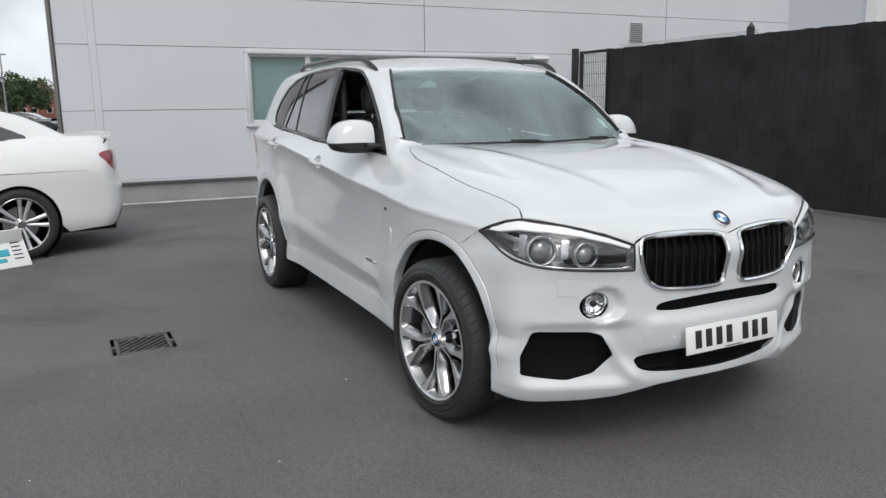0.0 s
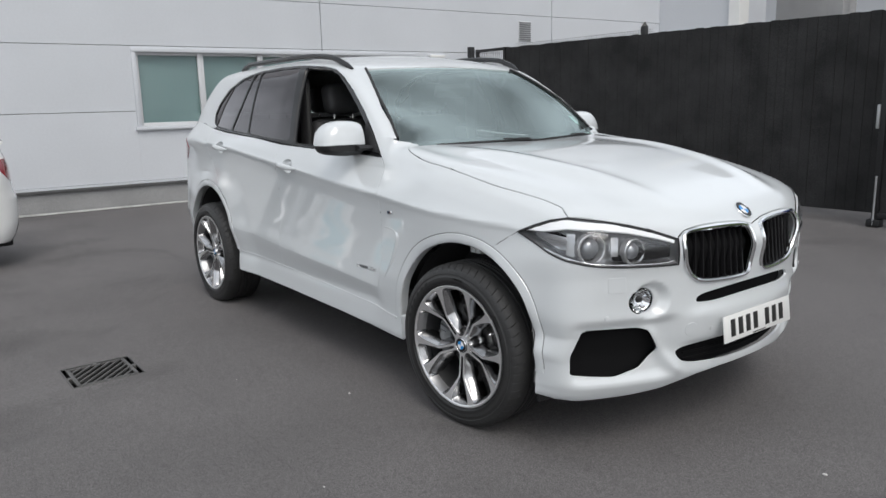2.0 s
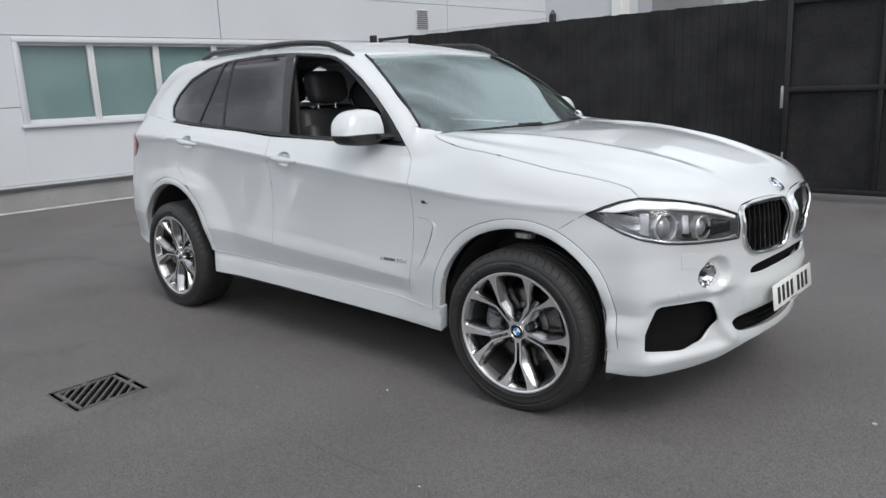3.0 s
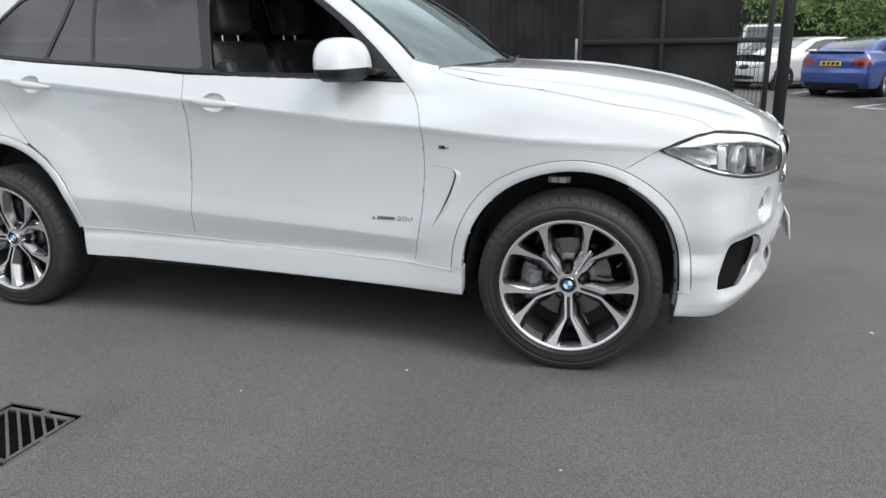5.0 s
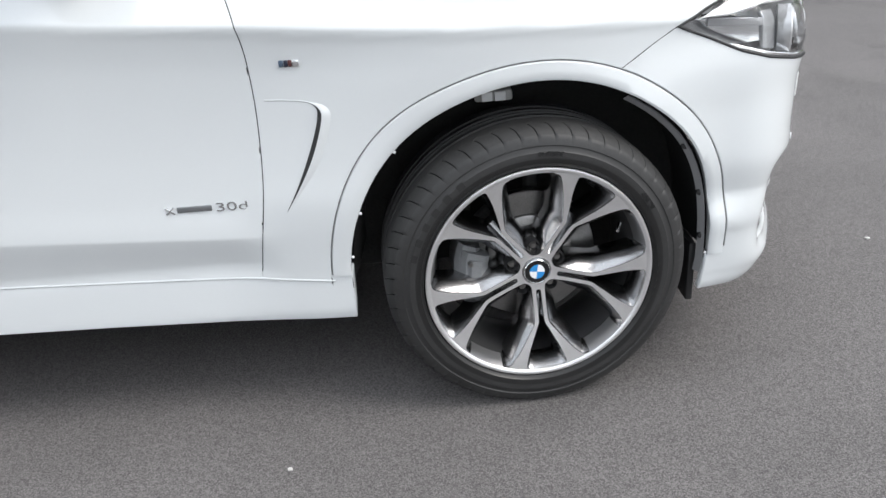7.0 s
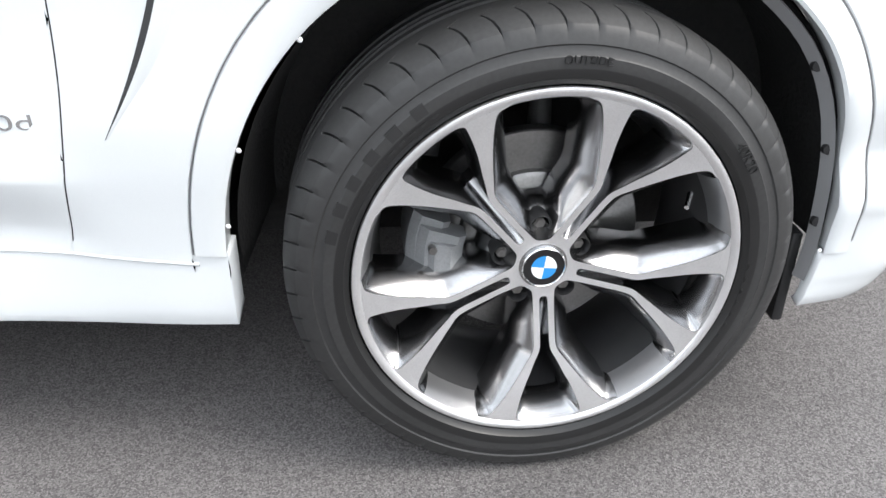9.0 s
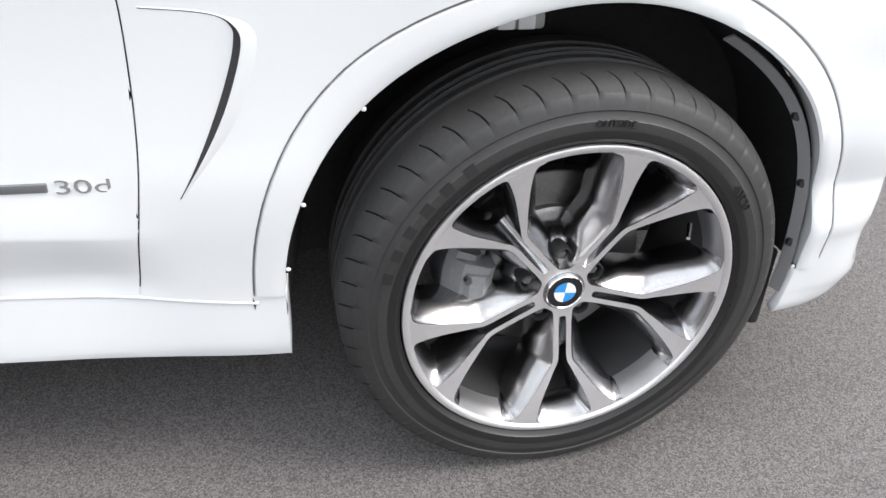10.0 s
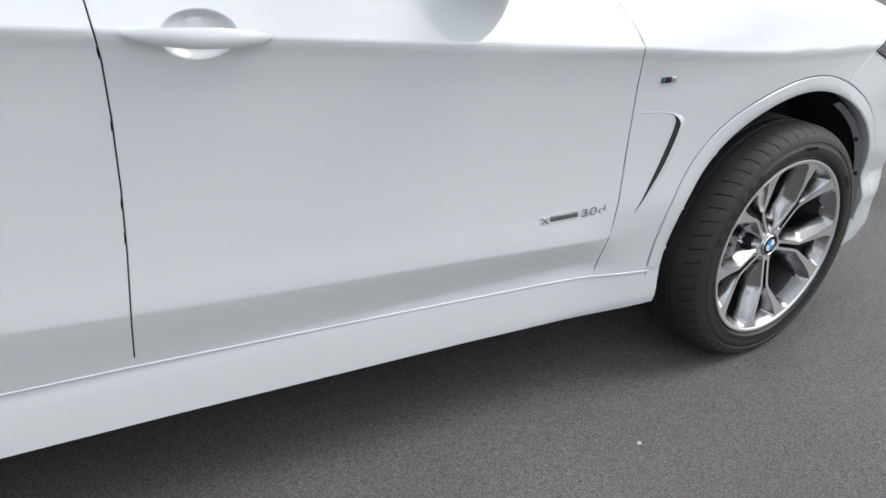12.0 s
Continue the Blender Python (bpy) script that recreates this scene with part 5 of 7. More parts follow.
# head lamps
LENS = LAMP_TOP + LAMP_LOW
for flip in (False, True):
    shell = panel("head_lamp", LENS, lower_body, from_nose, LAMP_SHELL, car, "clear head lamp with two projectors and a chrome brow", sink=0.075, edge=0.0, gap=-0.002, mirror=flip)
    wall_top = laid(dense(LENS, 0.02), lower_body, from_nose)
    wall_n = slope(lower_body, wall_top)
    bm = bmesh.new()
    rows = [[bm.verts.new(tuple((p - n * d) * (1, -1 if flip else 1, 1))) for p, n in zip(wall_top, wall_n)] for d in (0.006, 0.078)]
    for i in range(len(wall_top)):
        j = (i + 1) % len(wall_top)
        bm.faces.new((rows[0][i], rows[0][j], rows[1][j], rows[1][i]))
    part("lamp_wall", bm, LAMP_SHELL, shell)
    lens = panel("lens", LENS, lower_body, from_nose, GLASS_LAMP, shell, "clear plastic lens", edge=0.0, gap=0.002, sink=0.005, mirror=flip)
    lens.visible_shadow = False
    brow = nose_plan((73.0, 0.926), (66.5, 0.966), (62.0, 0.979), (54.0, 0.968), (47.0, 0.948), (40.0, 0.919), (34.4, 0.889), (34.6, 0.876), (40.0, 0.900), (47.0, 0.926), (54.0, 0.943), (62.0, 0.946), (68.0, 0.930))
    panel("brow_light", brow, lower_body, from_nose, LAMP_WHITE, shell, "pale light bar under the brow", sink=0.0012, edge=0.012, mirror=flip)
    under = nose_plan((34.2, 0.812), (36.5, 0.804), (40.0, 0.803), (48.0, 0.809), (56.0, 0.821), (62.0, 0.841), (67.5, 0.868), (68.0, 0.861), (62.0, 0.830), (56.0, 0.812), (48.0, 0.800), (40.0, 0.795), (33.6, 0.793))
    panel("chrome_strip", under, lower_body, from_nose, CHROME, shell, "thin chrome strip", sink=0.0012, edge=0.012, mirror=flip)
    panel("side_reflector", nose_plan((72.5, 0.920), (69.5, 0.895), (64.5, 0.862), (61.0, 0.862), (61.0, 0.925), (66.0, 0.935)), lower_body, from_nose, CHROME, shell, "faceted side reflector", sink=0.03, edge=0.02, mirror=flip)
    for guide in (nose_plan((59.8, 0.938), (62.0, 0.938), (62.0, 0.846), (59.8, 0.842)), nose_plan((62.2, 0.914), (70.4, 0.920), (70.4, 0.904), (62.2, 0.896)), nose_plan((49.2, 0.920), (50.9, 0.922), (50.9, 0.842), (49.2, 0.840))):
        panel("light_guide", guide, lower_body, from_nose, LAMP_SHELL, shell, "clear light guide", sink=0.022, edge=0.012, gap=-0.001, mirror=flip)
    for d, z, r in ((56.5, 0.878, 0.060), (45.5, 0.860, 0.052)):
        p = laid([(d * W, z)], lower_body, from_nose)
        n = slope(lower_body, p)[0]
        # projectors face ahead more than the skin does
        ahead = Vector((n[0] + 0.6, n[1] * 0.6, n[2] * 0.3)).normalized()
        mat_l = Matrix.Translation(Vector(p[0]) - Vector(n) * 0.050) @ ahead.to_track_quat("-Y", "Z").to_matrix().to_4x4()
        if flip:
            mat_l = Matrix.Diagonal((1, -1, 1, 1)) @ mat_l @ Matrix.Diagonal((-1, 1, 1, 1))
        ringed = part("projector_ring", lathe([(r, 0.0), (r, 0.028), (r - 0.004, 0.032), (r - 0.009, 0.030), (r - 0.011, 0.010), (r - 0.011, 0.0)], 36), LAMP_SHELL, shell, "bright ring round a projector")
        ringed.matrix_local = mat_l
        ball = part("projector", lathe([(0, 0.034), (r * 0.25, 0.032), (r * 0.5, 0.025), (r * 0.68, 0.012), (r * 0.72, 0.0)], 28), PROJECTOR, shell, "glassy projector")
        ball.matrix_local = mat_l
    panel("lamp_bezel", nose_plan((34.6, 0.872), (34.6, 0.812), (41.0, 0.808), (50.0, 0.816), (50.0, 0.835), (40.5, 0.895)), lower_body, from_nose, BLACK_GLOSS, shell, "gloss black inner bezel", sink=0.03, edge=0.02, mirror=flip)
    bead("lamp_seal", LENS, lower_body, from_nose, 0.0032, BLACK_PLASTIC, shell, "black seal", mirror=flip)

# fog lamps, washer covers, tow cover, parking sensors
for flip in (False, True):
    sgn = -1 if flip else 1
    p = laid([(43.2 * W, 0.654)], lower_body, from_nose)[0]
    fog = part("fog_lamp", lathe([(0.0, 0.0), (0.040, 0.0), (0.046, 0.012), (0.051, 0.020), (0.053, 0.016), (0.052, -0.02), (0, -0.02)], 36), CHROME, car, "round fog lamp with chrome bezel")
    face = Vector((0.93, -0.36 * sgn, 0))
    fog.matrix_local = Matrix.Translation(Vector((p[0] - 0.012, p[1] * sgn, p[2]))) @ face.to_track_quat("-Y", "Z").to_matrix().to_4x4()
    part("reflector", lathe([(0, 0.002), (0.012, 0.004), (0.030, 0.012), (0.040, 0.018)], 14), CHROME, fog, smooth=False)
    part("bulb_shade", lathe([(0, 0.012), (0.010, 0.010), (0.012, 0.002)], 16), BLACK_PLASTIC, fog)
    glass = part("lens", lathe([(0, 0.021), (0.022, 0.020), (0.042, 0.015)], 30), GLASS_LAMP, fog)
    glass.visible_shadow = False
    both = nose_plan((47.6, 0.695), (51.8, 0.698), (52.0, 0.760), (47.7, 0.758))
    panel("washer_cover", rounded(both, 2, 0.08), lower_body, from_nose, PAINT, car, "square washer cover", sink=-0.0025, edge=0.006, gap=0.0, mirror=flip)
    for d, z in ((20.5, 0.505), (52.0, 0.60)):
        s = laid([(d * W, z)], lower_body, from_nose)
        sn = Vector(slope(lower_body, s)[0])
        q = Vector(s[0])
        ob = part("parking_sensor", lathe([(0, 0.002), (0.008, 0.002), (0.0095, 0.0), (0.0095, -0.004), (0.0, -0.004)], 20), PAINT, car)
        sn.y, q.y = sn.y * sgn, q.y * sgn
        ob.matrix_local = Matrix.Translation(q) @ sn.to_track_quat("-Y", "Z").to_matrix().to_4x4()
panel("tow_cover", [(28.0 * W + 0.030 * math.cos(radians(20 * i)), 0.515 + 0.030 * math.sin(radians(20 * i))) for i in range(18)], lower_body, from_nose, PAINT, car, "round tow-eye cover", sink=-0.0022, edge=0.005, gap=0.0)

# wheel-arch flares with rolled lips and white rivets
def flare(cx, cz, r_out, r_in, g, foot_back, foot_front, flip):
    bm = bmesh.new()
    first = math.degrees(math.asin(max(foot_back - cz, 0) / r_out))
    last = 180 - math.degrees(math.asin(max(foot_front - cz, 0) / r_out))
    angles = np.linspace(first, last, 61)
    line = []
    if foot_back < cz:
        for z in np.linspace(foot_back, cz - 0.02, 5):
            line.append(((cx - r_out, z), (cx - r_in + 0.012 * (cz - z) / 0.1, z)))
    for a in angles:
        c, s = math.cos(radians(a)), math.sin(radians(a))
        d = tuck(a) if cx > -1 else 0.0
        g_out = swell(a) if cx > -1 else 0.0
        line.append(((cx - (r_out - d + g_out) * c, cz + (r_out - d + g_out) * s), (cx - (r_in - d + g_out * 0.4) * c, cz + (r_in - d + g_out * 0.4) * s)))
    if foot_front < cz:
        for z in np.linspace(cz - 0.02, foot_front, 3):
            line.append(((cx + r_out - d, z), (cx + r_in - d, z)))
    outer = laid([p for p, q in line], g, from_side)
    inner = laid([q for p, q in line], g, from_side)
    sgn = -1 if flip else 1

    def ring(i):
        o, n = outer[i], inner[i]
        mid = (o + n) / 2
        toward = (n - o) / np.linalg.norm(n - o)
        pts = [o + (0, 0.010, 0), o + (0, 0.0012, 0) + toward * 0.0015, o + (0, -0.0022, 0) + toward * 0.004, mid + (0, -0.0035, 0), n + (0, -0.0035, 0) - toward * 0.005, n + (0, 0.0, 0), n + (0, 0.014, 0), n + (0, 0.045, 0) - toward * 0.004]
        return [tuple(p * (1, sgn, 1)) for p in pts]
    add_sweep(bm, range(len(line)), ring)
    bmesh.ops.recalc_face_normals(bm, faces=bm.faces)
    ob = part("arch_flare", bm, PAINT, car, "white wheel-arch flare")
    joint = bmesh.new()

    def ring(i):
        o, toward = outer[i], (inner[i] - outer[i]) / np.linalg.norm(inner[i] - outer[i])
        return [tuple((o + toward * u + (0, v, 0)) * (1, sgn, 1)) for u, v in ((-0.0007, 0.004), (-0.0007, 0.0006), (0.0008, 0.0006), (0.0008, 0.004))]
    add_sweep(joint, range(len(line)), ring)
    bmesh.ops.recalc_face_normals(joint, faces=joint.faces)
    part("flare_joint", joint, JOINT_GREY, ob, "fine dark joint round the flare")
    return ob, inner


for flip in (False, True):
    sgn = -1 if flip else 1
    trim, lip = flare(0.010, 0.375, 0.4995, 0.457, lower_body, 0.404, 0.362, flip)
    for i in (2, 7, 14, 62):
        if i < len(lip):
            q = lip[i]
            rivet = part("rivet", lathe([(0, 0.0016), (0.0026, 0.0012), (0.0038, 0.0), (0.0, -0.002)], 12), WHITE_ENAMEL, trim)
            rivet.matrix_local = pose(q[0] + 0.004 * (1 if i < 30 else -1), (q[1] + 0.003) * sgn, q[2])
    flare(-2.935, 0.405, 0.5075, 0.464, rear_body, 0.46, 0.46, flip)
    # liner strip with holes at the front of the front arch
    strip = bmesh.new()

    def ring(a):
        c, s = math.cos(radians(a)), math.sin(radians(a))
        r0 = 0.457 - tuck(180 - a)
        return [(0.010 + (r0 + r) * c, y * sgn, 0.375 + (r0 + r) * s) for r, y in ((-0.009, -0.874), (-0.007, -0.870), (-0.019, -0.853), (-0.021, -0.857))]
    add_sweep(strip, range(-10, 66, 4), ring)
    bmesh.ops.recalc_face_normals(strip, faces=strip.faces)
    strip_ob = part("liner_strip", strip, surface("grey_liner_strip", (0.24, 0.24, 0.245), 0.45, vary=0.1), car, "grey liner strip with dark clips")
    for a in (4, 20, 37):
        c, s = math.cos(radians(a)), math.sin(radians(a))
        clip = part("clip", lathe([(0, 0.004), (0.008, 0.003), (0.009, -0.004)], 12), BLACK_PLASTIC, strip_ob)
        clip.matrix_local = pose(0.010 + (0.443 - tuck(180 - a)) * c, -0.864 * sgn, 0.375 + (0.443 - tuck(180 - a)) * s)
    # mud flap behind the bumper's lower corner
    flap = box(0.40, 0.418, -0.84, -0.60, 0.205, 0.37, 0.004)
    bmesh.ops.transform(flap, matrix=Matrix.Diagonal((1, sgn, 1, 1)), verts=flap.verts)
    part("splash_guard", flap, BLACK_PLASTIC, car, "black splash guard")
    # arch liners
    for cx, cz, r in ((0.010, 0.375, 0.458), (-2.935, 0.40, 0.468)):
        bm = bmesh.new()
        prof = [(r, -0.86), (r - 0.004, -0.80), (r - 0.012, -0.62), (0.25, -0.57), (0.0, -0.56)]
        rows = []
        for i in range(49):
            a = radians(-2 + 184 * i / 48)
            d = tuck(180 - math.degrees(a)) if cx > -1 else 0.0
            rows.append([bm.verts.new((cx + max(q - d, 0) * math.cos(a), y * sgn, cz + max(q - d, 0) * math.sin(a))) for q, y in prof])
        for i in range(48):
            for k in range(len(prof) - 1):
                bm.faces.new((rows[i][k], rows[i + 1][k], rows[i + 1][k + 1], rows[i][k + 1]))
        bmesh.ops.remove_doubles(bm, verts=bm.verts, dist=1e-5)
        part("arch_liner", bm, LINER, car, "dark ribbed arch liner")

# suspension and brakes behind the front wheels, sensor plug in the arch
STEER = 5.0
for side in (-1, 1):
    for xw, steer, track in ((0.0, STEER, 0.822), (-2.933, 0.0, 0.828)):
        base = pose(xw - 0.008 * (xw == 0), side * track, 0.365, 0, 0, steer) if side < 0 else pose(xw - 0.008 * (xw == 0), side * track, 0.365, 0, 0, 180 + steer)
        wheel = big_wheel(car, base, -3.3 if xw == 0 else 20.0)
        disc = part("brake_disc", lathe([(0.0, 0.012), (0.104, 0.010), (0.112, 0.006), (0.114, -0.004), (0.172, -0.006), (0.174, -0.008), (0.174, -0.030), (0.0, -0.030)], 64), STEEL, car, "grey steel brake disc")
        disc.matrix_local = base
        cal = bmesh.new()
        for a0, a1, r0, r1, y0, y1 in ((161, 205, 0.114, 0.184, 0.022, 0.064), (157, 209, 0.140, 0.198, -0.05, 0.050), (167, 199, 0.122, 0.170, 0.05, 0.072)):
            add_sweep(cal, [a0 + (a1 - a0) * k / 8 for k in range(9)], lambda a, r0=r0, r1=r1, y0=y0, y1=y1: [
                (r * math.cos(radians(a)), -y, r * math.sin(radians(a))) for r, y in ((r0, y0), (r1, y0), (r1, y1 - 0.012), (r1 - 0.012, y1), (r0 + 0.012, y1), (r0, y1 - 0.012))])
        bmesh.ops.recalc_face_normals(cal, faces=cal.faces)
        cob = part("brake_caliper", cal, CALIPER, car, "grey cast brake caliper")
        cob.matrix_local = base
        for a in (170, 196):
            part("caliper_bolt", rod((0.162 * math.cos(radians(a)), -0.066, 0.162 * math.sin(radians(a))), (0.162 * math.cos(radians(a)), -0.077, 0.162 * math.sin(radians(a))), 0.007, 0.006, 10), STEEL, cob)
        knuckle = bmesh.new()
        add_rod(knuckle, (0, 0.10, 0), (0, -0.02, 0), 0.07, 0.06, 20)
        add_rod(knuckle, (0.02, 0.06, 0.05), (0.03, 0.10, 0.30), 0.022, 0.016, 10)
        add_rod(knuckle, (-0.15, 0.06, 0.12), (-0.10, 0.16, 0.32), 0.014, 0.014, 10)
        add_rod(knuckle, (0.0, 0.05, -0.11), (0.05, 0.34, -0.13), 0.024, 0.024, 10)
        add_rod(knuckle, (-0.10, 0.08, -0.03), (-0.12, 0.30, -0.02), 0.014, 0.014, 10)
        kob = part("suspension", knuckle, surface("dusty_casting", (0.07, 0.07, 0.07), 0.6, metal=0.3, vary=0.2, size=20.0), car, "dark suspension arm and strut")
        kob.matrix_local = base
plug = part("sensor_plug", box(-0.120, -0.028, -0.755, -0.715, 0.752, 0.779, 0.006), surface("pale_plug", (0.45, 0.45, 0.44), 0.5), car, "pale plastic plug inside the arch")
for x in (-0.104, -0.072):
    part("plug_pin", box(x, x + 0.027, -0.762, -0.753, 0.754, 0.777, 0.002), LAMP_WHITE, plug)

# floor and inner shell, so that gaps between panels look dark
part("underbody", box(-3.75, 0.62, -0.52, 0.52, 0.22, 0.42, 0.02), LINER, car, "black underbody")
part("floor_pan", box(-2.42, -0.47, -0.86, 0.86, 0.27, 0.42, 0.02), LINER, car, "black floor pan")
for flip in (False, True):
    for nm, outline, g in (("inner_wing", [(-0.62, 0.47), (-0.60, 1.12), (-0.3, 1.09), (0.1, 1.04), (0.3, 0.95), (0.2, 0.87), (-0.06, 0.90), (-0.30, 0.82), (-0.46, 0.66), (-0.5, 0.42)], lower_body),
                           ("inner_door", [(-2.5, 0.50), (-2.5, 1.22), (-1.7, 1.18), (-0.75, 1.13), (-0.60, 0.95), (-0.62, 0.48)], lower_body),
                           ("inner_quarter", [(-3.7, 0.5), (-3.6, 1.25), (-2.85, 1.26), (-2.5, 1.22), (-2.5, 0.9), (-2.7, 0.95), (-3.1, 0.95), (-3.4, 0.7)], rear_body)):
        panel(nm, outline, g, from_side, LINER, car, sink=0.028, edge=0.0, grain=0.06, mirror=flip)
panel("inner_nose", [(d * W, z) for d, z in ((-60, 0.30), (60, 0.30), (62, 0.78), (30, 0.78), (30, 0.86), (-30, 0.86), (-30, 0.78), (-62, 0.78))], lower_body, from_nose, LINER, car, sink=0.09, edge=0.0, grain=0.05)
panel("inner_bonnet", [(-0.42, -0.7), (0.4, -0.7), (0.6, -0.5), (0.72, 0.0), (0.6, 0.5), (0.4, 0.7), (-0.42, 0.7)], lower_body, from_above, LINER, car, sink=0.03, edge=0.0, grain=0.06, far=0.9)

# dark strips laid into the shut lines: the gaps' shade given as colour
def gap_strip(line, g, lay, radius, flip, far=2.2, depth=0.0036):
    pts = laid(dense(line, 0.014, closed=False), g, lay, far)
    nor = slope(g, pts)
    bm = bmesh.new()

    def ring(i):
        ahead = pts[min(i + 1, len(pts) - 1)] - pts[max(i - 1, 0)]
        ahead = ahead / np.linalg.norm(ahead)
        across = np.cross(ahead, nor[i])
        return [tuple((pts[i] + nor[i] * (math.sin(a) * 0.0016 - depth) + across * math.cos(a) * radius) * (1, -1 if flip else 1, 1)) for a in (k * math.pi / 3 for k in range(6))]
    add_sweep(bm, range(len(pts)), ring)
    bmesh.ops.recalc_face_normals(bm, faces=bm.faces)
    return part("shut_shade", bm, LINER, car, "dark strip coloured as the shade in a shut line")


for flip in (False, True):
    gap_strip(DOOR_FRONT, skin, from_side, 0.0034, flip)
    gap_strip(DOOR_MID, skin, from_side, 0.0032, flip)
    gap_strip([(-2.89, 1.27), (-2.89, 1.12), (-2.80, 0.98), (-2.70, 0.872)], rear_body, from_side, 0.0022, flip)
    gap_strip([(x, -a) for x, a in HOOD_LINE], lower_body, from_above, 0.0024, flip, far=0.9)
    gap_strip([(p[0], p[2]) for p in laid([LAMP_TOP[0]], lower_body, from_nose)] + [(0.268, 0.884), ARCH_F[-1]], lower_body, from_side, 0.0020, flip)

# side vent, side badge, wing badge
vent_line = [(-0.585, 0.836), (-0.520, 0.832), (-0.487, 0.826), (-0.470, 0.812), (-0.467, 0.798), (-0.476, 0.765), (-0.500, 0.705), (-0.535, 0.640), (-0.574, 0.580)]
for flip in (False, True):
    sgn = -1 if flip else 1
    soft_line = list(vent_line)
    for _ in range(3):
        cut_pts = [soft_line[0]]
        for p, q in zip(soft_line, soft_line[1:]):
            cut_pts += [(p[0] * 0.75 + q[0] * 0.25, p[1] * 0.75 + q[1] * 0.25), (p[0] * 0.25 + q[0] * 0.75, p[1] * 0.25 + q[1] * 0.75)]
        soft_line = cut_pts + [soft_line[-1]]
    line = laid(dense(soft_line, 0.006, closed=False), lower_body, from_side)
    bm = bmesh.new()
    wide = [0.0007 + 0.0058 * float(step(0.25, 0.42, i / len(line)) * step(1.0, 0.62, i / len(line))) for i in range(len(line))]

    def ring(i):
        ahead = line[min(i + 1, len(line) - 1)] - line[max(i - 1, 0)]
        ahead = ahead / np.linalg.norm(ahead)
        across = np.cross(ahead, (0, -1, 0))
        p = line[i]
        rise = 1.25 * wide[i]
        return [tuple((p + across * o * wide[i] + (0, y, 0)) * (1, sgn, 1)) for o, y in ((-0.6, 0.003), (-0.6, -rise), (-0.35, -rise), (1.1, -0.0004), (1.1, 0.003))]
    add_sweep(bm, range(len(line)), ring)
    bmesh.ops.recalc_face_normals(bm, faces=bm.faces)
    vent = part("side_vent", bm, BLACK_PLASTIC, car, "dark hooked air vent opening to the rear")
    lip = bmesh.new()

    def ring(i):
        # the wing's skin rises to a soft edge in front of the opening
        ahead = line[min(i + 1, len(line) - 1)] - line[max(i - 1, 0)]
        ahead = ahead / np.linalg.norm(ahead)
        across = np.cross(ahead, (0, -1, 0))
        p, w, rise = line[i], wide[i], 1.25 * wide[i]
        return [tuple((p + across * o + (0, y, 0)) * (1, sgn, 1)) for o, y in ((-0.45 * w, 0.002), (-0.45 * w, -rise), (-0.9 * w, -rise * 1.08), (-2.2 * w, -rise * 0.6), (-4.2 * w, 0.0006))]
    add_sweep(lip, range(len(line)), ring)
    bmesh.ops.recalc_face_normals(lip, faces=lip.faces)
    part("vent_lip", lip, PAINT, vent, "white raised edge of the vent")
    y0 = laid([(-0.75, 0.600)], lower_body, from_side)[0][1] * sgn
    def badge_piece(x0, x1, z0, z1, material, name="badge_bar"):
        py = laid([((x0 + x1) / 2, (z0 + z1) / 2)], lower_body, from_side)[0][1]
        return part(name, box(x0, x1, min((py + 0.002) * sgn, (py - 0.004) * sgn), max((py + 0.002) * sgn, (py - 0.004) * sgn), z0, z1, 0.0012), material, car, "chrome badge piece" if name == "door_badge" else "")
    badge_piece(-0.828, -0.748, 0.594, 0.607, surface("badge_grey", (0.25, 0.26, 0.27), 0.25, metal=0.7), "door_badge")
    # figures of the engine size, raised in chrome
    cu = bpy.data.curves.new("text", "FONT")
    cu.body, cu.size, cu.extrude, cu.align_y = "30d", 0.040, 0.0022, "CENTER"
    temp = new("text", cu)
    me = bpy.data.meshes.new_from_object(temp.evaluated_get(bpy.context.evaluated_depsgraph_get()))
    bpy.data.objects.remove(temp)
    bm = bmesh.new()
    bm.from_mesh(me)
    for v in bm.verts:
        bx, bz = -0.740 + v.co.x * 1.30, 0.6005 + v.co.y * 0.75
        v.co = Vector((bx, (y0 * sgn - 0.002 - v.co.z) * sgn, bz))
    bmesh.ops.recalc_face_normals(bm, faces=bm.faces)
    part("door_badge", bm, CHROME, car, "chrome figures", smooth=False)
    for lean in (-1, 1):
        part("door_badge", box(-0.013, 0.013, y0 - 0.004, y0 + 0.004, -0.0022, 0.0022, 0.001, turn=pose(-0.844, 0, 0.600, 0, 42 * lean, 0)), CHROME, car, "crossed chrome stroke")
    for x0, x1, mt in ((-0.541, -0.531, BADGE_BLUE), (-0.530, -0.522, BADGE_NAVY), (-0.521, -0.513, BADGE_RED), (-0.512, -0.498, CHROME)):
        badge_piece(x0, x1, 0.906, 0.920, mt, "wing_badge")

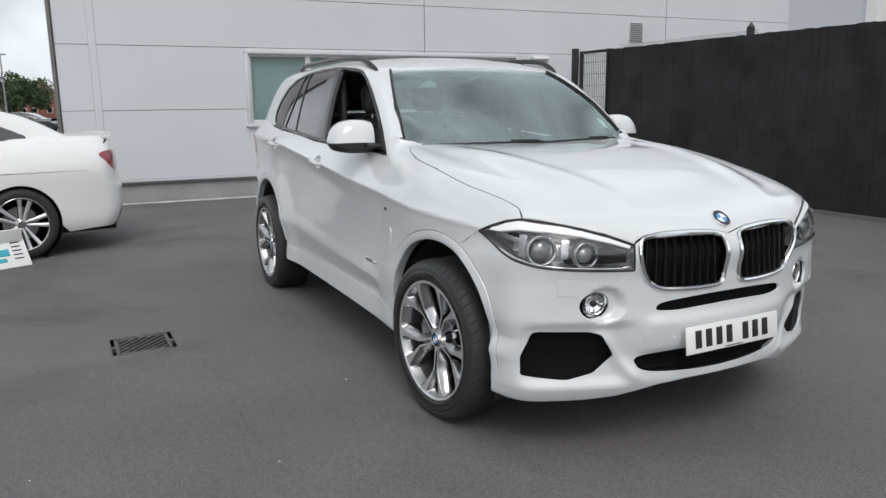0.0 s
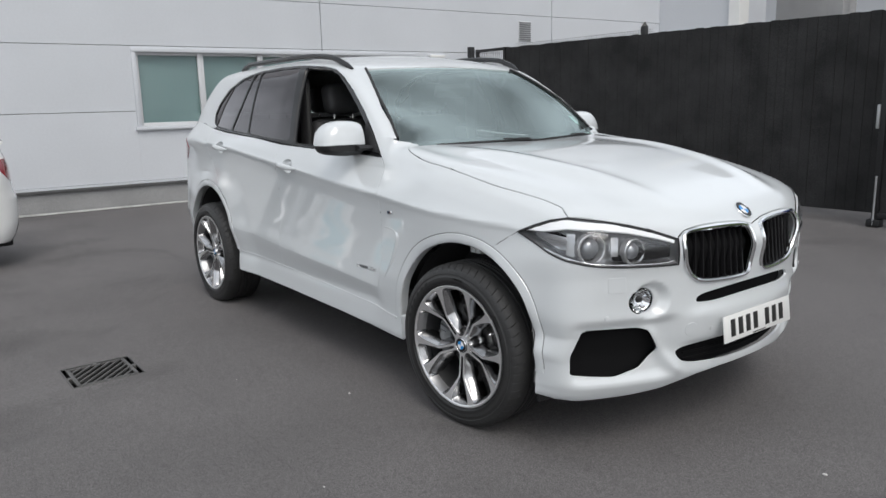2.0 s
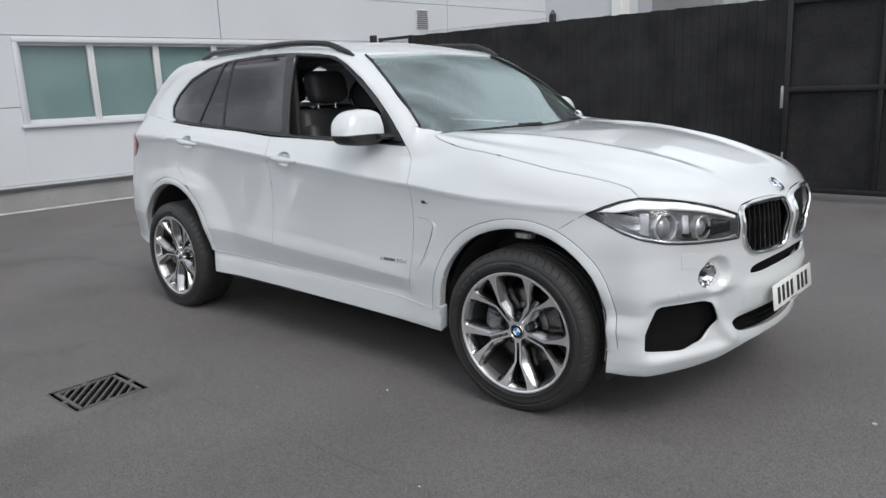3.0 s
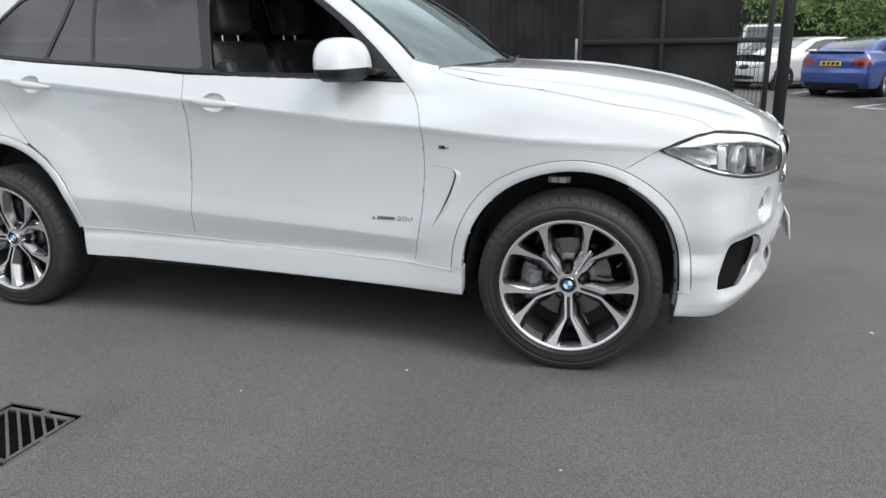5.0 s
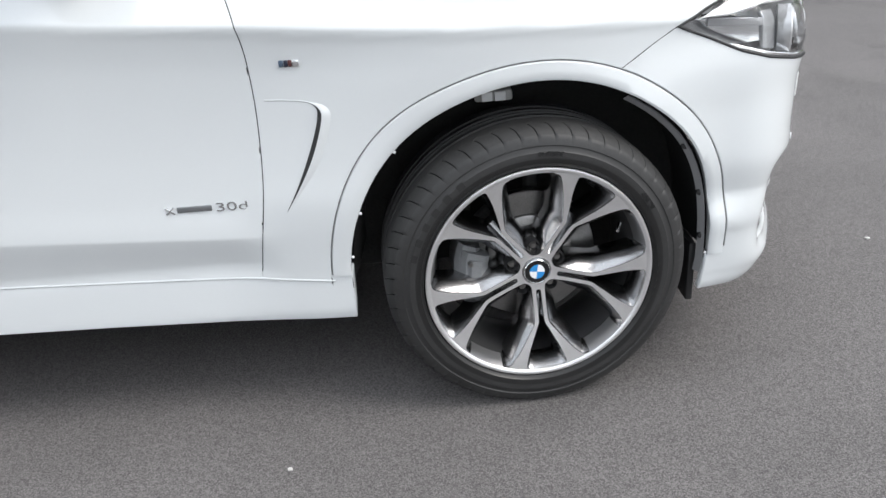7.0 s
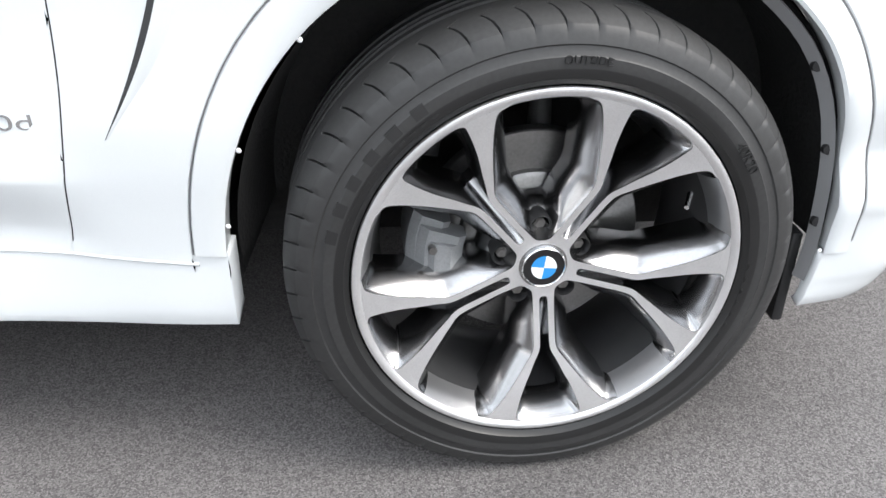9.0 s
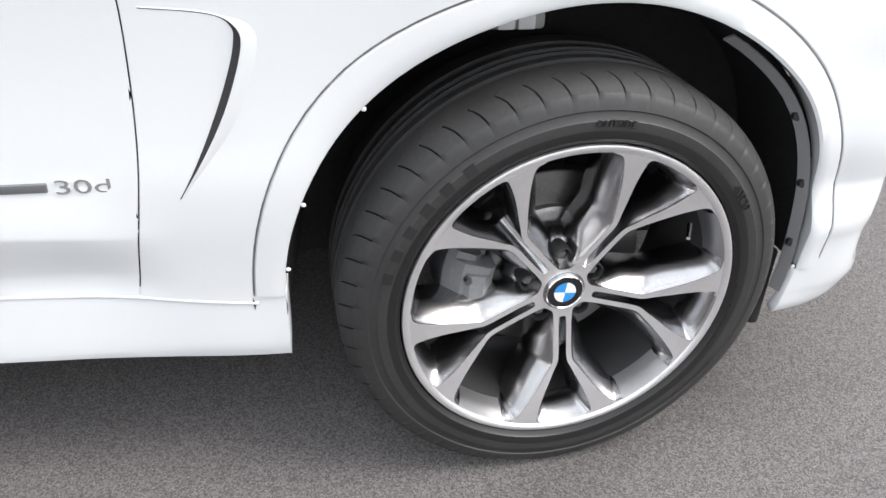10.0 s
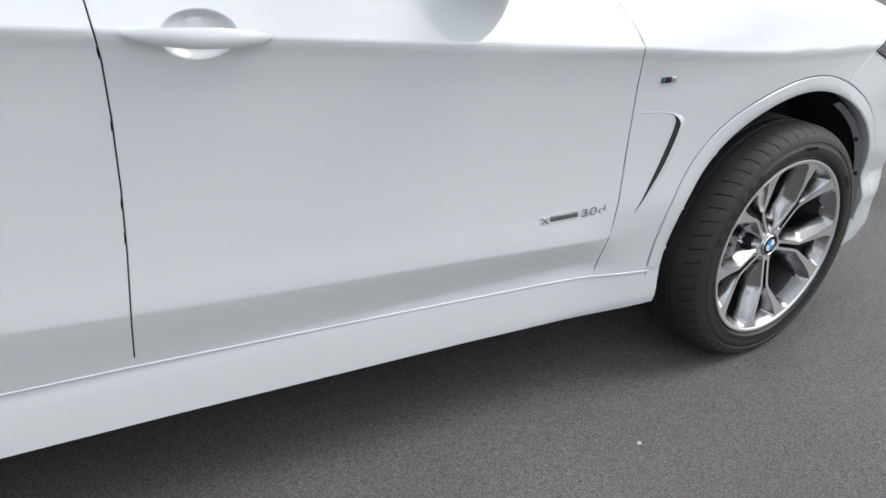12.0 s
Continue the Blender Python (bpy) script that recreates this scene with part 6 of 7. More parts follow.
# door handles over shallow cups
def handle(x0, x1, z0, z1, g, flip):
    sgn = -1 if flip else 1
    mid_x, mid_z = (x0 + x1) / 2, (z0 + z1) / 2
    y = laid([(mid_x, mid_z)], g, from_side)[0][1]
    n = 18
    bm = bmesh.new()

    def ring(i):
        t = i / n
        x = x0 + (x1 - x0) * t
        z = z0 + (z1 - z0) * t
        sw = math.sin(math.pi * min(max(t, 0.02), 0.98)) ** 0.55
        h, d = 0.0175 * sw + 0.001, 0.012 * sw + 0.001
        out = -0.026 * math.sin(math.pi * t) ** 0.6
        return [(x, (y + out - d * math.cos(a) * 0.8) * sgn, z + h * math.sin(a)) for a in (k * math.pi / 5 for k in range(10))]
    add_sweep(bm, range(n + 1), ring)
    bmesh.ops.recalc_face_normals(bm, faces=bm.faces)
    ob = part("door_handle", bm, PAINT, car, "white pull handle over a shallow cup")
    pts = laid(cup_plan(mid_x, mid_z), g, from_side)
    bm = bmesh.new()
    centre = laid([(mid_x, mid_z)], g, from_side)[0]
    rows = [[bm.verts.new(tuple((centre + (p - centre) * f + (0, dy, 0)) * (1, sgn, 1))) for p in pts] for f, dy in ((1.04, 0.0022), (0.97, 0.004), (0.86, 0.012), (0.66, 0.020), (0.25, 0.024))]
    for a, b in zip(rows, rows[1:]):
        for i in range(24):
            bm.faces.new((a[i], a[(i + 1) % 24], b[(i + 1) % 24], b[i]))
    bm.faces.new(rows[-1])
    bmesh.ops.recalc_face_normals(bm, faces=bm.faces)
    part("handle_cup", bm, PAINT, ob)


for flip in (False, True):
    handle(-1.722, -1.476, 1.092, 1.074, lower_body, flip)
    handle(-2.750, -2.510, 1.172, 1.150, rear_body, flip)

# ---- cabin: windows, pillars, roof ----
def axis_plan(points, g, lay, far=2.2):
    return [(p[0], math.atan2(p[2] - 1.20, abs(p[1])) * 0.75) for p in laid(points, g, lay, far)]


GLASS_LINE = [(-0.718, 1.170), (-0.785, 1.236), (-0.815, 1.264), (-0.875, 1.321), (-0.97, 1.404), (-1.11, 1.506), (-1.245, 1.588), (-1.36, 1.638), (-1.50, 1.660), (-1.76, 1.680), (-2.10, 1.683), (-2.38, 1.668), (-2.60, 1.630), (-2.80, 1.560), (-2.93, 1.465),
              (-2.985, 1.388), (-2.965, 1.322), (-2.90, 1.298)]
GLASS_FOOT = [(-2.62, 1.276), (-2.10, 1.246), (-1.70, 1.217), (-1.10, 1.188)]
SCREEN_EDGE = [(-0.811, -0.713), (-0.952, -0.681), (-1.06, -0.645), (-1.16, -0.608), (-1.225, -0.584), (-1.262, -0.570)]
glass_axis = axis_plan(GLASS_LINE, cabin, from_side)
screen_axis = axis_plan(PILLAR_CUT[2:], skin, from_side) + axis_plan(SCREEN_EDGE, cabin, from_above, 1.2)
top_line = [(-1.262, -0.578), (-1.40, -0.615), (-1.8, -0.625), (-2.4, -0.625), (-2.8, -0.61), (-3.12, -0.59)]
roof_axis = axis_plan(top_line[1:], cabin, from_above, 1.2)
rear_axis = axis_plan([(-3.11, 1.640), (-3.24, 1.54), (-3.40, 1.41), (-3.52, 1.28), (-3.2, 1.28), (-2.93, 1.288)], cabin, from_side)
cut_psi = screen_axis[0][1] + 0.004
frame_white = glass_axis[2:] + rear_axis[::-1] + roof_axis[::-1] + screen_axis[::-1]
both_sides("body_side_frame", frame_white, cabin, from_axis, PAINT, car, "white pillar and roof side", grain=0.02, gap=lambda p: -0.0015 if p[0] > -0.82 and p[1] < cut_psi else 0.0008)
roof = [(x, y) for x, y in top_line] + [(-3.25, -0.55), (-3.28, 0.0)]
roof = [(-1.238, 0.0), (-1.243, -0.3), (-1.255, -0.52)] + roof
roof = roof + [(x, -y) for x, y in roof[::-1] if abs(y) > 1e-6]
panel("roof", roof, cabin, from_above, PAINT, car, grain=0.05, far=1.3)
panel("tailgate", [(d * W, z) for d, z in ((-60, 1.22), (60, 1.22), (60, 1.34), (40, 1.38), (-40, 1.38), (-60, 1.34))], cabin, round_pivot(-2.6, -1.0), PAINT, car, grain=0.05)
panel("rear_window", [(d * W, z) for d, z in ((-38, 1.38), (38, 1.38), (40, 1.60), (-40, 1.60))], cabin, round_pivot(-2.6, -1.0), GLASS, car, "rear window", grain=0.06, edge=0.0)
screen = [(-0.44, 0.0), (-0.505, -0.40), (-0.655, -0.752), (-0.690, -0.742), (-0.736, -0.734)] + [(x, y - 0.006) for x, y in SCREEN_EDGE[:-1]] + [(-1.245, -0.562), (-1.236, -0.35), (-1.230, 0.0)]
screen = screen + [(x, -y) for x, y in screen[::-1] if abs(y) > 1e-6]
pane = panel("windscreen", screen, cabin, from_above, GLASS, car, "pale green tinted windscreen", grain=0.05, edge=0.0, sink=0.004, far=1.3)
pane.visible_shadow = False
band = [(-0.44, 0.0), (-0.505, -0.40), (-0.645, -0.725), (-0.690, -0.715), (-0.580, -0.40), (-0.530, 0.0)]
band = band + [(x, -y) for x, y in band[::-1] if abs(y) > 1e-6]
panel("windscreen_band", band[:6] + band[6:], cabin, from_above, BLACK_GLOSS, car, "black band at the foot of the windscreen", sink=0.010, edge=0.0, grain=0.05, far=1.3)
top_band = [(-1.230, 0.0), (-1.236, -0.35), (-1.245, -0.575), (-1.20, -0.585), (-1.195, -0.35), (-1.190, 0.0)]
panel("windscreen_band", top_band + [(x, -y) for x, y in top_band[::-1] if abs(y) > 1e-6], cabin, from_above, BLACK_GLOSS, car, "black shade band on top of the windscreen", sink=0.010, edge=0.0, grain=0.05, far=1.3)

frame_plan = glass_axis + axis_plan(GLASS_FOOT, cabin, from_side)
FRONT_OPEN = [(-0.835, 1.200), (-0.935, 1.332), (-1.055, 1.432), (-1.185, 1.525), (-1.30, 1.598), (-1.41, 1.637), (-1.698, 1.664), (-1.674, 1.45), (-1.636, 1.218)]
REAR_PANE = [(-1.688, 1.230), (-1.728, 1.45), (-1.776, 1.666), (-2.05, 1.669), (-2.315, 1.660), (-2.31, 1.45), (-2.295, 1.262)]
VENT_PANE = [(-2.313, 1.264), (-2.327, 1.45), (-2.333, 1.658), (-2.41, 1.652), (-2.49, 1.45), (-2.580, 1.279)]
BACK_PANE = [(-2.602, 1.282), (-2.518, 1.45), (-2.435, 1.649), (-2.59, 1.617), (-2.785, 1.550), (-2.91, 1.462), (-2.965, 1.385), (-2.945, 1.327), (-2.89, 1.304)]
holes = [rounded(axis_plan(h, cabin, from_side), 2, 0.05) for h in (FRONT_OPEN, REAR_PANE, VENT_PANE, BACK_PANE)]
for flip in (False, True):
    surround = panel("window_surround", frame_plan, cabin, from_axis, BLACK_GLOSS, car, "gloss black window surround", grain=0.02, holes=holes, sink=0.004, hole_edge=0.03, mirror=flip)
    for nm, hole, label in (("rear_door_glass", holes[1], "dark tinted glass"), ("vent_glass", holes[2], "dark tinted glass"), ("rear_side_glass", holes[3], "dark tinted glass")):
        panel(nm, grow(hole, 0.004), cabin, from_axis, GLASS_DARK, surround, label, sink=0.010, edge=0.0, grain=0.05, mirror=flip)
    if flip:
        panel("front_door_glass", grow(holes[0], 0.004), cabin, from_axis, GLASS, surround, "clear side window glass", sink=0.010, edge=0.0, grain=0.05, mirror=True)
    # rubber strip at the foot of the windows
    strip_line = laid(dense([(-0.730, 1.172), (-1.10, 1.186), (-1.70, 1.211), (-2.10, 1.240), (-2.62, 1.270), (-2.88, 1.290)], 0.04, closed=False), cabin, from_side)
    part("waist_strip", tube([tuple(p * (1, -1 if flip else 1, 1)) for p in strip_line], 0.008, 8), BLACK_GLOSS, car, "black strip along the window foot")
    # roof rail
    rail_line = laid(dense([(-1.27, -0.645), (-1.36, -0.655), (-1.6, -0.665), (-2.1, -0.67), (-2.6, -0.66), (-2.80, -0.65)], 0.06, closed=False), cabin, from_above, 1.3)
    count = len(rail_line)
    rail_pts = [tuple((p + (0, 0, 0.030 * min(1, i / 4, (count - 1 - i) / 3))) * (1, -1 if flip else 1, 1)) for i, p in enumerate(rail_line)]
    part("roof_rail", tube(rail_pts, lambda i: 0.017 if 0 < i < count - 1 else 0.010, 10, 1.0), BLACK_GLOSS, car, "gloss black roof rail")
    # door mirror: cap over a black foot
    mirror_height = smooth_keys((0, 0.90), (0.15, 0.98), (0.4, 1.0), (0.65, 0.93), (0.85, 0.70), (0.95, 0.45), (1.0, 0.15))
    mirror_depth = smooth_keys((0, 0.93), (0.2, 1.0), (0.6, 0.96), (0.85, 0.80), (0.95, 0.62), (1.0, 0.40))
    sgn = -1 if flip else 1
    bm = bmesh.new()

    def ring(i):
        # from the cabin side outwards
        t = i / 12
        y = -0.838 - 0.226 * t
        tall = float(mirror_height(t)) * 0.124
        deep = float(mirror_depth(t)) * 0.090
        mid = -0.944 - 0.022 * t
        pts = []
        for k in range(17):
            a = math.pi * k / 16
            c, sn = math.cos(a), math.sin(a)
            pts.append((mid + deep * math.copysign(abs(c) ** 0.48, c) - 0.02 * sn * (1 if c > 0 else 0.3), y * sgn, 1.229 + tall * abs(sn) ** 0.70))
        return pts
    add_sweep(bm, range(13), ring)
    bmesh.ops.recalc_face_normals(bm, faces=bm.faces)
    cap = part("door_mirror", bm, PAINT, car, "white door mirror cap on a black foot")
    low = bmesh.new()

    def ring(i):
        t = i / 12
        y = -0.842 - 0.221 * t
        deep = float(mirror_depth(t)) * 0.090
        mid, drop = -0.944 - 0.022 * t, 0.052 * float(mirror_height(t)) + 0.004
        return [(mid - deep, y * sgn, 1.231), (mid, y * sgn, 1.232), (mid + deep, y * sgn, 1.231), (mid + deep * 0.95, y * sgn, 1.228 - drop * 0.55), (mid + deep * 0.5, y * sgn, 1.228 - drop), (mid - deep * 0.6, y * sgn, 1.228 - drop), (mid - deep * 0.97, y * sgn, 1.228 - drop * 0.5)]
    add_sweep(low, range(13), ring)
    add_sweep(low, range(5), lambda i: [(-0.865 + 0.045 * math.cos(a) + 0.02 * (4 - i) / 4, (-0.865 + 0.0 - 0.0) * sgn - sgn * 0.02 * i + 0.05 * sgn, 1.214 + 0.014 * math.sin(a) - 0.004 * (4 - i) / 4) for a in (k * math.pi / 4 for k in range(8))])
    bmesh.ops.recalc_face_normals(low, faces=low.faces)
    part("mirror_foot", low, BLACK_PLASTIC, cap, "black plastic foot")
    glass_bm = box(-1.030, -1.024, min(-0.87 * sgn, -0.985 * sgn), max(-0.87 * sgn, -0.985 * sgn), 1.235, 1.312, 0.002)
    part("mirror_glass", glass_bm, CHROME, cap, "mirror glass")
    sail = axis_plan([(-0.745, 1.186), (-0.835, 1.275), (-0.915, 1.345), (-0.915, 1.200)], cabin, from_side)
    panel("mirror_sail", sail, cabin, from_axis, BLACK_PLASTIC, car, "black corner panel behind the mirror", sink=-0.004, edge=0.008, gap=0.0, mirror=flip)

# dark gasket along the sides of the windscreen
for flip in (False, True):
    gasket_line = laid(dense([(-0.715, -0.737), (-0.745, -0.731)] + SCREEN_EDGE, 0.03, closed=False), cabin, from_above, 1.3)
    part("windscreen_gasket", tube([tuple((p + (0.003, 0.006, 0.002)) * (1, -1 if flip else 1, 1)) for p in gasket_line], 0.0075, 8), BLACK_PLASTIC, car, "thin black windscreen gasket")

# wipers and scuttle
part("scuttle", box(-0.62, -0.42, -0.66, 0.66, 1.08, 1.165, 0.01), BLACK_PLASTIC, car, "black scuttle panel")
for y0, y1 in ((-0.58, 0.10), (0.02, 0.62)):
    pts = laid([(-0.462 - 0.010 * math.sin(math.pi * i / 9) - 0.36 * abs(y0 + (y1 - y0) * i / 9) ** 2, y0 + (y1 - y0) * i / 9) for i in range(10)], cabin, from_above, 1.3)
    wiper = part("wiper", tube([tuple(p + (0.0, 0, 0.005)) for p in pts], 0.005, 6, 1.3), BLACK_PLASTIC, car, "black wiper blade")
    part("wiper_arm", tube([tuple(pts[5] + (0, 0, 0.016)), tuple(pts[7] + (0.02, 0, 0.016)), (-0.50 - 0.3 * y1 * y1, y1 * 0.95, 1.195)], 0.005, 6), BLACK_PLASTIC, wiper)
# stickers on the windscreen
for y, x, w, h in ((0.60, -0.70, 0.05, 0.07), (0.645, -0.62, 0.035, 0.035)):
    quad = [(x, y), (x - h, y + 0.0), (x - h, y + w), (x, y + w)]
    panel("sticker", quad, cabin, from_above, surface("pale_green_sticker", (0.45, 0.70, 0.66), 0.5, vary=0.15, size=60.0), pane, "pale green sticker inside the glass", sink=0.008, edge=0.0, grain=0.03, far=1.3)

# ---- inside the car ----
def rounded_block(bm, m, sx, sy, sz, soft):
    verts = add_box(bm, -sx / 2, sx / 2, -sy / 2, sy / 2, -sz / 2, sz / 2, soft, segments=4)
    bmesh.ops.transform(bm, matrix=m, verts=verts)


def seat(x, y, wide=0.50, head=True):
    bm = bmesh.new()
    rounded_block(bm, pose(x + 0.24, y, 0.72, 0, -8, 0), 0.52, wide, 0.18, 0.06)
    ob = part("seat", bm, LEATHER, car, "black leather seat")
    bm = bmesh.new()
    rounded_block(bm, pose(x - 0.06, y, 1.02, 0, -14, 0), 0.16, wide, 0.66, 0.06)
    for s in (-1, 1):
        rounded_block(bm, pose(x - 0.02, y + s * wide * 0.42, 1.0, 0, -14, 0), 0.20, 0.09, 0.50, 0.04)
    part("backrest", bm, LEATHER, ob)
    bm = bmesh.new()
    rounded_block(bm, pose(x - 0.13, y, 1.475, 0, -10, 0), 0.13, 0.28, 0.20, 0.055)
    part("headrest", bm, LEATHER, ob)
    for s in (-0.07, 0.07):
        part("headrest_post", rod((x - 0.125, y + s, 1.30), (x - 0.13, y + s, 1.40), 0.007), CHROME, ob, "bright steel post")


seat(-1.72, -0.38)
seat(-1.81, 0.38)
for y in (-0.42, 0.0, 0.42):
    seat(-2.62, y, 0.42)
part("dashboard", box(-0.98, -0.46, -0.74, 0.74, 0.80, 1.115, 0.07, segments=4), CABIN, car, "black dashboard")
hood_in = part("instrument_hood", box(-1.02, -0.80, -0.56, -0.20, 1.08, 1.16, 0.03, segments=3), CABIN, car, "black instrument hood")
part("cabin_floor", box(-3.5, -0.5, -0.80, 0.80, 0.42, 0.50, 0.01), CABIN, car, "dark carpet")
part("centre_console", box(-1.75, -0.85, -0.12, 0.12, 0.5, 0.82, 0.04, segments=3), CABIN, car, "black centre console")
part("load_cover", box(-3.5, -2.75, -0.62, 0.62, 1.10, 1.14, 0.01), CABIN, car, "black load cover")
for s in (-1, 1):
    part("door_trim", box(-2.6, -1.25, min(s * 0.80, s * 0.86), max(s * 0.80, s * 0.86), 0.45, 1.13, 0.02), CABIN, car, "black door trim")
    part("pillar_trim", box(-1.86, -1.75, min(s * 0.66, s * 0.70), max(s * 0.66, s * 0.70), 1.1, 1.60, 0.02), CABIN, car, "dark pillar trim")
panel("head_lining", [(x, y * 0.96) for x, y in roof], cabin, from_above, surface("grey_head_lining", (0.20, 0.20, 0.20), 0.9, vary=0.05), car, "grey head lining", sink=0.03, edge=0.0, grain=0.08, far=1.3)
wheel_mid = pose(-1.10, -0.38, 1.03, 0, -62, 0)
bm = bmesh.new()
add_sweep(bm, range(36), lambda i: [((0.182 + 0.016 * math.cos(b)) * math.cos(i * math.pi / 18), (0.182 + 0.016 * math.cos(b)) * math.sin(i * math.pi / 18), 0.016 * math.sin(b)) for b in (k * math.pi / 4 for k in range(8))], closed=True)
bmesh.ops.recalc_face_normals(bm, faces=bm.faces)
steering = part("steering_wheel", bm, LEATHER, car, "black leather steering wheel")
steering.matrix_local = wheel_mid
part("steering_boss", box(-0.07, 0.07, -0.10, 0.10, -0.03, 0.02, 0.02, segments=3), CABIN, steering)
for a in (0, 180, 270):
    part("steering_spoke", box(0.05, 0.18, -0.018, 0.018, -0.012, 0.008, 0.006, turn=pose(0, 0, 0, 0, 0, a)), CABIN, steering)
part("column", rod((-1.08, -0.38, 1.02), (-0.85, -0.38, 0.95), 0.04), CABIN, car)
bm = bmesh.new()
rounded_block(bm, pose(-1.17, 0, 1.50, 0, 20, 0), 0.05, 0.26, 0.08, 0.02)
part("rear_view_mirror", bm, CABIN, car, "black rear-view mirror")

# ---- other cars: a saloon's skin, x to its nose from the front axle ----
deck = smooth_keys((-4.2, 0.92), (-4.02, 1.06), (-3.90, 1.135), (-3.4, 1.14), (-2.6, 1.10), (-0.6, 1.02), (0.0, 0.97), (0.5, 0.86), (0.8, 0.72), (0.9, 0.60))
saloon_side = smooth_keys((0.15, 0.80), (0.25, 0.875), (0.36, 0.905), (0.55, 0.915), (0.78, 0.925), (0.86, 0.915), (0.95, 0.880), (1.08, 0.80), (1.2, 0.70))
saloon_plan = smooth_keys((-4.2, -0.16), (-3.9, -0.075), (-3.4, -0.02), (-2.8, 0.0), (-0.3, 0.0), (0.4, -0.04), (0.9, -0.14))
roof_line = smooth_keys((-3.75, 1.00), (-3.45, 1.165), (-3.25, 1.27), (-3.05, 1.35), (-2.5, 1.445), (-1.9, 1.47), (-1.4, 1.445), (-1.0, 1.36), (-0.6, 1.19), (-0.2, 0.99))
saloon_top = smooth_keys((0.9, 0.86), (1.0, 0.815), (1.2, 0.715), (1.38, 0.615), (1.5, 0.50))
rear_face = smooth_keys((0.15, -3.90), (0.30, -4.03), (0.45, -4.075), (0.62, -4.08), (0.70, -4.055), (0.90, -4.04), (1.05, -3.99), (1.2, -3.9))
fore_face = smooth_keys((0.15, 0.70), (0.3, 0.82), (0.5, 0.86), (0.65, 0.84), (0.8, 0.76), (1.0, 0.5))


def saloon_low(x, y, z):
    a = np.abs(y)
    g = saloon_side(z) + saloon_plan(x) - a
    g = soft_min(g, x - rear_face(z) - 0.26 * a * a, 0.12)
    g = soft_min(g, fore_face(z) - 0.32 * a * a - x, 0.16)
    return soft_min(g, deck(x) - 0.03 * a * a - z, 0.07)


def saloon_cabin(x, y, z):
    a = np.abs(y)
    return soft_min(saloon_top(z) - 0.03 * np.abs(x + 1.8) - a, (roof_line(x) - 0.05 * a * a - z) * 0.9, 0.07)


def saloon_skin(x, y, z):
    return np.maximum(saloon_low(x, y, z), saloon_cabin(x, y, z))


saloon_axis = round_axis(0.70)
saloon_tail = round_pivot(-3.2, -1.0)
saloon_nose = round_pivot(0.0, 1.0)


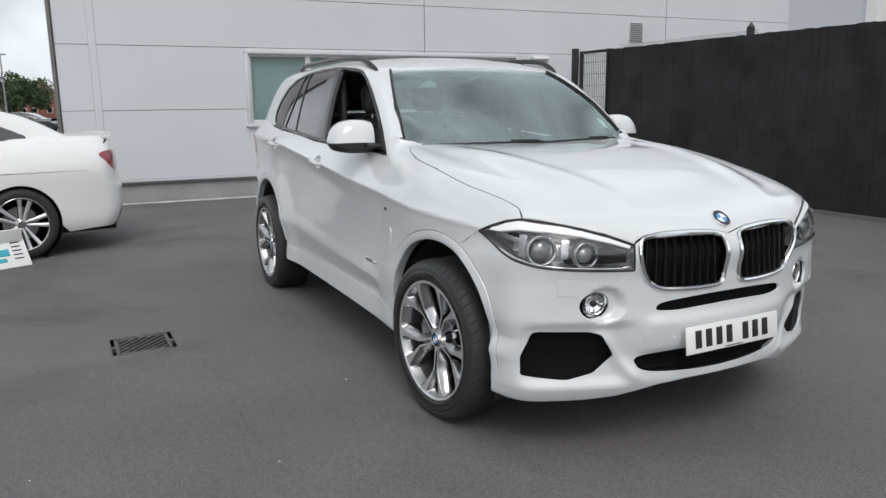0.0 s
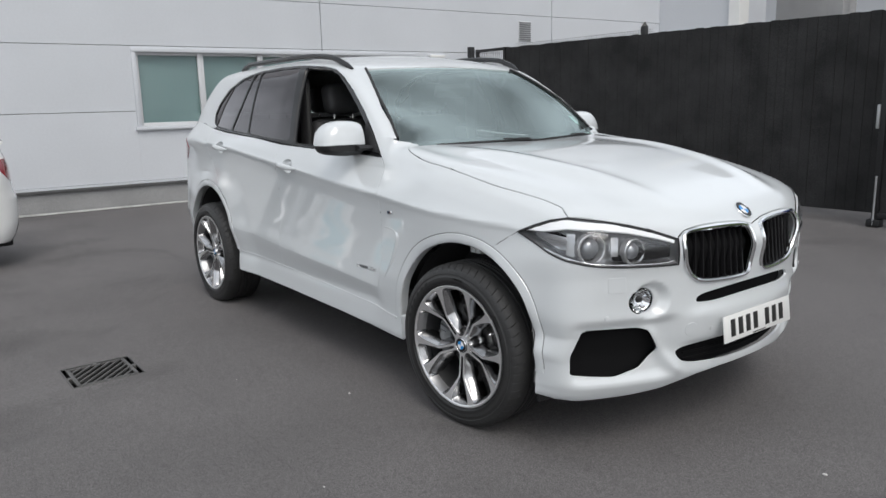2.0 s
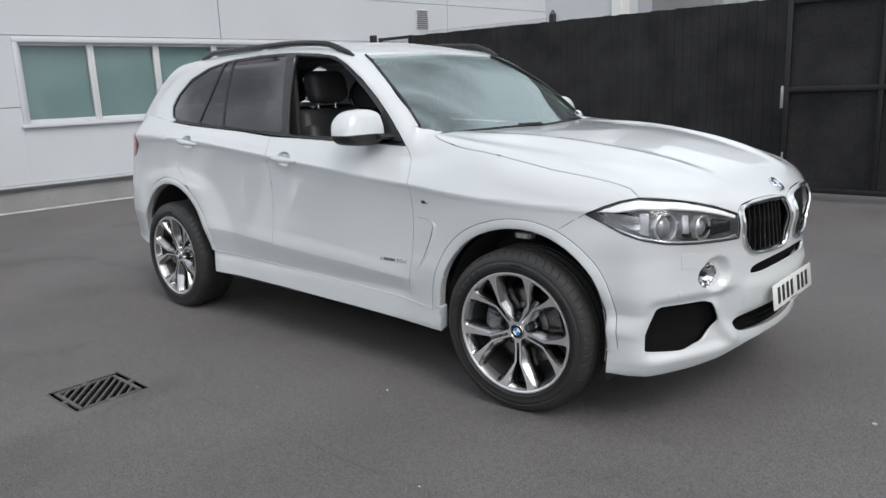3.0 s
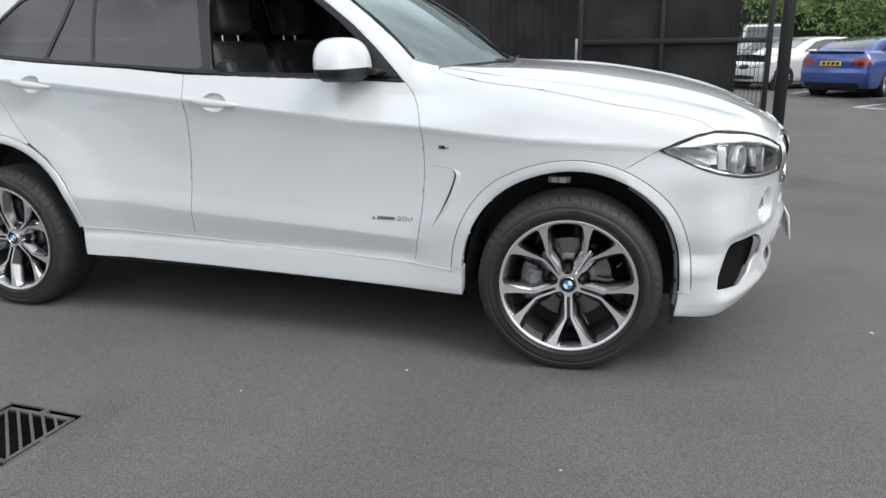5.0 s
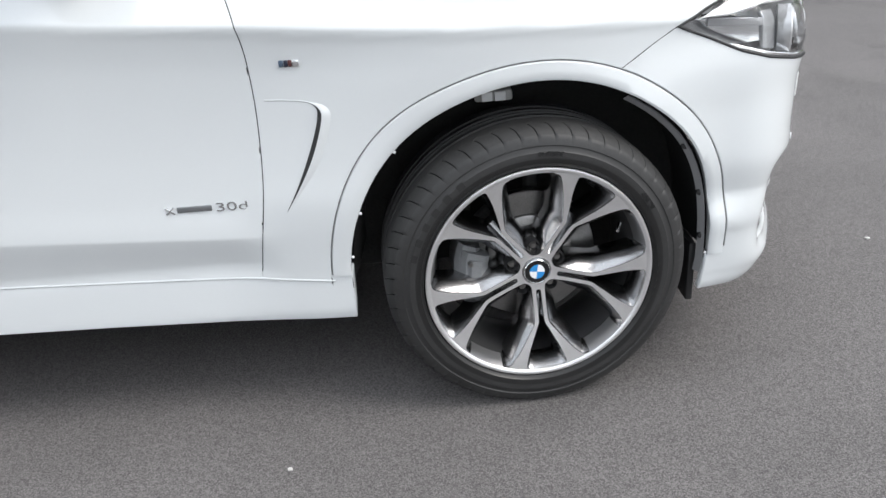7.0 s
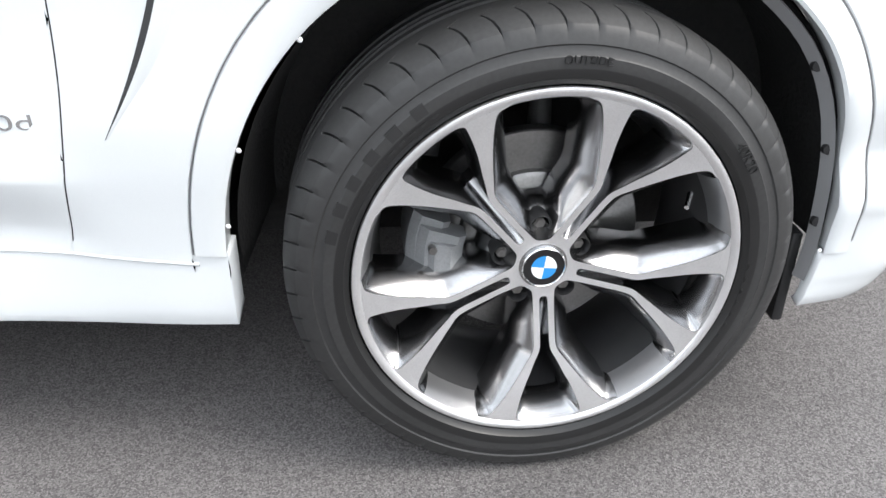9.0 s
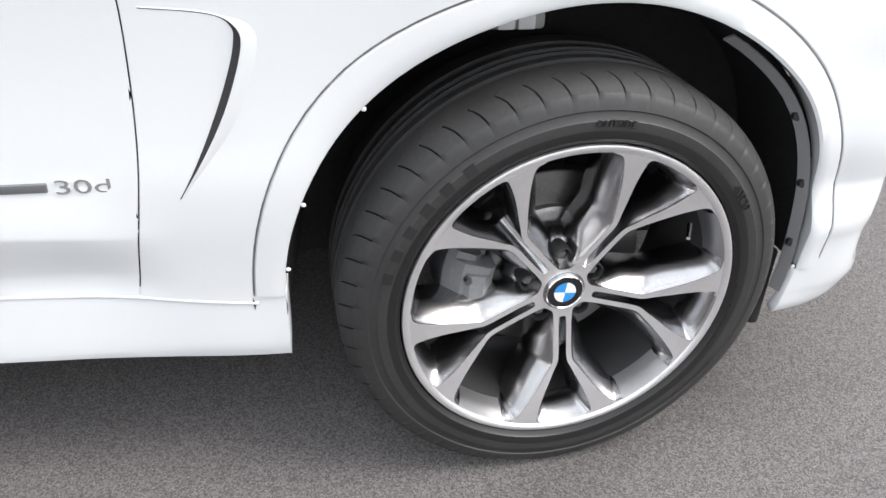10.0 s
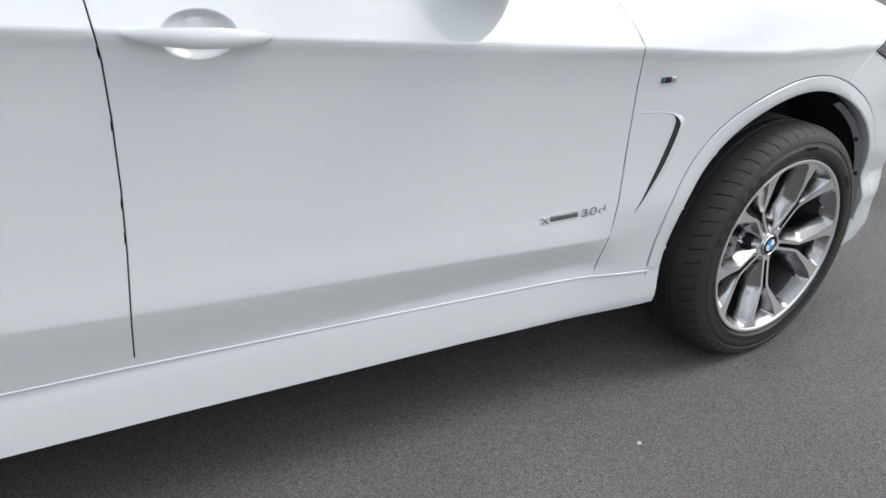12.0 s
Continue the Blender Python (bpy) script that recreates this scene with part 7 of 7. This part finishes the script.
def saloon(name, m, paint, label, group, fine=0.05, rear_plate=True):
    """A four-door saloon: side, upper, tail and nose sheets, windows, lamps, wheels."""
    ob = thing(name, m, label, "car", group)
    fa, ra = arch(0.0, 0.33, 0.365, -6, 186, 24), arch(-2.97, 0.33, 0.365, -6, 186, 24)
    side = [(-3.66, 0.80), (-3.66, 0.24)] + [(-3.40, 0.22)] + ra + [(-2.55, 0.22), (-0.42, 0.22)] + fa + [(0.42, 0.22), (0.45, 0.24), (0.45, 0.62), (0.0, 0.80)]
    both_sides("body_side", side, saloon_low, from_side, paint, ob, grain=fine, gap=0.0, far=1.6)
    for flip in (False, True):
        top = [(x, math.atan2(z - 0.70, abs(y)) * 0.75) for x, y, z in laid([(-3.66, 0.80), (0.0, 0.80), (0.45, 0.62)], saloon_low, from_side, 1.6)]
        shell = [top[0]] + [(x, top[0][1]) for x in np.arange(-3.2, -0.1, 0.3)] + [top[1], (0.45, top[2][1]), (0.45, math.pi / 2 * 0.75), (-3.95, math.pi / 2 * 0.75), (-3.93, 0.55), (-3.80, 0.30)]
        panel("upper_body", shell, saloon_skin, saloon_axis, paint, ob, grain=fine * 0.7, gap=0.0, edge=0.0, mirror=flip, far=1.6)
        side_win = [(-0.75, 1.05), (-1.25, 1.32), (-1.6, 1.385), (-2.3, 1.38), (-2.75, 1.30), (-3.10, 1.14), (-3.15, 1.06), (-2.9, 1.05)]
        win_axis = [(x, math.atan2(z - 0.70, abs(y)) * 0.75) for x, y, z in laid(side_win, saloon_cabin, from_side, 1.6)]
        panel("side_window", win_axis, saloon_cabin, saloon_axis, CAR_GLASS, ob, "dark side window", grain=0.06, sink=-0.006, edge=0.012, mirror=flip)
        tail_red = [(d * W, z) for d, z in ((30, 0.80), (44, 0.78), (50, 0.80), (54, 0.87), (57.5, 0.945), (54, 0.975), (46, 0.985), (31, 0.95))]
        panel("tail_lamp", rounded(tail_red, 1), saloon_low, saloon_tail, LAMP_RED, ob, "red tail lamp", grain=0.03, sink=-0.004, mirror=flip, far=1.6)
        head = [(d * W, z) for d, z in ((34, 0.62), (60, 0.70), (66, 0.76), (50, 0.76), (34, 0.72))]
        panel("head_lamp", head, saloon_low, saloon_nose, LAMP_SHELL, ob, "clear head lamp", grain=0.04, sink=-0.004, mirror=flip, far=1.6)
        kid = rounded([(d * W, z) for d, z in ((4, 0.58), (26, 0.60), (28, 0.72), (4, 0.72))], 1)
        panel("grille", kid, saloon_low, saloon_nose, BLACK_GLOSS, ob, "black kidney grille", grain=0.04, sink=-0.006, mirror=flip, far=1.6)
        for xw in (0.0, -2.97):
            plain_wheel(ob, pose(xw, -0.80 if not flip else 0.80, 0.335, 0, 0, 0 if not flip else 180))
            part("arch_liner", lathe([(0.372, 0.10), (0.372, -0.12), (0.2, -0.16), (0.0, -0.16)], 40), LINER, ob, "dark arch liner").matrix_local = pose(xw, -0.78 if not flip else 0.78, 0.33, 0, 0, 0 if not flip else 180)
        # mirror
        bm = bmesh.new()
        rounded_block(bm, pose(-0.85, (-0.99 if not flip else 0.99), 1.06), 0.13, 0.22, 0.13, 0.045)
        part("door_mirror", bm, paint, ob)
    tail = [(d * W, z) for d, z in ((-64, 0.24), (64, 0.24), (64, 0.82), (58, 1.0), (40, 1.10), (-40, 1.10), (-58, 1.0), (-64, 0.82))]
    panel("tail", tail, saloon_low, saloon_tail, paint, ob, grain=fine, gap=0.0, edge=0.0, far=1.6)
    lip = bmesh.new()
    add_sweep(lip, range(13), lambda i: [(-3.93 - 0.05 + 0.16 * ((i - 6) / 6) ** 2 * 0.6 + dx, (i - 6) / 6 * 0.66, 1.116 - 0.012 * ((i - 6) / 6) ** 2 + dz) for dx, dz in ((0.10, -0.004), (0.05, 0.012), (-0.02, 0.030), (-0.03, 0.022), (0.0, -0.01))])
    bmesh.ops.recalc_face_normals(lip, faces=lip.faces)
    part("boot_lip", lip, paint, ob, "slim boot-lid spoiler")
    panel("rear_valance", [(d * W, z) for d, z in ((-44, 0.25), (44, 0.25), (40, 0.38), (-40, 0.38))], saloon_low, saloon_tail, BLACK_PLASTIC, ob, "black rear valance", grain=0.06, sink=-0.004, far=1.6)
    panel("front_bumper", [(d * W, z) for d, z in ((-72, 0.24), (72, 0.24), (70, 0.62), (0, 0.66), (-70, 0.62))], saloon_low, saloon_nose, paint, ob, grain=fine, gap=0.0, edge=0.0, far=1.6)
    panel("bonnet_edge", [(d * W, z) for d, z in ((-70, 0.60), (70, 0.60), (60, 0.80), (-60, 0.80))], saloon_low, saloon_nose, paint, ob, grain=fine, gap=0.0, edge=0.0, sink=0.002, far=1.6)
    panel("front_intake", rounded([(d * W, z) for d, z in ((-40, 0.30), (40, 0.30), (36, 0.42), (-36, 0.42))], 1), saloon_low, saloon_nose, BLACK_PLASTIC, ob, "black lower intake", grain=0.06, sink=-0.004, far=1.6)
    for nm, pts, lay_fn in (("rear_window", [(-3.42, -0.44), (-2.62, -0.48), (-2.60, 0.48), (-3.42, 0.44)], from_above), ("windscreen", [(-0.55, -0.62), (-1.22, -0.50), (-1.22, 0.50), (-0.55, 0.62)], from_above)):
        panel(nm, pts, saloon_cabin, lay_fn, CAR_GLASS, ob, "dark glass", grain=0.07, sink=-0.006, far=1.2)
    if rear_plate:
        pl = part("number_plate", box(-0.004, 0.004, -0.26, 0.26, -0.055, 0.055, 0.002), PLATE_YELLOW, ob, "yellow number plate with plain dark bars")
        pl.matrix_local = pose(-4.068, 0, 0.845, 0, 8, 0)
        for y in (-0.17, -0.06, 0.05, 0.16):
            part("plate_bar", box(-0.0055, -0.003, y - 0.04, y + 0.04, -0.035, 0.035), INK, pl)
    part("underbody", box(-3.9, 0.6, -0.62, 0.62, 0.18, 0.5, 0.02), LINER, ob, "black underbody")
    return ob


# the white saloon beside the building, tail towards the yard
saloon("saloon_car", pose(-5.66, -5.73, 0, 0, 0, -82) @ Matrix.Diagonal((0.97, 1.0, 1.04, 1)), PAINT_SALOON, "white four-door saloon with red tail lamps parked beside a building", "parked cars", fine=0.035, rear_plate=False)


def heading(hx, hy):
    return math.degrees(math.atan2(hy, hx))


def parked(name, rear_axle, h, paint, label):
    u = Vector((h[0], h[1], 0)).normalized()
    p = Vector((*rear_axle, yard_z(rear_axle[1]))) + u * 2.97 * 0.94
    return saloon(name, pose(*p, 0, 0, heading(*h)) @ Matrix.Diagonal((0.94, 0.94, 0.92, 1)), paint, label, "parked cars")


parked("saloon_car", (3.93, 16.40), (0.57, 0.82), PAINT_BLUE, "metallic blue saloon with yellow rear plate in a marked bay")
parked("saloon_car", (5.28, 14.15), (0.92, -0.39), PAINT_SILVER, "pale silver saloon parked in a marked bay")
parked("saloon_car", (4.36, 20.47), (-0.80, -0.60), PAINT_SALOON, "white saloon facing the yard behind a gate")
parked("saloon_car", (3.4, 23.9), (-0.80, -0.60), PAINT_DARK, "dark saloon parked in a row behind a gate")
parked("saloon_car", (8.9, 20.5), (0.49, 0.87), PAINT_SALOON, "white saloon parked behind others")
# far cars by the street beyond the building
parked("saloon_car", (-56.0, -5.5), (0.3, 0.95), PAINT_DARK, "dark car parked far off by the street")
parked("saloon_car", (-64.0, -7.4), (0.3, 0.95), PAINT_DARK, "dark car parked far off by the street")

# white van in the row behind the gate
van = thing("van", pose(2.95, 28.3, yard_z(28.3), 0, 0, 262) @ Matrix.Diagonal((1, 0.92, 0.90, 1)), "white panel van with a dark windscreen parked behind saloons", "van", "parked cars")
van_body = bmesh.new()
add_sweep(van_body, ((-2.3, 0.0, 1.00), (-2.25, 0.0, 1.98), (0.0, 0.0, 2.02), (0.75, 0.0, 1.96), (1.45, 0.0, 1.22), (2.25, 0.0, 1.02), (2.40, 0.0, 0.70)), lambda q: [
    (q[0], y * 0.92, z) for y, z in ((-1, 0.30), (-1, min(q[2], 1.05)), (-0.93, q[2] - 0.06), (-0.80, q[2]), (0.80, q[2]), (0.93, q[2] - 0.06), (1, min(q[2], 1.05)), (1, 0.30))])
bmesh.ops.recalc_face_normals(van_body, faces=van_body.faces)
part("body", van_body, PAINT_SALOON, van)
pane_bm = bmesh.new()
add_sweep(pane_bm, ((0.86, 1.86), (1.40, 1.28)), lambda q: [(q[0] + 0.012, y, q[1] + 0.012) for y in (-0.74, 0.74)] + [(q[0] - 0.02, y, q[1] - 0.02) for y in (0.74, -0.74)])
bmesh.ops.recalc_face_normals(pane_bm, faces=pane_bm.faces)
part("windscreen", pane_bm, CAR_GLASS, van, "dark glass")
for side in (-1, 1):
    part("side_window", box(-0.15, 0.75, min(side * 0.90, side * 0.932), max(side * 0.90, side * 0.932), 1.15, 1.70, 0.01), CAR_GLASS, van, "dark glass")
    for xw in (-1.5, 1.45):
        plain_wheel(van, pose(xw, side * 0.80, 0.335, 0, 0, 0 if side < 0 else 180))
part("bumper", box(2.28, 2.46, -0.88, 0.88, 0.32, 0.62, 0.05), BLACK_PLASTIC, van, "black plastic bumper")

# white bay lines
for x, y, ang, ln in ((3.53, 13.2, -38, 3.0), (3.53, 13.2, 52, 4.6), (2.73, 16.85, 61, 4.6), (5.7, 16.0, 58, 4.6), (9.0, 11.2, 18, 6.0)):
    strip = linked("bay_line", box(0, ln, -0.05, 0.05, 0.0, 0.004), LINE_PAINT, smooth=False)
    strip.matrix_world = pose(x, y, yard_z(y), 0, 0, ang)
    tagged(strip, "worn white parking bay line on asphalt", "line", "bay lines", "structure")

# leaning white sales board with teal print, by the saloon's wheel
board = thing("sales_board", pose(-4.78, -2.93, 0, 0, 0, 25), "small white sales board with teal bars leaning by a wheel", "sign")
tilt = pose(0, 0, 0, 0, -32, 0)
part("panel", box(-0.012, 0.012, -0.30, 0.26, 0.0, 0.34, 0.006, turn=tilt), PLATE_WHITE, board)
TEAL = surface("teal_print", (0.05, 0.42, 0.52), 0.5, vary=0.05)
for z0, z1, ya, yb in ((0.06, 0.10, -0.22, 0.06), (0.12, 0.19, -0.24, 0.10), (0.21, 0.25, -0.22, 0.04)):
    part("print_bar", box(0.0125, 0.0145, ya, yb, z0, z1, 0.0005, turn=tilt), TEAL, board)
for z in (0.08, 0.12, 0.16, 0.20, 0.24):
    part("print_bar", box(0.0125, 0.0145, 0.13, 0.21, z, z + 0.012, 0.0005, turn=tilt), INK, board)
part("stand", box(-0.20, -0.185, -0.28, 0.24, 0.0, 0.30, 0.004, turn=pose(0, 0, 0, 0, 18, 0)), PLATE_WHITE, board)

# ---- planting, street lamps and houses far off ----
BARK = surface("grey_brown_bark", (0.10, 0.08, 0.06), 0.9, vary=0.3, size=6.0, fine=60.0, bump=0.01, fleck=0.2)


def leaf_material(name, colour):
    m = surface(name, colour, 0.55, vary=0.25, size=0.6, fine=12.0, fleck=0.15)
    n, l = m.node_tree.nodes, m.node_tree.links
    b = n["Principled BSDF"]
    tone = b.inputs["Base Color"].links[0].from_node
    pick = n.new("ShaderNodeNewGeometry")
    span = n.new("ShaderNodeMapRange")
    span.inputs["To Min"].default_value, span.inputs["To Max"].default_value = 0.75, 1.35
    l.new(pick.outputs["Random Per Island"], span.inputs["Value"])
    mix = n.new("ShaderNodeVectorMath")
    mix.operation = "SCALE"
    l.new(tone.outputs["Vector"], mix.inputs[0])
    l.new(span.outputs["Result"], mix.inputs["Scale"])
    l.new(mix.outputs["Vector"], b.inputs["Base Color"])
    return m


LEAF = leaf_material("green_leaves", (0.150, 0.230, 0.070))
LEAF_DARK = leaf_material("deep_green_leaves", (0.050, 0.085, 0.030))


def leaves(count, places, size, seed):
    """Many small folded leaves round the given clump centres (x, y, z, reach)."""
    r = np.random.RandomState(seed)
    verts, faces = [], []
    pick = r.randint(0, len(places), count)
    for i in range(count):
        cx, cy, cz, reach = places[pick[i]]
        v = r.normal(size=3)
        v = v / np.linalg.norm(v) * reach * r.uniform(0.35, 1.0) ** 0.6
        c = np.array((cx, cy, cz)) + v * (1, 1, 0.85)
        u = r.normal(size=3)
        u = u / np.linalg.norm(u)
        w = np.cross(u, r.normal(size=3))
        w = w / np.linalg.norm(w)
        s = size * r.uniform(0.6, 1.4)
        k = len(verts)
        n = np.cross(u, w) * s * 0.25
        verts += [c - u * s, c + w * s * 0.45 + n, c + u * s, c - w * s * 0.45 + n]
        faces += [(k, k + 1, k + 2), (k, k + 2, k + 3)]
    me = bpy.data.meshes.new("leaves")
    me.from_pydata([tuple(v) for v in verts], [], faces)
    return me


def tree(name, x, y, height, spread, seed, material, label, count=2600, size=0.16):
    ob = thing(name, pose(x, y, yard_z(y)), label, "tree", "trees")
    r = random.Random(seed)
    trunk = bmesh.new()
    add_rod(trunk, (0, 0, 0), (0.05, 0, height * 0.45), height * 0.030, height * 0.020, 10)
    clumps = []
    for k in range(9):
        a, up = r.uniform(0, 6.28), r.uniform(0.45, 0.95)
        rad = spread * (1.05 - abs(up - 0.62)) * r.uniform(0.4, 0.85)
        tip = (rad * math.cos(a), rad * math.sin(a), height * up)
        add_rod(trunk, (0.03, 0, height * r.uniform(0.3, 0.45)), tip, height * 0.012, height * 0.003, 6)
        clumps.append((*tip, spread * r.uniform(0.35, 0.55)))
    part("trunk", trunk, BARK, ob)
    me = leaves(count, clumps, size, seed)
    me.materials.append(material)
    crown = new("crown", me)
    crown.parent = ob
    return ob


# wooded bank behind the parked cars
bank_places = []
r = random.Random(11)
for k in range(150):
    x = r.uniform(-16, 40)
    row = r.random()
    bank_places.append((x, 29 - 0.25 * x + row * 6 + r.uniform(-1, 1), 1.0 + row * 6.0 + r.uniform(-0.6, 0.8), r.uniform(0.9, 1.9)))
me = leaves(84000, bank_places, 0.10, 5)
me.materials.append(LEAF)
tagged(new("hedge_bank", me), "dense green bank of shrubs and trees behind parked cars", "shrubs", kind="stuff")
earth = linked("earth_bank", box(-30, 60, 0, 12, -0.2, 3.0, 0.8), surface("leaf_litter", (0.035, 0.045, 0.020), 0.9, vary=0.3, size=0.8, fine=20.0, bump=0.03, fleck=0.3))
earth.matrix_world = pose(0, 33.0, FALL, 0, 0, -14) @ pose(0, 0, 0, 14, 0, 0)
tagged(earth, "dark earth bank under shrubs", "bank", kind="structure")
for k in range(7):
    tree("tree", -12 + k * 8.5, 36 - 0.25 * (-12 + k * 8.5) + (k % 3), 8.5 + (k * 37 % 5) * 0.6, 3.4, 20 + k, LEAF if k % 2 else LEAF_DARK, "broad green tree on a bank")
# trees and houses beyond the building's corner
for k, (x, y, h) in enumerate(((-120, -9.6, 6.4), (-112, -13.0, 7.4), (-135, -8.0, 6.2), (-150, -6.0, 6.0), (-125, -17.5, 8.0))):
    tree("tree", x, y, h, 4.2, 50 + k, LEAF_DARK, "dark green tree far off beside a street", 1500, 0.35)
BRICK = surface("red_brown_brick", (0.26, 0.11, 0.08), 0.85, vary=0.15, size=1.0, fine=14.0, fleck=0.2)
SLATE = surface("brown_roof_tile", (0.16, 0.10, 0.08), 0.8, vary=0.2, size=1.0, fine=10.0, fleck=0.2)
for x, y in ((-165, -4.4), (-172, -9.0)):
    house = thing("house", pose(x, y, 0), "small red-brick house with brown tiled roof far off", "house", "houses")
    part("wall", box(-4, 4, -2.6, 2.6, 0, 5.0, 0.02), BRICK, house)
    roof_bm = bmesh.new()
    q = [roof_bm.verts.new(p) for p in ((-4.3, -2.9, 5.0), (4.3, -2.9, 5.0), (4.3, 2.9, 5.0), (-4.3, 2.9, 5.0), (-4.3, 0, 7.4), (4.3, 0, 7.4))]
    for f in ((0, 1, 5, 4), (2, 3, 4, 5), (1, 2, 5), (3, 0, 4), (3, 2, 1, 0)):
        roof_bm.faces.new([q[i] for i in f])
    part("roof", roof_bm, SLATE, house, smooth=False)
    for yy in (-1.3, 1.3):
        for z in (1.5, 3.6):
            wn_ob = part("window", box(4.0, 4.05, yy - 0.5, yy + 0.5, z - 0.5, z + 0.5, 0.01), PLATE_WHITE, house)
            part("pane", box(4.05, 4.06, yy - 0.42, yy + 0.42, z - 0.42, z + 0.42), BLACK_GLOSS, wn_ob)
STEEL_POST = surface("grey_lamp_steel", (0.30, 0.31, 0.32), 0.5, metal=0.5, vary=0.1)
for x, y, h in ((-58, -5.9, 7.4), (-74, -6.7, 7.4), (-92, -7.0, 7.4)):
    lamp = thing("street_lamp", pose(x, y, 0), "grey steel street lamp with a flat head", "street lamp", "street lamps")
    part("pole", rod((0, 0, 0), (0, 0, h), 0.10, 0.06, 10), STEEL_POST, lamp)
    part("head", box(-0.25, 0.25, -0.55, 0.55, h, h + 0.14, 0.05), STEEL_POST, lamp)
flag = thing("flag_pole", pose(-40, -5.4, 0), "tall white pole with a limp pale flag", "flag")
part("pole", rod((0, 0, 0), (0, 0, 7.2), 0.07, 0.04, 10), STEEL_POST, flag)
cloth = bmesh.new()
add_sweep(cloth, range(11), lambda i: [(0.05 * math.sin(i * 0.9), -0.05 - 0.75 * t - 0.04 * math.sin(i + t * 5), 6.9 - i * 0.42) for t in (0, 0.33, 0.66, 1)] + [(0.02 + 0.05 * math.sin(i * 0.9), -0.05 - 0.75 * t - 0.04 * math.sin(i + t * 5), 6.9 - i * 0.42) for t in (1, 0.66, 0.33, 0)])
bmesh.ops.recalc_face_normals(cloth, faces=cloth.faces)
part("cloth", cloth, surface("pale_lilac_cloth", (0.55, 0.52, 0.62), 0.8, vary=0.1), flag, "pale lilac cloth")
